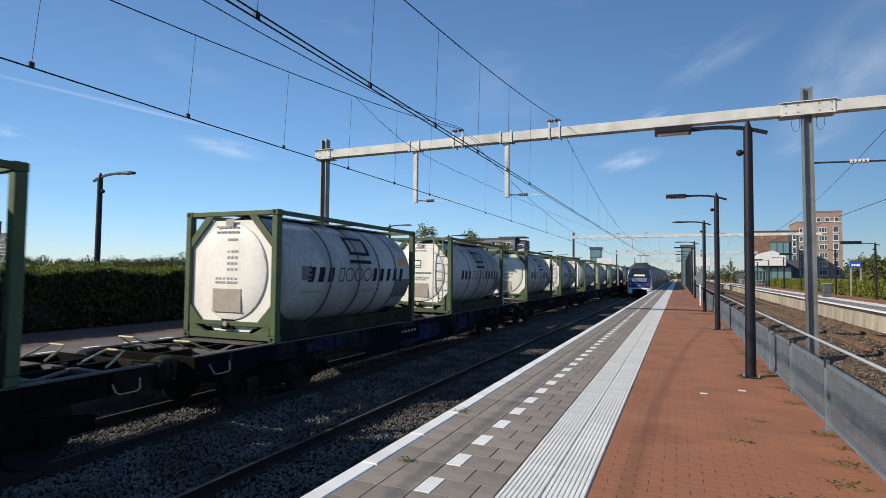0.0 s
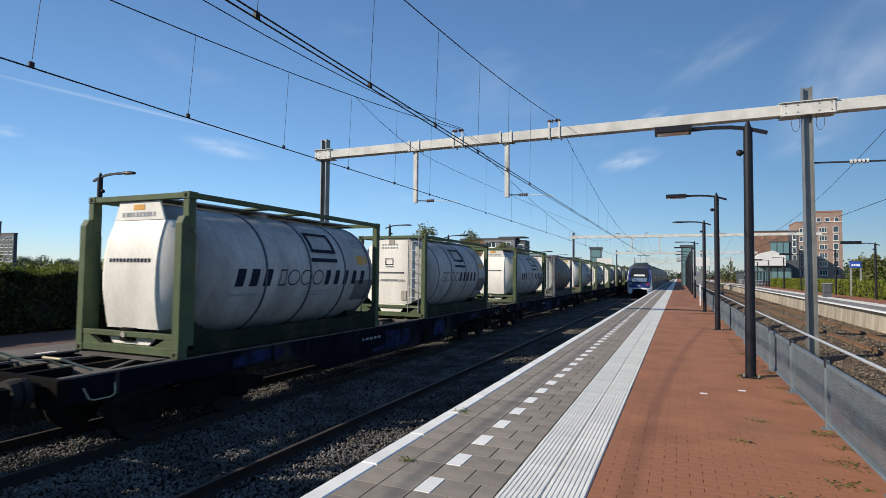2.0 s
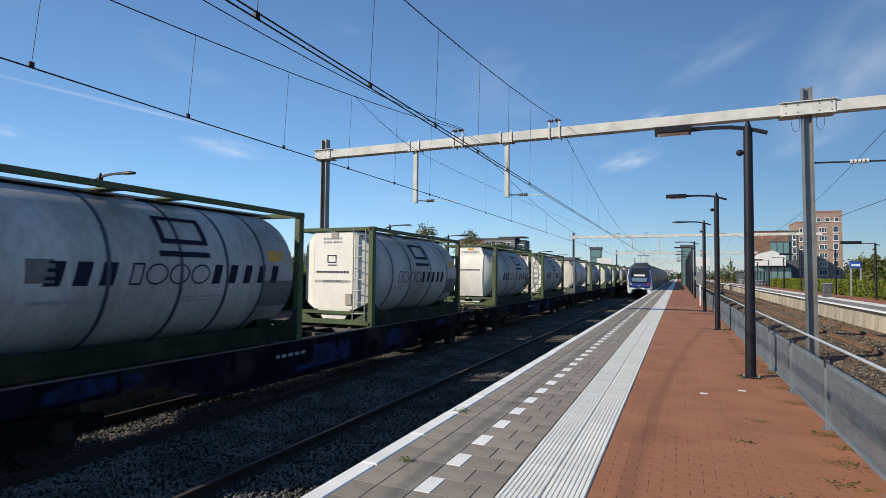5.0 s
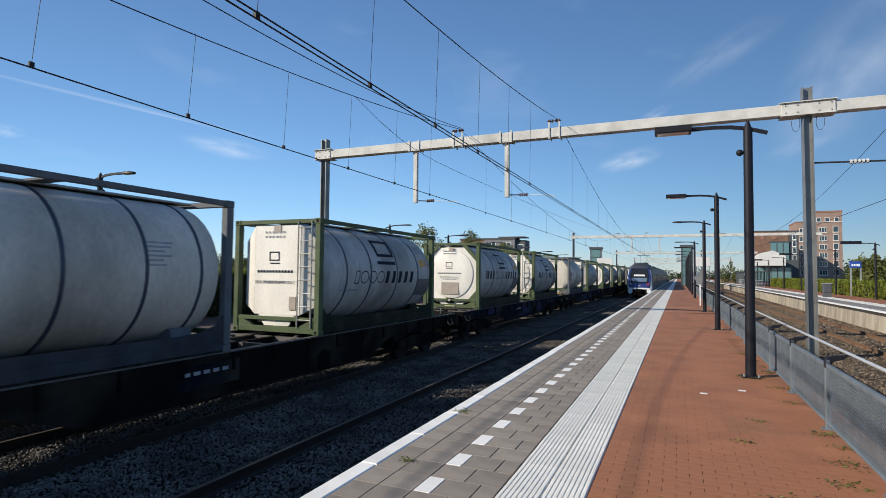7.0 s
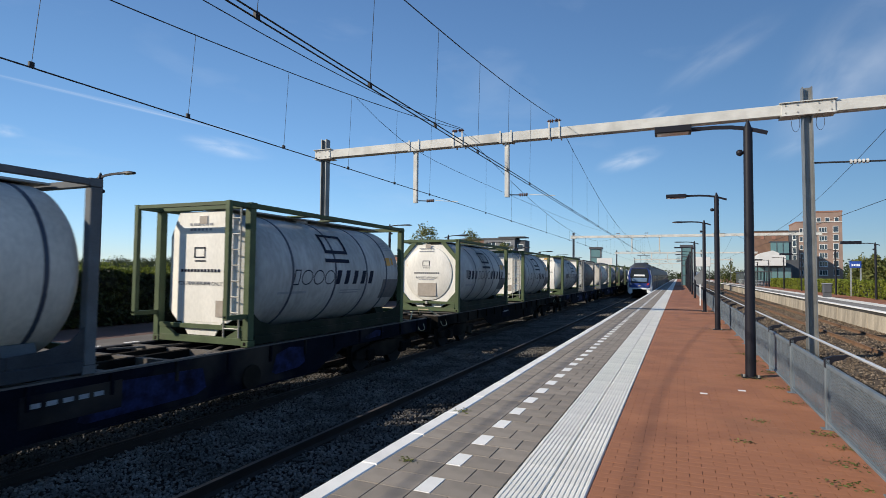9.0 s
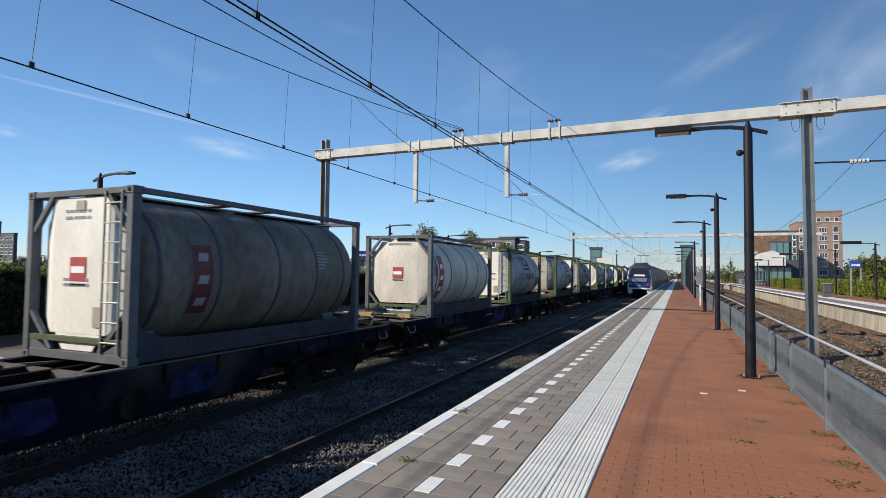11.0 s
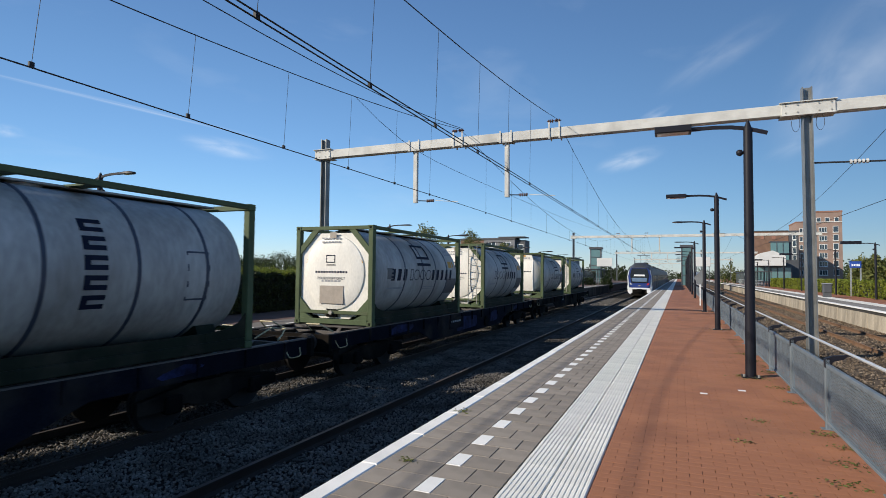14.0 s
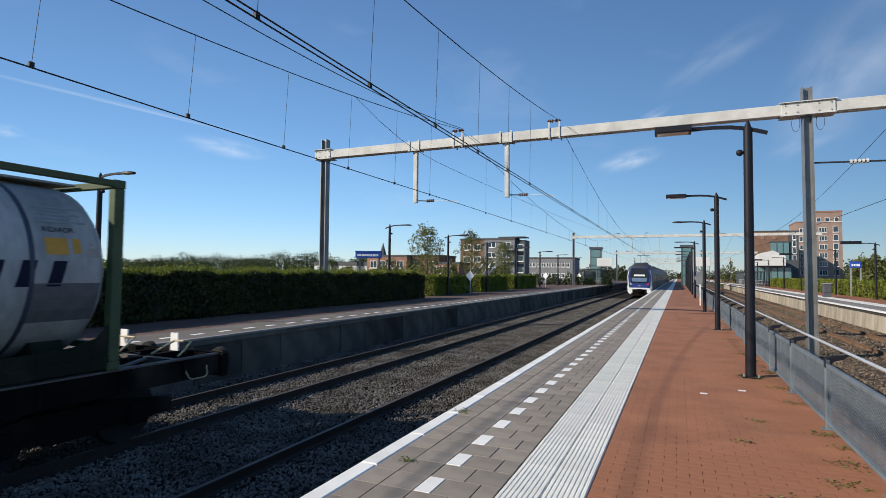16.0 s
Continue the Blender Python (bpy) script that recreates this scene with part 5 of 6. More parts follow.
        bm = bmesh.new()
        decal(bm, e0, -0.70, e0 + 0.40, 0.46, 0, n=6)
        part("red_panel", bm, M_PLUM if worn else M_RED, t, "tall dark red panel with pale bars")
        for s in (-0.58, -0.21, 0.16):
            bm = bmesh.new()
            decal(bm, e0 + 0.09, s + 0.03, e0 + 0.29, s + 0.17, 0.03, 0.008, n=2)
            part("panel_bar", bm, M_FAINT if worn else M_SIGNW, t)
        for q in ((e0, 0.465, e0 + 0.40, 0.64), (e0, -0.84, e0 + 0.40, -0.705), (e0 - 0.30, -0.05, e0 - 0.10, 0.26)):
            bm = bmesh.new()
            decal(bm, *q)
            part("dark_panel", bm, M_PATCH, t)
        bm = bmesh.new()
        for k in range(6):
            decal(bm, 4.4, 0.1 + k * 0.07, 4.4 + rnd.uniform(0.25, 0.5), 0.13 + k * 0.07, 0, n=1)
        part("side_print", bm, M_FAINT, t)["kind"] = "stuff"
    elif side == "cross":
        bm = bmesh.new()
        for k in range(5):
            s = 0.70 - k * 0.27
            decal(bm, 2.95, s, 3.28, s + 0.07, 0, n=1)
            decal(bm, 2.95, s - 0.13, 3.28, s - 0.06, 0, n=1)
            decal(bm, 2.95, s - 0.08, 3.04, s + 0.02, 0, n=1)
        part("side_print", bm, M_INK, t, "column of navy bars")["kind"] = "stuff"
        bm = bmesh.new()
        for yy in (1.0, 4.6):
            for a in ((yy, -0.45, yy + 0.03, 0.35), (yy + 0.42, -0.45, yy + 0.45, 0.35), (yy, 0.32, yy + 0.45, 0.35), (yy, -0.45, yy + 0.45, -0.42)):
                decal(bm, *a)
        part("painted_outline", bm, M_BAND, t)
    return t


def text(body, m, size, material, parent):
    """Readable words as a flat mesh in the built-in font."""
    cu = bpy.data.curves.new("words", "FONT")
    cu.body, cu.size, cu.align_x = body, size, "CENTER"
    tmp = bpy.data.objects.new("words", cu)
    scene.collection.objects.link(tmp)
    me = bpy.data.meshes.new_from_object(tmp.evaluated_get(bpy.context.evaluated_depsgraph_get()))
    bpy.data.objects.remove(tmp)
    me.materials.clear()
    me.materials.append(material)
    ob = new("words", me)
    ob["kind"] = "stuff"
    ob.matrix_basis = m
    ob.parent = parent
    return ob


A_ = FREIGHT_TRACK
DECK_Z = RAIL_Z + 1.146


def tp(y):
    return pose(A_, y, DECK_Z)


W_ = "white tank container in green frame, "
BEV_BANDS = (1.85, 3.2, 4.5, 5.6)
KINDS = {
    "oct": dict(label=W_ + "octagonal placarded end", patch=True),
    "octp": dict(label=W_ + "plain octagonal end with placard", patch=True, plain=True),
    "octl": dict(label=W_ + "octagonal end with ladder", ladder=True, height=2.62),
    "bev": dict(label=W_ + "bowed faceted end panel", end="bevel", placard=False, bands=BEV_BANDS, height=2.64, start=1.02),
    "bevr": dict(label=W_ + "bowed end, frame jutting behind", end="bevel", placard=False, bands=BEV_BANDS, height=2.64, start=1.05, jut="rear"),
    "bevf": dict(label=W_ + "bowed faceted end and short name", end="bevel", placard=False, side="food", bands=BEV_BANDS, height=2.64, start=1.85, rust=True),
    "bevj": dict(label=W_ + "faceted end, frame jutting behind", end="bevel", placard=False, side="food", jut="rear", bands=BEV_BANDS, height=2.62, start=2.2),
    "flat": dict(label=W_ + "flat white end with ladder", end="flat", ladder=True, placard=False, side="food", bands=(1.1, 2.2, 3.6, 4.9), height=2.55),
    "red": dict(label="cream tank container in a grey frame with red panels", frame_m=M_GREYFR, tank_m=M_CREAM, end_m=M_CREAM, end="bevel", placard=False, side="red", bands=(0.5, 1.7, 3.2, 4.4, 5.4)),
    "redd": dict(label="grimy tank container in a grey frame with faded red panel", frame_m=M_GREYFR, tank_m=M_GRIME, start=1.12, end="flat", ladder=True, placard=False, side="red", bands=(0.5, 1.7, 3.2, 4.4, 5.4)),
    "jut": dict(label=W_ + "jutting end frame and ladder", end="flat", ladder=True, placard=False, side="food", jut="front", bands=(1.25, 2.75, 4.1, 5.1), height=2.63, start=1.22),
    "dirty": dict(label="grimy tank container in green frame, bowed stained end panel", end="bevel", placard=False, side="food", tank_m=M_TANK, end_m=M_TANKD, bands=BEV_BANDS, height=2.62, start=2.2, rust=True),
    "dflat": dict(label="soot-blotched tank container in a green frame, flat laddered end", end="flat", ladder=True, placard=False, side="food", tank_m=M_SOOT, bands=(1.1, 2.2, 3.6, 4.9), height=2.63),
    "drum": dict(label="white tank container with bare round end and ladder", end="drum", ladder=True, placard=False, side="cross", bands=(1.0, 2.45, 3.75, 5.0)),
    "cream": dict(label="white tank container in green frame, octagonal laddered cream end", ladder=True, placard=False, side="food"),
}
# wagon by wagon: the leading and the trailing container
LOAD = [("oct", "bev"), ("octp", "octl"), ("oct", "octl"), ("bev", "flat"), ("bevr", "redd"), ("bevf", "octl"), ("oct", "flat"), ("bev", "octl"), ("red", "flat"),
        ("oct", "octl"), ("red", "jut"), ("oct", "flat"), ("bev", "redd"), ("red", "flat"), ("dirty", "dflat"), ("oct", "drum"), ("oct", "cream"), ("bevj", "octl")]
# small differences in how each one sits on its wagon
NUDGE = {(2, 1): -0.07, (5, 0): -0.11, (8, 0): 0.16, (8, 1): -0.12, (9, 0): -0.06, (16, 1): -0.17, (17, 1): -0.17, (0, 1): -0.2}
PITCH_W = 19.153
moving = []
protos = {}
for i, pair in enumerate(LOAD):
    k = i - 1
    for j, kind in enumerate(pair):
        y = (14.54 if j == 0 else 23.40) + NUDGE.get((i, j), 0.0) - CL + PITCH_W * k
        if kind not in protos:
            ob = protos[kind] = tank_container(tp(y), seed=i * 2 + j, **KINDS[kind])
        else:
            ob = copy_thing(protos[kind], tp(y))
        moving.append((ob, FREIGHT_TRACK, y, DECK_Z))


# ---- flat wagons ----
def flat_wagon(m, sill_m, label):
    """Container wagon; z from the rail."""
    t = thing("flat_wagon", m, label, "flat wagon", "wagons of the freight train")
    H = 9.2
    for x in (-1, 1):
        xo = x * 1.16
        poly = [(-H, 0.80), (-H, 1.14), (H, 1.14), (H, 0.80), (4.6, 0.78), (3.6, 0.42), (-3.6, 0.42), (-4.6, 0.78)]
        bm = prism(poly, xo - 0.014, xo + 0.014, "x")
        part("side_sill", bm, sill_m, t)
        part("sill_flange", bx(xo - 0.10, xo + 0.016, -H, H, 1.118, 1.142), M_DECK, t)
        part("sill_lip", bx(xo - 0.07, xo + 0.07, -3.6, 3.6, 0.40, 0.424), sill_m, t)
        for k in (range(-8, 9) if x > 0 else ()):
            part("stiffener", bx(min(xo, xo + x * 0.06), max(xo, xo + x * 0.06), k * 1.06 - 0.02, k * 1.06 + 0.02, 0.82, 1.117), sill_m, t)
        part("side_board", bx(min(xo + x * 0.02, xo + x * 0.03), max(xo + x * 0.02, xo + x * 0.03), -2.2, -0.9, 0.62, 1.0), M_WAGBLUE, t, "faded blue board")
        bm = bmesh.new()
        for k in range(5):
            box(bm, xo + x * 0.031 - 0.001, xo + x * 0.031 + 0.001, -2.1 + k * 0.2, -1.97 + k * 0.2, 0.84, 0.90)
        part("board_print", bm, M_FAINT, t)["kind"] = "stuff"
        part("hand_brake_wheel", rd((xo + x * 0.05, 1.6, 0.62), (xo + x * 0.08, 1.6, 0.62), 0.22, 16), M_WAGON, t)
    if sill_m is M_WAGBLUE:
        for ya, yb_, za, zb in ((-6.4, -4.9, 0.84, 1.08), (-1.5, 0.6, 0.50, 0.98), (2.2, 3.2, 0.55, 1.02), (5.6, 6.5, 0.86, 1.05)):
            poly = [(ya, za + 0.05), (ya + 0.1, za), (yb_ - 0.2, za + 0.03), (yb_, za + 0.12), (yb_ - 0.08, zb - 0.04), (ya + 0.5, zb), (ya + 0.12, zb - 0.09)]
            part("paint_patch", prism(poly, 1.174, 1.178, "x"), M_SPRAY, t, "faded blue-violet sprayed paint")
    for x in (-0.28, 0.28):
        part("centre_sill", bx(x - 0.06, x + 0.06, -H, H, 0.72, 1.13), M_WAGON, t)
    for k in range(-8, 9):
        part("cross_member", bx(-1.14, 1.14, k * 1.06 - 0.055, k * 1.06 + 0.055, 0.95, 1.126), M_DECK, t)
    for y in (-8.0, -1.3, 1.3, 8.0):
        for s in (-1, 1):
            part("diagonal_brace", br((s * 1.1, y - 0.8, 1.10), (s * 0.2, y + 0.8, 1.10), 0.08, 0.03), M_DECK, t)
    for y in (-7.2, 7.2):
        part("deck_plate", bx(-0.9, 0.9, y - 0.5, y + 0.5, 1.127, 1.136), M_DECK, t)
    for s in (-1, 1):
        yh = s * H
        a, b = sorted((yh, yh + s * 0.12))
        part("headstock", bx(-1.28, 1.28, a, b, 0.76, 1.14, 0.01), M_WAGON, t)
        part("draw_hook", br((0, yh + s * 0.1, 0.95), (0, yh + s * 0.34, 0.93), 0.07, 0.12), M_WAGON, t)
        for x in (-0.875, 0.875):
            bf = part("buffer", rd((x, yh + s * 0.12, 0.98), (x, yh + s * 0.26, 0.98), 0.12, 14), M_WAGON, t)
            part("buffer_head", rd((x, yh + s * 0.26, 0.98), (x, yh + s * 0.36, 0.98), 0.19, 20, 0.21), M_WHEEL, bf)
        for x in (-0.75, 0.6):
            bm = bmesh.new()
            tube(bm, [(x - 0.30, yh - s * 0.58, 1.14), (x - 0.26, yh - s * 0.42, 1.22), (x - 0.18, yh - s * 0.22, 1.33), (x + 0.18, yh - s * 0.22, 1.33), (x + 0.26, yh - s * 0.42, 1.22), (x + 0.30, yh - s * 0.58, 1.14)], 0.017, 7)
            part("grab_rail", bm, M_YELLOW, t, "worn pale grab rail")
        bm = bmesh.new()
        tube(bm, [(1.19, yh - s * 0.70, 0.98), (1.25, yh - s * 0.66, 0.84), (1.25, yh - s * 0.60, 0.81), (1.25, yh - s * 0.36, 0.81), (1.25, yh - s * 0.30, 0.84), (1.19, yh - s * 0.26, 0.98)], 0.009, 7)
        part("shunter_step", bm, M_YELLOW, t, "thin pale stirrup step")
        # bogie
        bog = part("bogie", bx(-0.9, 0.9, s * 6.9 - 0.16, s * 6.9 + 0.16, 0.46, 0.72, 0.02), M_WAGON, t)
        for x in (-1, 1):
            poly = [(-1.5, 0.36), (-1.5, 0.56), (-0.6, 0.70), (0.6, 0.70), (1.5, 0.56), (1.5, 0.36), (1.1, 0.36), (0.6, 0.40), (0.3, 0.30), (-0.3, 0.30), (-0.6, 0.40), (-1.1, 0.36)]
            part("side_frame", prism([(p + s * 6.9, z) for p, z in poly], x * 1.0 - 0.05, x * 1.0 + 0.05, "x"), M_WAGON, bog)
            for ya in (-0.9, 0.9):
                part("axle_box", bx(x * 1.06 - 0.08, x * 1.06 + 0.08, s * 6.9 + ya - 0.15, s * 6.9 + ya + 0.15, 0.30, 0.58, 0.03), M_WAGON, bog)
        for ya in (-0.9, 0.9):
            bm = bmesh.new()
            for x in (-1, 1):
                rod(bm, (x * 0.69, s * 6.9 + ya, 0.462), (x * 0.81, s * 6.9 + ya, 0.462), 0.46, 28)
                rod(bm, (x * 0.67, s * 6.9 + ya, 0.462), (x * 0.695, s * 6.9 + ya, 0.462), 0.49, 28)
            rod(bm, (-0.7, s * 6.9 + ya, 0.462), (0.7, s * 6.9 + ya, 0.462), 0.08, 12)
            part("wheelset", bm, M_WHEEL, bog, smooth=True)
    return t


WY = 15.84 - PITCH_W
wa = flat_wagon(pose(FREIGHT_TRACK, WY, RAIL_Z), M_WAGON, "grimy open-deck container flat wagon, darkened for shade")
wb = flat_wagon(pose(FREIGHT_TRACK, WY + PITCH_W, RAIL_Z), M_WAGBLUE, "faded blue grimy open-deck container flat wagon, darkened for shade")
for i in range(18):
    y = WY + PITCH_W * i
    ob = wa if i == 0 else wb if i == 1 else copy_thing(wa if i % 3 == 2 else wb, pose(FREIGHT_TRACK, y, RAIL_Z))
    moving.append((ob, FREIGHT_TRACK, y, RAIL_Z))
    for xb in {10: (0.55,), 13: (-0.75, 0.6), 14: (-0.9,)}.get(i, ()):
        part("timber_block", bx(xb - 0.22, xb + 0.22, -8.05, -7.85, 1.143, 1.27, 0.01), M_TIMBER, ob, "ochre timber block lying on the deck")
for x in (-0.9, 0.35):
    part("tail_plate", bx(x - 0.09, x + 0.09, 9.02, 9.05, 1.145, 1.45, 0.004), M_SIGNW, ob, "small white tail plate")


# ---- standing passenger train ----
def passenger_train(y):
    t = thing("passenger_train", pose(NEAR_TRACK + 0.1, y, RAIL_Z), "blue and white electric multiple unit standing at the platform", "train")
    prof = [(-1.30, 0.35), (-1.38, 0.7), (-1.40, 1.2), (-1.40, 2.3), (-1.33, 3.1), (-1.1, 3.55), (-0.6, 3.75), (0.6, 3.75), (1.1, 3.55), (1.33, 3.1), (1.40, 2.3), (1.40, 1.2), (1.38, 0.7), (1.30, 0.35)]
    white = mat("train_white", (0.78, 0.78, 0.78), 0.3, 0.0, var=0.08, scale=3, fine=30, bump=0)
    blue = mat("train_blue", (0.010, 0.035, 0.19), 0.5, 0.0, var=0.1, scale=3, fine=30, bump=0)
    greyb = mat("train_grey", (0.055, 0.062, 0.08), 0.5, 0.0, var=0.12, scale=2, fine=30, bump=0)
    black = glass_mat("train_glass", (0.012, 0.014, 0.018), 0.25)
    roof = mat("train_roof", (0.05, 0.052, 0.055), 0.6, 0.1, var=0.2, scale=2, fine=30, bump=0.1)
    red = mat("tail_lamp_red", (0.6, 0.03, 0.02), 0.3, var=0.1, bump=0)
    # nose: lower white skirt, blue mask, dark screen
    nose = part("nose", sweep(prof, [(0.55, 0.80, 0.84, 0.28), (0.85, 0.90, 0.92, 0.22), (1.4, 0.97, 0.98, 0.12), (2.2, 1.0, 1.0, 0.0)]), greyb, t, smooth=True)
    part("cab_roof", sweep([(-1.12, 0), (1.12, 0), (0.98, 0.55), (0.5, 0.86), (-0.5, 0.86), (-0.98, 0.55)], [(0.62, 0.88, 0.75, 2.95), (1.2, 1.0, 1.0, 2.98), (2.6, 1.1, 1.2, 3.05)]), roof, t, smooth=True)
    m = part("blue_mask", prism([(-1.16, 1.30), (-0.95, 1.05), (0.95, 1.05), (1.16, 1.30), (1.28, 2.4), (1.14, 3.1), (0.85, 3.42), (-0.85, 3.42), (-1.14, 3.1), (-1.28, 2.4)], 0.30, 0.70), blue, t)
    part("windscreen", prism([(-0.92, 1.62), (0.92, 1.62), (1.06, 2.55), (0.86, 3.36), (-0.86, 3.36), (-1.06, 2.55)], 0.24, 0.298), black, t, "dark windscreen")
    part("destination_board", bx(-0.62, 0.62, 0.222, 0.238, 2.42, 2.62), M_SIGNW, t, "pale destination display band")
    # pale blue plate on the windscreen: a reflection put into the colour
    part("lower_screen", prism([(-0.80, 1.78), (0.80, 1.78), (0.90, 2.22), (-0.90, 2.22)], 0.226, 0.238), mat("lower_screen_glass", (0.16, 0.24, 0.36), 0.15, var=0.2, scale=2, bump=0), t, "pale blue reflection painted on the lower windscreen")
    for x in (-1, 1):
        part("face_edge", prism([(x * 1.20, 0.95), (x * 1.32, 0.95), (x * 1.38, 2.4), (x * 1.22, 3.15), (x * 1.16, 3.1), (x * 1.30, 2.4)], 0.42, 0.74), white, t, "white edge of the cab front")
    part("emblem", bx(-0.12, 0.12, 0.285, 0.299, 1.22, 1.34), M_YELLOW, t)
    part("skirt", prism([(-0.80, 0.30), (0.80, 0.30), (0.80, 0.98), (-0.80, 0.98)], 0.34, 0.72), M_WAGON, t, "black recess round the coupler")
    part("bumper", prism([(-1.22, 0.86), (1.22, 0.86), (1.18, 1.045), (-1.18, 1.045)], 0.26, 0.70), white, t, "pale bumper bar")
    for x in (-1, 1):
        part("skirt_cheek", prism([(x * 0.82, 0.30), (x * 1.10, 0.26), (x * 1.27, 0.45), (x * 1.26, 0.855), (x * 0.82, 0.855)], 0.30, 0.72), white, t, "white lower cheek of the cab")
    part("coupler", bx(-0.28, 0.28, 0.02, 0.298, 0.46, 0.92, 0.03), M_WAGON, t)
    part("obstacle_plough", prism([(-0.9, 0.12), (0.9, 0.12), (1.0, 0.40), (-1.0, 0.40)], 0.26, 0.42), M_WAGON, t)
    for x in (-1, 1):
        part("tail_lamp", prism([(x * 0.78, 1.36), (x * 1.05, 1.42), (x * 1.13, 1.66), (x * 0.95, 1.60)], 0.262, 0.298), red if x > 0 else M_LED, t)
        part("white_flank", prism([(x * 1.27, 0.5), (x * 1.38, 0.5), (x * 1.40, 1.3), (x * 1.29, 1.3)], 0.72, 2.2), white, t)
    for c in range(6):
        ya = 2.2 + c * 17.2
        car = part("carriage", sweep(prof, [(ya, 1, 1, 0), (ya + 16.6, 1, 1, 0)]), greyb, t, smooth=True)
        for x in (-1, 1):
            part("window_band", bx(min(x * 1.385, x * 1.415), max(x * 1.385, x * 1.415), ya + 0.6, ya + 16.0, 1.75, 2.55), black, car)
            part("waist_stripe", bx(min(x * 1.385, x * 1.41), max(x * 1.385, x * 1.41), ya + 0.1, ya + 16.5, 0.62, 0.95), greyb, car)
            for d in (3.5, 11.5):
                part("door", bx(min(x * 1.39, x * 1.425), max(x * 1.39, x * 1.425), ya + d, ya + d + 1.4, 0.6, 2.62), roof, car)
        part("roof_unit", bx(-0.75, 0.75, ya + 4, ya + 12, 3.70, 3.98, 0.06), roof, car)
        part("underframe", bx(-1.15, 1.15, ya + 1, ya + 15.6, 0.1, 0.4), M_WAGON, car)
        if c < 5:
            part("gangway", bx(-1.1, 1.1, ya + 16.6, ya + 17.2, 0.5, 3.5), M_WAGON, car)
    bm = bmesh.new()
    tube(bm, [(-0.4, 9, 3.98), (-0.4, 10, 4.6), (-0.4, 9.2, 5.2)], 0.03, 6)
    tube(bm, [(0.4, 9, 3.98), (0.4, 10, 4.6), (0.4, 9.2, 5.2)], 0.03, 6)
    rod(bm, (-0.8, 9.2, 5.2), (0.8, 9.2, 5.2), 0.03, 6)
    part("pantograph", bm, M_WIRE, t)
    return t


passenger_train(69.5)

# ---- buildings and distance ----
M_BRN = mat("brown_brick", (0.22, 0.125, 0.085), 0.85, var=0.25, scale=0.8, fine=14, bump=0.2)
M_RBR = mat("red_brick_wall", (0.33, 0.165, 0.115), 0.85, var=0.25, scale=0.8, fine=14, bump=0.2)
M_TBR = mat("tower_brick", (0.34, 0.235, 0.19), 0.85, var=0.2, scale=0.5, fine=10, bump=0.2)
M_DGREY = mat("dark_grey_cladding", (0.075, 0.08, 0.09), 0.6, var=0.2, scale=0.6, fine=10, bump=0.1)
M_GREYC = mat("grey_render", (0.20, 0.205, 0.22), 0.8, var=0.15, scale=0.5, fine=10, bump=0.1)
M_WHITEB = mat("white_cladding", (0.62, 0.62, 0.61), 0.6, var=0.1, scale=0.5, fine=10, bump=0.05)
M_ROOF = mat("roof_felt", (0.09, 0.09, 0.095), 0.85, var=0.2, scale=0.5, fine=10, bump=0.1)
M_WFRAME = mat("window_frame_white", (0.75, 0.75, 0.73), 0.5, var=0.08, bump=0)
M_PANE = glass_mat("window_pane", (0.03, 0.045, 0.06), 0.06)
M_GLASSY = glass_mat("teal_glass", (0.10, 0.19, 0.20), 0.08)


def window(parent, x, y, z, w, h, cols=2, frame=None):
    """A window in a wall that faces -y: frame, sill and panes."""
    f = part("window", bx(x, x + w, y - 0.05, y + 0.10, z, z + h), frame or M_WFRAME, parent)
    pw = (w - 0.12 * (cols + 1)) / cols
    for c in range(cols):
        xa = x + 0.12 + c * (pw + 0.12)
        part("pane", bx(xa, xa + pw, y - 0.075, y - 0.051, z + 0.12, z + h - 0.12), M_PANE, f)
    part("sill", bx(x - 0.08, x + w + 0.08, y - 0.16, y - 0.051, z - 0.12, z - 0.002), frame or M_WFRAME, f)
    return f


def house(x0, x1, y0, y1, z1, wall_m, label, storeys, cols, win=(1.5, 1.5), first=1.2, name="house", panes=2, inset=0.8, parapet=0.4):
    t = thing(name, pose(0, 0, 0), label, "building")
    part("wall", bx(x0, x1, y0, y1, -1.35, z1), wall_m, t)
    part("roof", bx(x0 - 0.15, x1 + 0.15, y0 - 0.15, y1 + 0.15, z1, z1 + parapet), M_ROOF, t)
    sh = (z1 - first) / storeys
    for s in range(storeys):
        for c in range(cols):
            xx = x0 + inset + (x1 - x0 - 2 * inset - win[0]) * (c / max(1, cols - 1))
            window(t, xx, y0, first + s * sh + 0.5, win[0], min(win[1], sh - 0.8), panes)
    return t


# apartment block behind the far platform
apt = house(-46.2, -40.4, 118, 121, 9.3, M_BRN, "brown brick flank of a flat-roofed apartment block", 3, 2, (1.8, 1.3), 1.0, "apartment_building")
apt2 = house(-40.35, -33.2, 117.5, 121, 9.3, M_GREYC, "grey rendered apartment block with white windows", 4, 2, (2.0, 1.2), 0.4, "apartment_building")
apt3 = thing("apartment_building", pose(0, 0, 0), "dark grey apartment block corner with recessed balconies", "building")
part("wall", bx(-33.15, -31.0, 118.2, 122, -1.35, 9.2), M_DGREY, apt3)
part("roof", bx(-36.9, -30.9, 117.2, 121, 9.72, 9.95), M_ROOF, apt3)
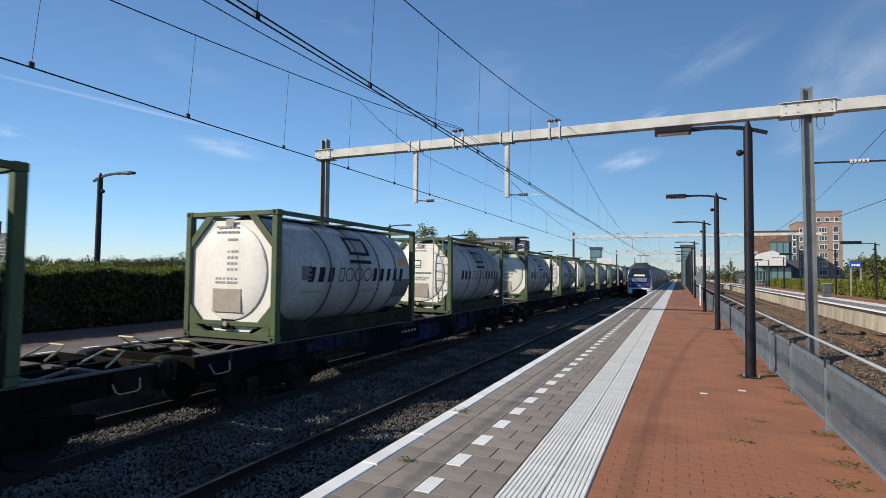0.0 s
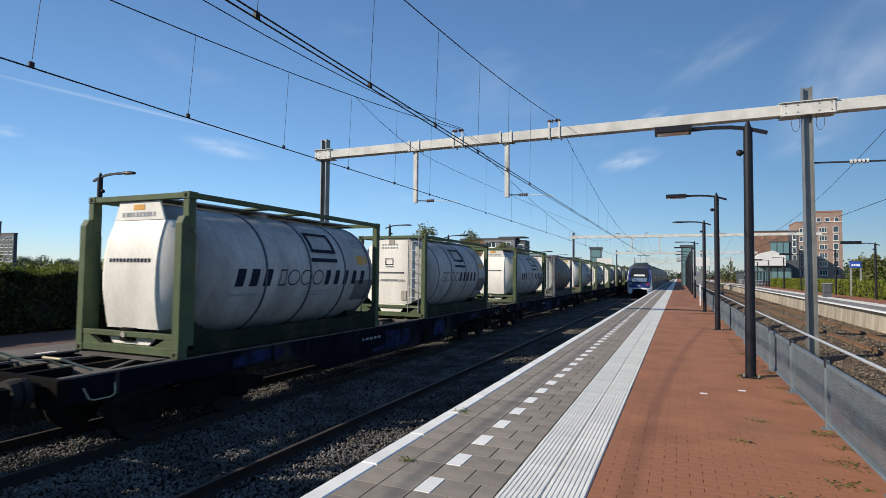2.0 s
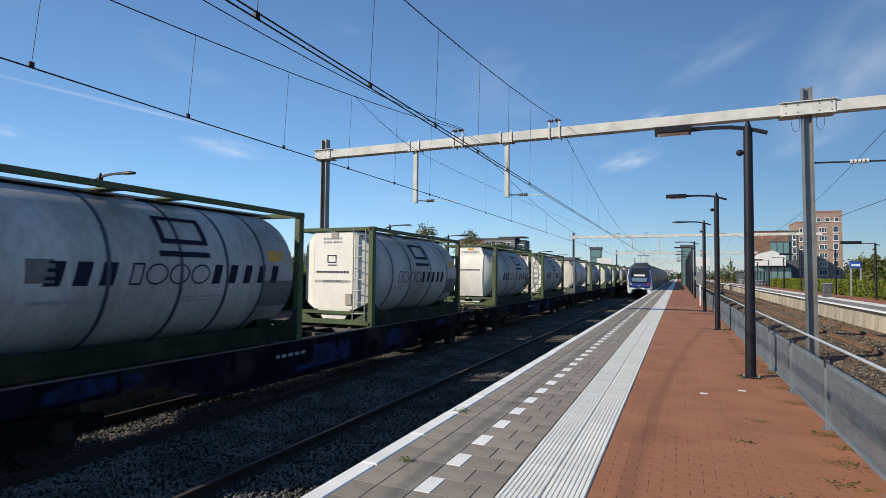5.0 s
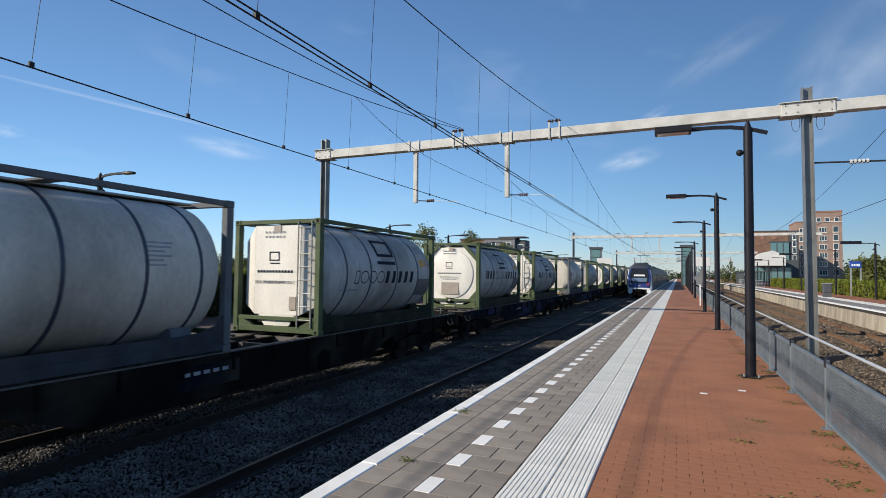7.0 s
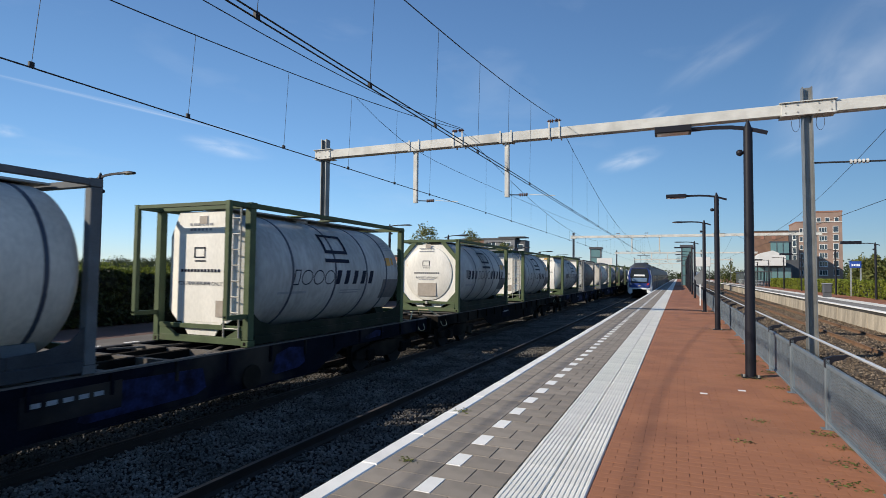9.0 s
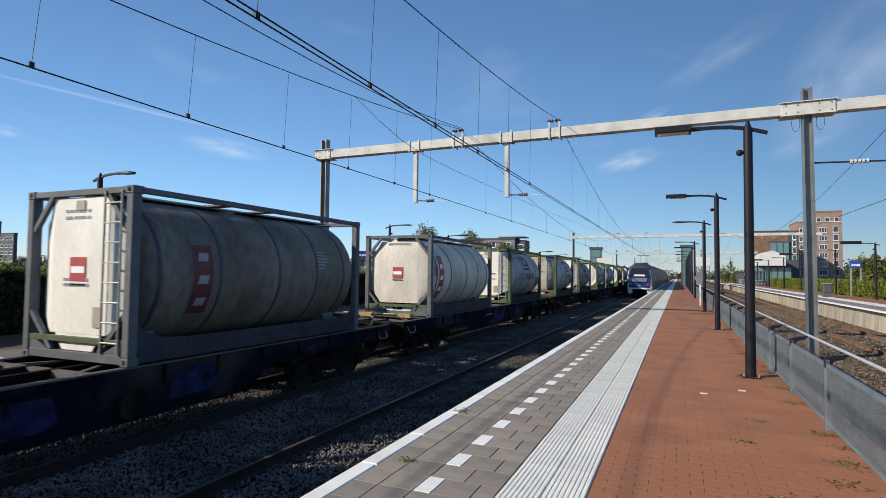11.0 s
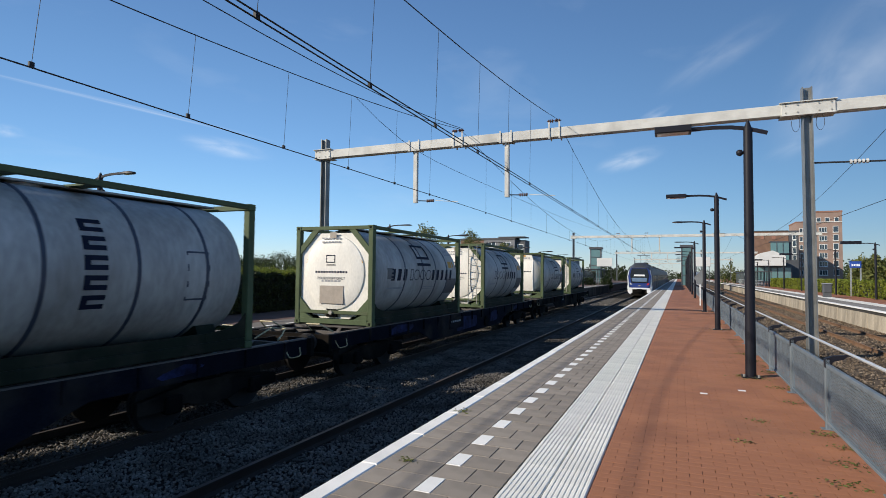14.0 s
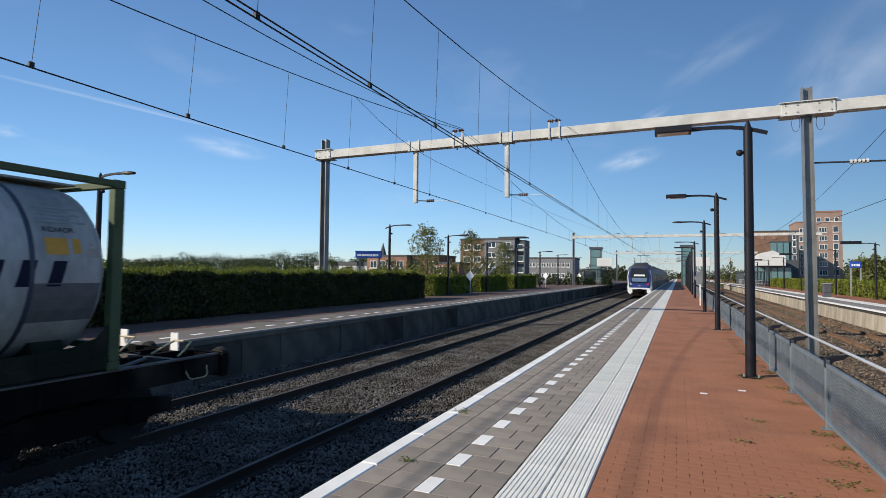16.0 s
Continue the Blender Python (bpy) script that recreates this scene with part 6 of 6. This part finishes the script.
for s in range(3):
    b = part("balcony", bx(-36.6, -33.3, 116.6, 117.45, 1.6 + s * 2.7, 1.85 + s * 2.7), M_WHITEB, apt3)
    part("balcony_front", bx(-36.6, -33.3, 116.5, 116.58, 1.86 + s * 2.7, 2.6 + s * 2.7), M_DGREY, b)
    window(apt3, -32.8, 118.2, 2.0 + s * 2.5, 1.4, 1.3, 1)
house(-42, -28, 160, 172, 6.3, M_GREYC, "long low grey building with a window band", 2, 9, (1.1, 1.2), 0.4, "office_building")
house(-66.2, -56.0, 110, 120, 5.3, M_RBR, "red brick house row with white windows", 1, 4, (1.7, 1.7), 2.2, "terraced_house", 2)
house(-55.9, -49.0, 112, 122, 5.4, M_BRN, "brown brick house row with flat roof", 1, 2, (1.5, 1.6), 2.2, "terraced_house", 2)
house(-48.3, -41.0, 104, 110, 3.6, M_RBR, "low red brick house with white windows", 1, 3, (1.6, 1.5), 1.2, "terraced_house", 2)
for k, x in enumerate((-92, -84, -76)):
    house(x, x + 5.5, 125, 133, 3.4, M_WHITEB, "small white house with dark roof in the distance", 1, 2, (1.2, 1.2), 2.0, "terraced_house", 1, parapet=1.0)
spire = thing("church_spire", pose(0, 0, 0), "slender dark church spire in the distance", "church")
part("tower", bx(-171.3, -167.6, 299, 302, -1.3, 12.4), M_BRN, spire)
part("spire", rd((-169.5, 300.5, 12.4), (-169.5, 300.5, 20.3), 2.3, 8, 0.05), M_ROOF, spire)
# dark grey cladding stands for the tower's shaded side
lt = house(-300, -284.6, 150, 151, 22.6, M_DGREY, "office tower beyond the hedge, walls painted as its shaded side", 6, 6, (2.6, 1.6), 4.0, "office_building", 3)
lt2 = house(-284.5, -274.0, 150.5, 152, 17.2, M_DGREY, "lower wing of an office tower, walls painted as in shade", 4, 3, (2.2, 1.4), 4.0, "office_building", 3)

# right: station building and brick tower
sb = thing("station_building", pose(0, 0, 0), "brown brick building with a dark glass bay", "building")
part("wall", bx(19.7, 28.4, 180, 196, -1.3, 14.6), M_BRN, sb)
part("roof", bx(19.6, 28.5, 179.9, 196, 14.6, 14.85), M_ROOF, sb)
bay = part("glass_bay", bx(23.9, 28.3, 178.6, 179.98, 6.5, 11.4), M_GLASSY, sb)
part("bay_frame", bx(23.7, 28.38, 178.5, 179.98, 11.4, 11.75), M_DGREY, bay)
for x in (25.3, 26.8):
    part("mullion", bx(x, x + 0.14, 178.5, 178.59, 6.5, 11.4), M_DGREY, bay)
part("bay_base", bx(23.7, 30.6, 178.7, 179.98, -1.3, 6.5), M_DGREY, sb)
for x in (21.6, 24.4):
    part("wall_letter_shape", bx(x, x + 0.9, 179.93, 179.998, 12.4, 13.6), M_RBR, sb)
part("stair_wing", bx(28.45, 30.7, 179, 192, -1.3, 14.7), M_DGREY, sb)
for k in range(6):
    window(sb, 29.2, 179, 2.2 + k * 2.0, 0.9, 1.7, 1)
cp_ = thing("station_canopy", pose(0, 0, 0), "white slanted station canopy over a dark entrance", "canopy")
part("canopy_board", bx(19.4, 25.9, 168, 176, 4.7, 7.3), M_WHITEB, cp_)
part("canopy_peak", prism([(19.4, 7.3), (25.9, 7.3), (23.0, 8.7), (20.5, 8.1)], 168.1, 176), M_WHITEB, cp_)
part("entrance", bx(18.0, 27.5, 170, 176, -1.3, 4.6), M_DGREY, cp_)
for k in range(6):
    part("glass_panel", bx(18.2 + k * 1.55, 19.5 + k * 1.55, 169.9, 169.995, 0.6, 4.2), M_GLASSY, cp_)
tw = thing("apartment_tower", pose(0, 0, 0), "tall brick apartment tower with white-framed windows", "building")
part("wall", bx(38.2, 45.6, 200, 215, -1.3, 21.6), M_TBR, tw)
part("roof", bx(38.1, 45.7, 199.9, 215.1, 21.6, 22.1), M_RBR, tw)
part("wall", bx(34.0, 38.15, 201.5, 214, -1.3, 18.8), M_TBR, tw)
part("parapet", bx(33.9, 38.15, 201.4, 214.1, 18.8, 19.1), M_RBR, tw)
part("cornice", bx(38.15, 45.65, 199.85, 199.99, 18.6, 18.8), M_WHITEB, tw)
for s in range(7):
    z = 2.4 + s * 2.62
    if s == 6:
        for x in (39.0, 41.2, 43.6):
            window(tw, x, 200, z + 0.6, 1.2, 1.3, 1)
    else:
        window(tw, 39.6, 200, z, 2.1, 1.6, 3)
        window(tw, 43.2, 200, z, 1.4, 1.9, 1)
    if s < 6:
        window(tw, 34.8, 201.5, z, 0.9, 1.5, 1)

# lifts, stairs and boards at the far end of the platforms
def lift_tower(x0, x1, y, z1, z0, label):
    t = thing("lift_tower", pose(0, 0, 0), label, "lift tower")
    w = x1 - x0
    for x in (x0, x1 - 0.18):
        for yy in (y, y + w - 0.18):
            part("post", bx(x, x + 0.18, yy, yy + 0.18, z0, z1), M_DGREY, t)
    part("cap", bx(x0 - 0.2, x1 + 0.2, y - 0.2, y + w + 0.2, z1, z1 + 0.4), M_DGREY, t)
    part("glazing", bx(x0 + 0.06, x1 - 0.06, y + 0.06, y + w - 0.06, z0, z1 - 0.02), M_GLASSY, t)
    for k in range(1, 4):
        part("transom", bx(x0, x1, y - 0.03, y + 0.055, z0 + (z1 - z0) * k / 4, z0 + (z1 - z0) * k / 4 + 0.12), M_DGREY, t)
    return t


lift_tower(-17.3, -15.1, 120, 7.2, FAR_Z, "glass lift tower with dark steel frame on the far platform")
lift_tower(0.45, 2.3, 112, 7.1, 0.0, "glass lift tower with dark steel frame on the island platform")


def board(x0, x1, y, z0, z1, gz, label, posts=2):
    t = thing("information_board", pose(0, 0, 0), label, "board")
    part("panel", bx(x0, x1, y, y + 0.3, z0, z1, 0.03), M_WHITEB, t)
    for k in range(posts):
        x = x0 + 0.2 + (x1 - x0 - 0.5) * k / max(1, posts - 1)
        part("post", bx(x, x + 0.12, y + 0.08, y + 0.2, gz, z0), M_DGREY, t)
    return t


board(-15.8, -12.7, 119, 3.5, 5.25, FAR_Z, "large white stair enclosure panel on posts", 3)
board(2.7, 5.3, 110, 3.45, 5.2, -1.0, "large white panel over the stairs on posts", 3)


def shelter(x0, x1, y0, y1, gz, label):
    t = thing("platform_shelter", pose(0, 0, 0), label, "shelter")
    part("roof", bx(x0 - 0.2, x1 + 0.2, y0 - 0.2, y1 + 0.2, gz + 2.55, gz + 2.7), M_DGREY, t)
    n = max(2, int((y1 - y0) / 2.0))
    for k in range(n + 1):
        y = y0 + (y1 - y0) * k / n
        for x in (x0, x1):
            part("post", bx(x - 0.05, x + 0.05, y - 0.05, y + 0.05, gz, gz + 2.55), M_DGREY, t)
    part("glass_wall", bx(x0 + 0.06, x0 + 0.09, y0 + 0.06, y1 - 0.06, gz + 0.2, gz + 2.4), M_GLASSY, t)
    part("bench", bx(x0 + 0.3, x0 + 0.75, y0 + 0.5, y1 - 0.5, gz + 0.42, gz + 0.48), M_STEEL, t)
    for y in (y0 + 0.7, y1 - 0.8):
        part("bench_leg", bx(x0 + 0.45, x0 + 0.55, y, y + 0.08, gz, gz + 0.42), M_DGREY, t)
    return t


shelter(-15.6, -13.4, 100, 116, FAR_Z, "dark steel and glass shelter on the far platform")
shelter(12.8, 15.0, 112, 128, R_Z, "dark steel and glass shelter before the station building")
shelter(12.8, 15.0, 134, 150, R_Z, "dark steel and glass shelter further along the platform")
for y0, y1, xx, gz in ((95, 118, -12.6, FAR_Z), (96, 135, 11.9, R_Z)):
    t = thing("platform_railing", pose(0, 0, 0), "pale steel railing by the platform stairs", "railing")
    for z in (0.55, 1.05):
        part("rail", rd((xx - 0.0, y0, gz + z), (xx, y1, gz + z), 0.03, 6), M_GALV, t)
    y = y0
    while y <= y1:
        part("post", bx(xx - 0.03, xx + 0.03, y - 0.03, y + 0.03, gz, gz + 1.05), M_GALV, t)
        y += 2.3
# slanted stair flank on the island platform
sf = thing("stair_parapet", pose(0, 0, 0), "grey slanted concrete parapet of the platform stairs", "stairs")
part("parapet", prism([(88, 0.0), (102, 0.0), (102, 1.6), (97, 2.25), (88, 0.9)], 1.95, 3.1, "x"), M_GREYC, sf)
part("coping", br((2.5, 88, 0.95), (2.5, 97, 2.3), 1.25, 0.09), M_GALV, sf)


# ---- signs ----
def station_sign(m, w, h, z, label, posts, seed):
    """Blue station sign facing -y on two posts; its name stands as pale bars."""
    rnd = random.Random(seed)
    t = thing("station_sign", m, label, "sign", "blue station signs")
    part("panel", bx(-w / 2, w / 2, -0.09, 0.09, z, z + h, 0.02), M_BLUE, t)
    part("cap", bx(-w / 2 - 0.02, w / 2 + 0.02, -0.11, 0.11, z + h, z + h + 0.05), M_BLUE, t)
    x = -w / 2 + 0.12
    k = 0
    while x < w / 2 - 0.15:
        bw = rnd.uniform(0.06, 0.12)
        part("name_bar", bx(x, x + bw, -0.096, -0.091, z + h * 0.3, z + h * 0.62), M_SIGNW, t)
        x += bw + (0.035 if k != 9 else 0.14)
        k += 1
    for x in posts:
        part("post", bx(x - 0.05, x + 0.05, -0.05, 0.05, 0, z), M_DGREY if m.translation.x < 0 else M_GALV, t)
    return t


station_sign(pose(-16.4, 27.4, FAR_Z, 0, 0, 27), 1.5, 0.36, 2.42, "blue station name sign on two dark posts behind the hedge", (-0.5, 0.62), 1)
station_sign(pose(14.6, 60.0, R_Z), 0.85, 0.55, 2.55, "small blue station sign on pale posts in the hedge", (-0.35, 0.38), 2)


def diamond_sign(m, label):
    t = thing("diamond_sign", m, label, "sign", "white diamond signs")
    part("post", bx(-0.035, 0.035, -0.035, 0.035, 0, 1.2), M_GALV, t)
    part("plate", prism([(0, 1.0), (0.33, 1.42), (0, 1.84), (-0.33, 1.42)], -0.065, -0.04), M_SIGNW, t)
    return t


d1 = diamond_sign(pose(-15.0, 40.5, FAR_Z), "white diamond platform sign on a short post")
copy_thing(d1, pose(-15.2, 68.0, FAR_Z))
copy_thing(d1, pose(-15.0, 92.0, FAR_Z))
db = thing("direction_board", pose(1.15, 35.7, 0), "grey tilted direction board on a slim white post", "sign")
part("post", bx(-0.03, 0.03, -0.03, 0.03, 0, 1.75), M_SIGNW, db)
part("board", prism([(-0.36, 1.62), (-0.02, 1.22), (0.30, 1.50), (0.30, 2.30)], -0.06, -0.032), M_MAST, db)
bt = thing("timber_brace", pose(0, 0, 0), "pale slanted timber poles beside young trees", "poles")
for x, y in ((-23.7, 60), (-23.0, 60.6), (-22.2, 61), (-21.6, 61.4)):
    part("pole", br((x, y, 0.2), (x + 2.0, y + 0.3, 2.9), 0.14, 0.14), M_WHITEB, bt)
bin_ = thing("litter_bin", pose(11.6, 56.0, R_Z), "grey litter bin by the hedge", "litter bin")
part("body", bx(-0.32, 0.32, -0.3, 0.3, 0.35, 1.1, 0.06), M_DGREY, bin_)
part("plinth", bx(-0.27, 0.27, -0.25, 0.25, 0.0, 0.345), M_DGREY, bin_)
part("lid", bx(-0.35, 0.35, -0.33, 0.33, 1.1, 1.19, 0.03), M_GALV, bin_)

# ---- woods and trees in the distance ----
def wood(pts, hts, rad, n, leaf, name, label, material, seed):
    r = np.random.default_rng(seed)
    pts, hts, rad = np.array(pts), np.array(hts), np.array(rad)
    k = r.integers(0, len(pts), n)
    d = r.normal(size=(n, 3))
    d /= np.linalg.norm(d, axis=1)[:, None]
    q = r.uniform(0.35, 1.0, n) ** 0.5
    lump = 1 + 0.22 * np.sin(d[:, 0] * 7 + k) * np.cos(d[:, 2] * 6 + k * 1.7)
    half = hts[k] * 0.56
    pos = np.stack([pts[k, 0] + d[:, 0] * rad[k] * q * lump, pts[k, 1] + d[:, 1] * rad[k] * q * lump, -1.0 + hts[k] - half + d[:, 2] * half * q * lump], 1)
    o = scatter_mesh(name, LEAF_V, LEAF_F, pos, r.uniform(0.6, 1.4, n) * leaf, material)
    return tagged(o, label, "trees", kind="stuff")


rw = random.Random(5)
# rounded tree line far to the left, behind the hedge
P, Hh, Rr = [], [], []
for i in range(74):
    f = i / 73
    x = -420 + 320 * f
    P.append((x + rw.uniform(-4, 4), 225 + rw.uniform(-14, 20)))
    big = 1.25 if 0.50 < f < 0.57 or 0.70 < f < 0.82 else 1.0
    Hh.append(rw.uniform(8.0, 11.0) * big)
    Rr.append(rw.uniform(5.0, 7.5) * big)
wood(P, Hh, Rr, 100000, 0.62, "far_wood", "dark green tree line on the horizon", M_LEAF3, 11)
P, Hh, Rr = [], [], []
for i in range(60):
    P.append((-215 + i * 2.1, 165 + rw.uniform(-1, 1)))
    Hh.append(rw.uniform(6.0, 8.0))
    Rr.append(rw.uniform(0.7, 1.1))
wood(P, Hh, Rr, 16000, 0.5, "poplar_row", "row of slim poplars before the woods", M_LEAF3, 12)
P = [(-66 + i * 4.5 + rw.uniform(-1, 1), 98 + rw.uniform(-3, 3)) for i in range(9)]
wood(P, [rw.uniform(4.0, 6.0) for _ in P], [rw.uniform(1.6, 2.4) for _ in P], 9000, 0.4, "garden_trees", "mixed green garden trees and shrubs before the houses", M_LEAF2, 13)
P = [(-26 + i * 2.6 + rw.uniform(-0.6, 0.6), 82 + i * 2.0) for i in range(7)]
wood(P, [rw.uniform(2.2, 3.6) for _ in P], [rw.uniform(1.0, 1.6) for _ in P], 6000, 0.3, "shrubs", "low green shrubs behind the far platform", M_LEAF3, 14)
P = [(37.5 + i * 2.3 + rw.uniform(-1, 1), 150 + rw.uniform(-4, 6)) for i in range(9)]
wood(P, [rw.uniform(7.5, 9.5) for _ in P], [rw.uniform(2.2, 3.0) for _ in P], 15000, 0.6, "park_trees", "dense dark green trees beside the brick tower", M_LEAF2, 15)
P = [(9.6, 150), (11.6, 151), (13, 152), (-12, 170), (-9, 172), (-24, 175), (-20, 172), (-16, 171)]
wood(P[:3], [5.2, 6.6, 4.6], [1.1, 1.3, 1.0], 1500, 0.4, "park_trees", "thin pale green trees beyond the platform shelters", M_LEAF2, 19)
wood(P[3:], [6, 6.5, 6.2, 6.8, 5.6], [2.2, 2.4, 2.5, 2.2, 2.2], 6500, 0.5, "park_trees", "green trees beyond the end of the platforms", M_LEAF3, 16)
P = [(rw.uniform(46, 300), rw.uniform(230, 300)) for _ in range(40)]
wood(P, [rw.uniform(8, 11) for _ in P], [rw.uniform(5, 7) for _ in P], 16000, 1.0, "far_wood", "distant tree line beyond the right platform", M_LEAF3, 17)

P = [(-60 + i * 3.4 + rw.uniform(-1, 1), 330 + rw.uniform(-12, 12)) for i in range(42)]
wood(P, [rw.uniform(4.5, 7) for _ in P], [rw.uniform(2.4, 3.6) for _ in P], 20000, 0.6, "far_wood", "low dark tree line beyond the end of the tracks", M_LEAF3, 18)

# small weeds at the paving joints
wv = []
rr_ = np.random.default_rng(4)
for cx_, cy_, n_, s_ in ((1.50, 6.2, 26, 0.14), (1.45, 7.3, 22, 0.10), (1.5, 8.9, 18, 0.12), (1.13, 10.75, 40, 0.16), (0.92, 5.0, 24, 0.14), (1.3, 5.6, 20, 0.10), (1.5, 11.5, 18, 0.12), (-2.5, 6.5, 16, 0.06),
                     (-2.3, 4.6, 12, 0.05), (1.3, 14, 20, 0.15), (1.45, 17, 18, 0.15), (0.9, 7.6, 10, 0.07), (1.2, 19.9, 24, 0.15), (0.6, 6.6, 8, 0.06), (1.52, 13.0, 18, 0.2), (1.5, 10.0, 22, 0.12), (1.55, 6.8, 20, 0.1), (1.55, 15.4, 20, 0.16), (1.13, 10.95, 30, 0.12), (1.5, 12.3, 16, 0.14), (1.15, 29.6, 26, 0.2), (1.5, 22, 20, 0.2), (1.5, 25, 20, 0.2)):
    n_ *= 3
    wv.append(np.stack([cx_ + rr_.normal(0, s_, n_), cy_ + rr_.normal(0, s_ * 0.6, n_), np.abs(rr_.normal(0.008, 0.012, n_))], 1))
wv = np.concatenate(wv)
wv = wv[wv[:, 0] < 1.62]
tagged(scatter_mesh("weeds", LEAF_V, LEAF_F, wv, rr_.uniform(0.02, 0.05, len(wv)), M_LEAF2, None, 0.5), "small weeds growing in the paving joints", "weeds", kind="stuff")
bm = bmesh.new()
for x, y in ((0.33, 9.04), (0.87, 9.52)):
    box(bm, x - 0.05, x + 0.05, y - 0.035, y + 0.035, 0.0, 0.006)
    tagged(part("paving_marker", bm, M_SIGNW), "small pale marker stud set in the red pavers", "marker")
    bm = bmesh.new()
bm.free()

lay_platform()


# ---- motion ----
def motions():
    """The freight train rolls towards and past the camera at some 73 km/h."""
    rows = ((0.0, 0.0), (4.0, 0.30), (8.0, 0.52), (12.0, 0.33), (16.0, 0.0))
    for ob, x, y, z in moving:
        walk(ob, [(t, pose(x, y - 20.274 * t + d, z)) for t, d in rows])


motions()
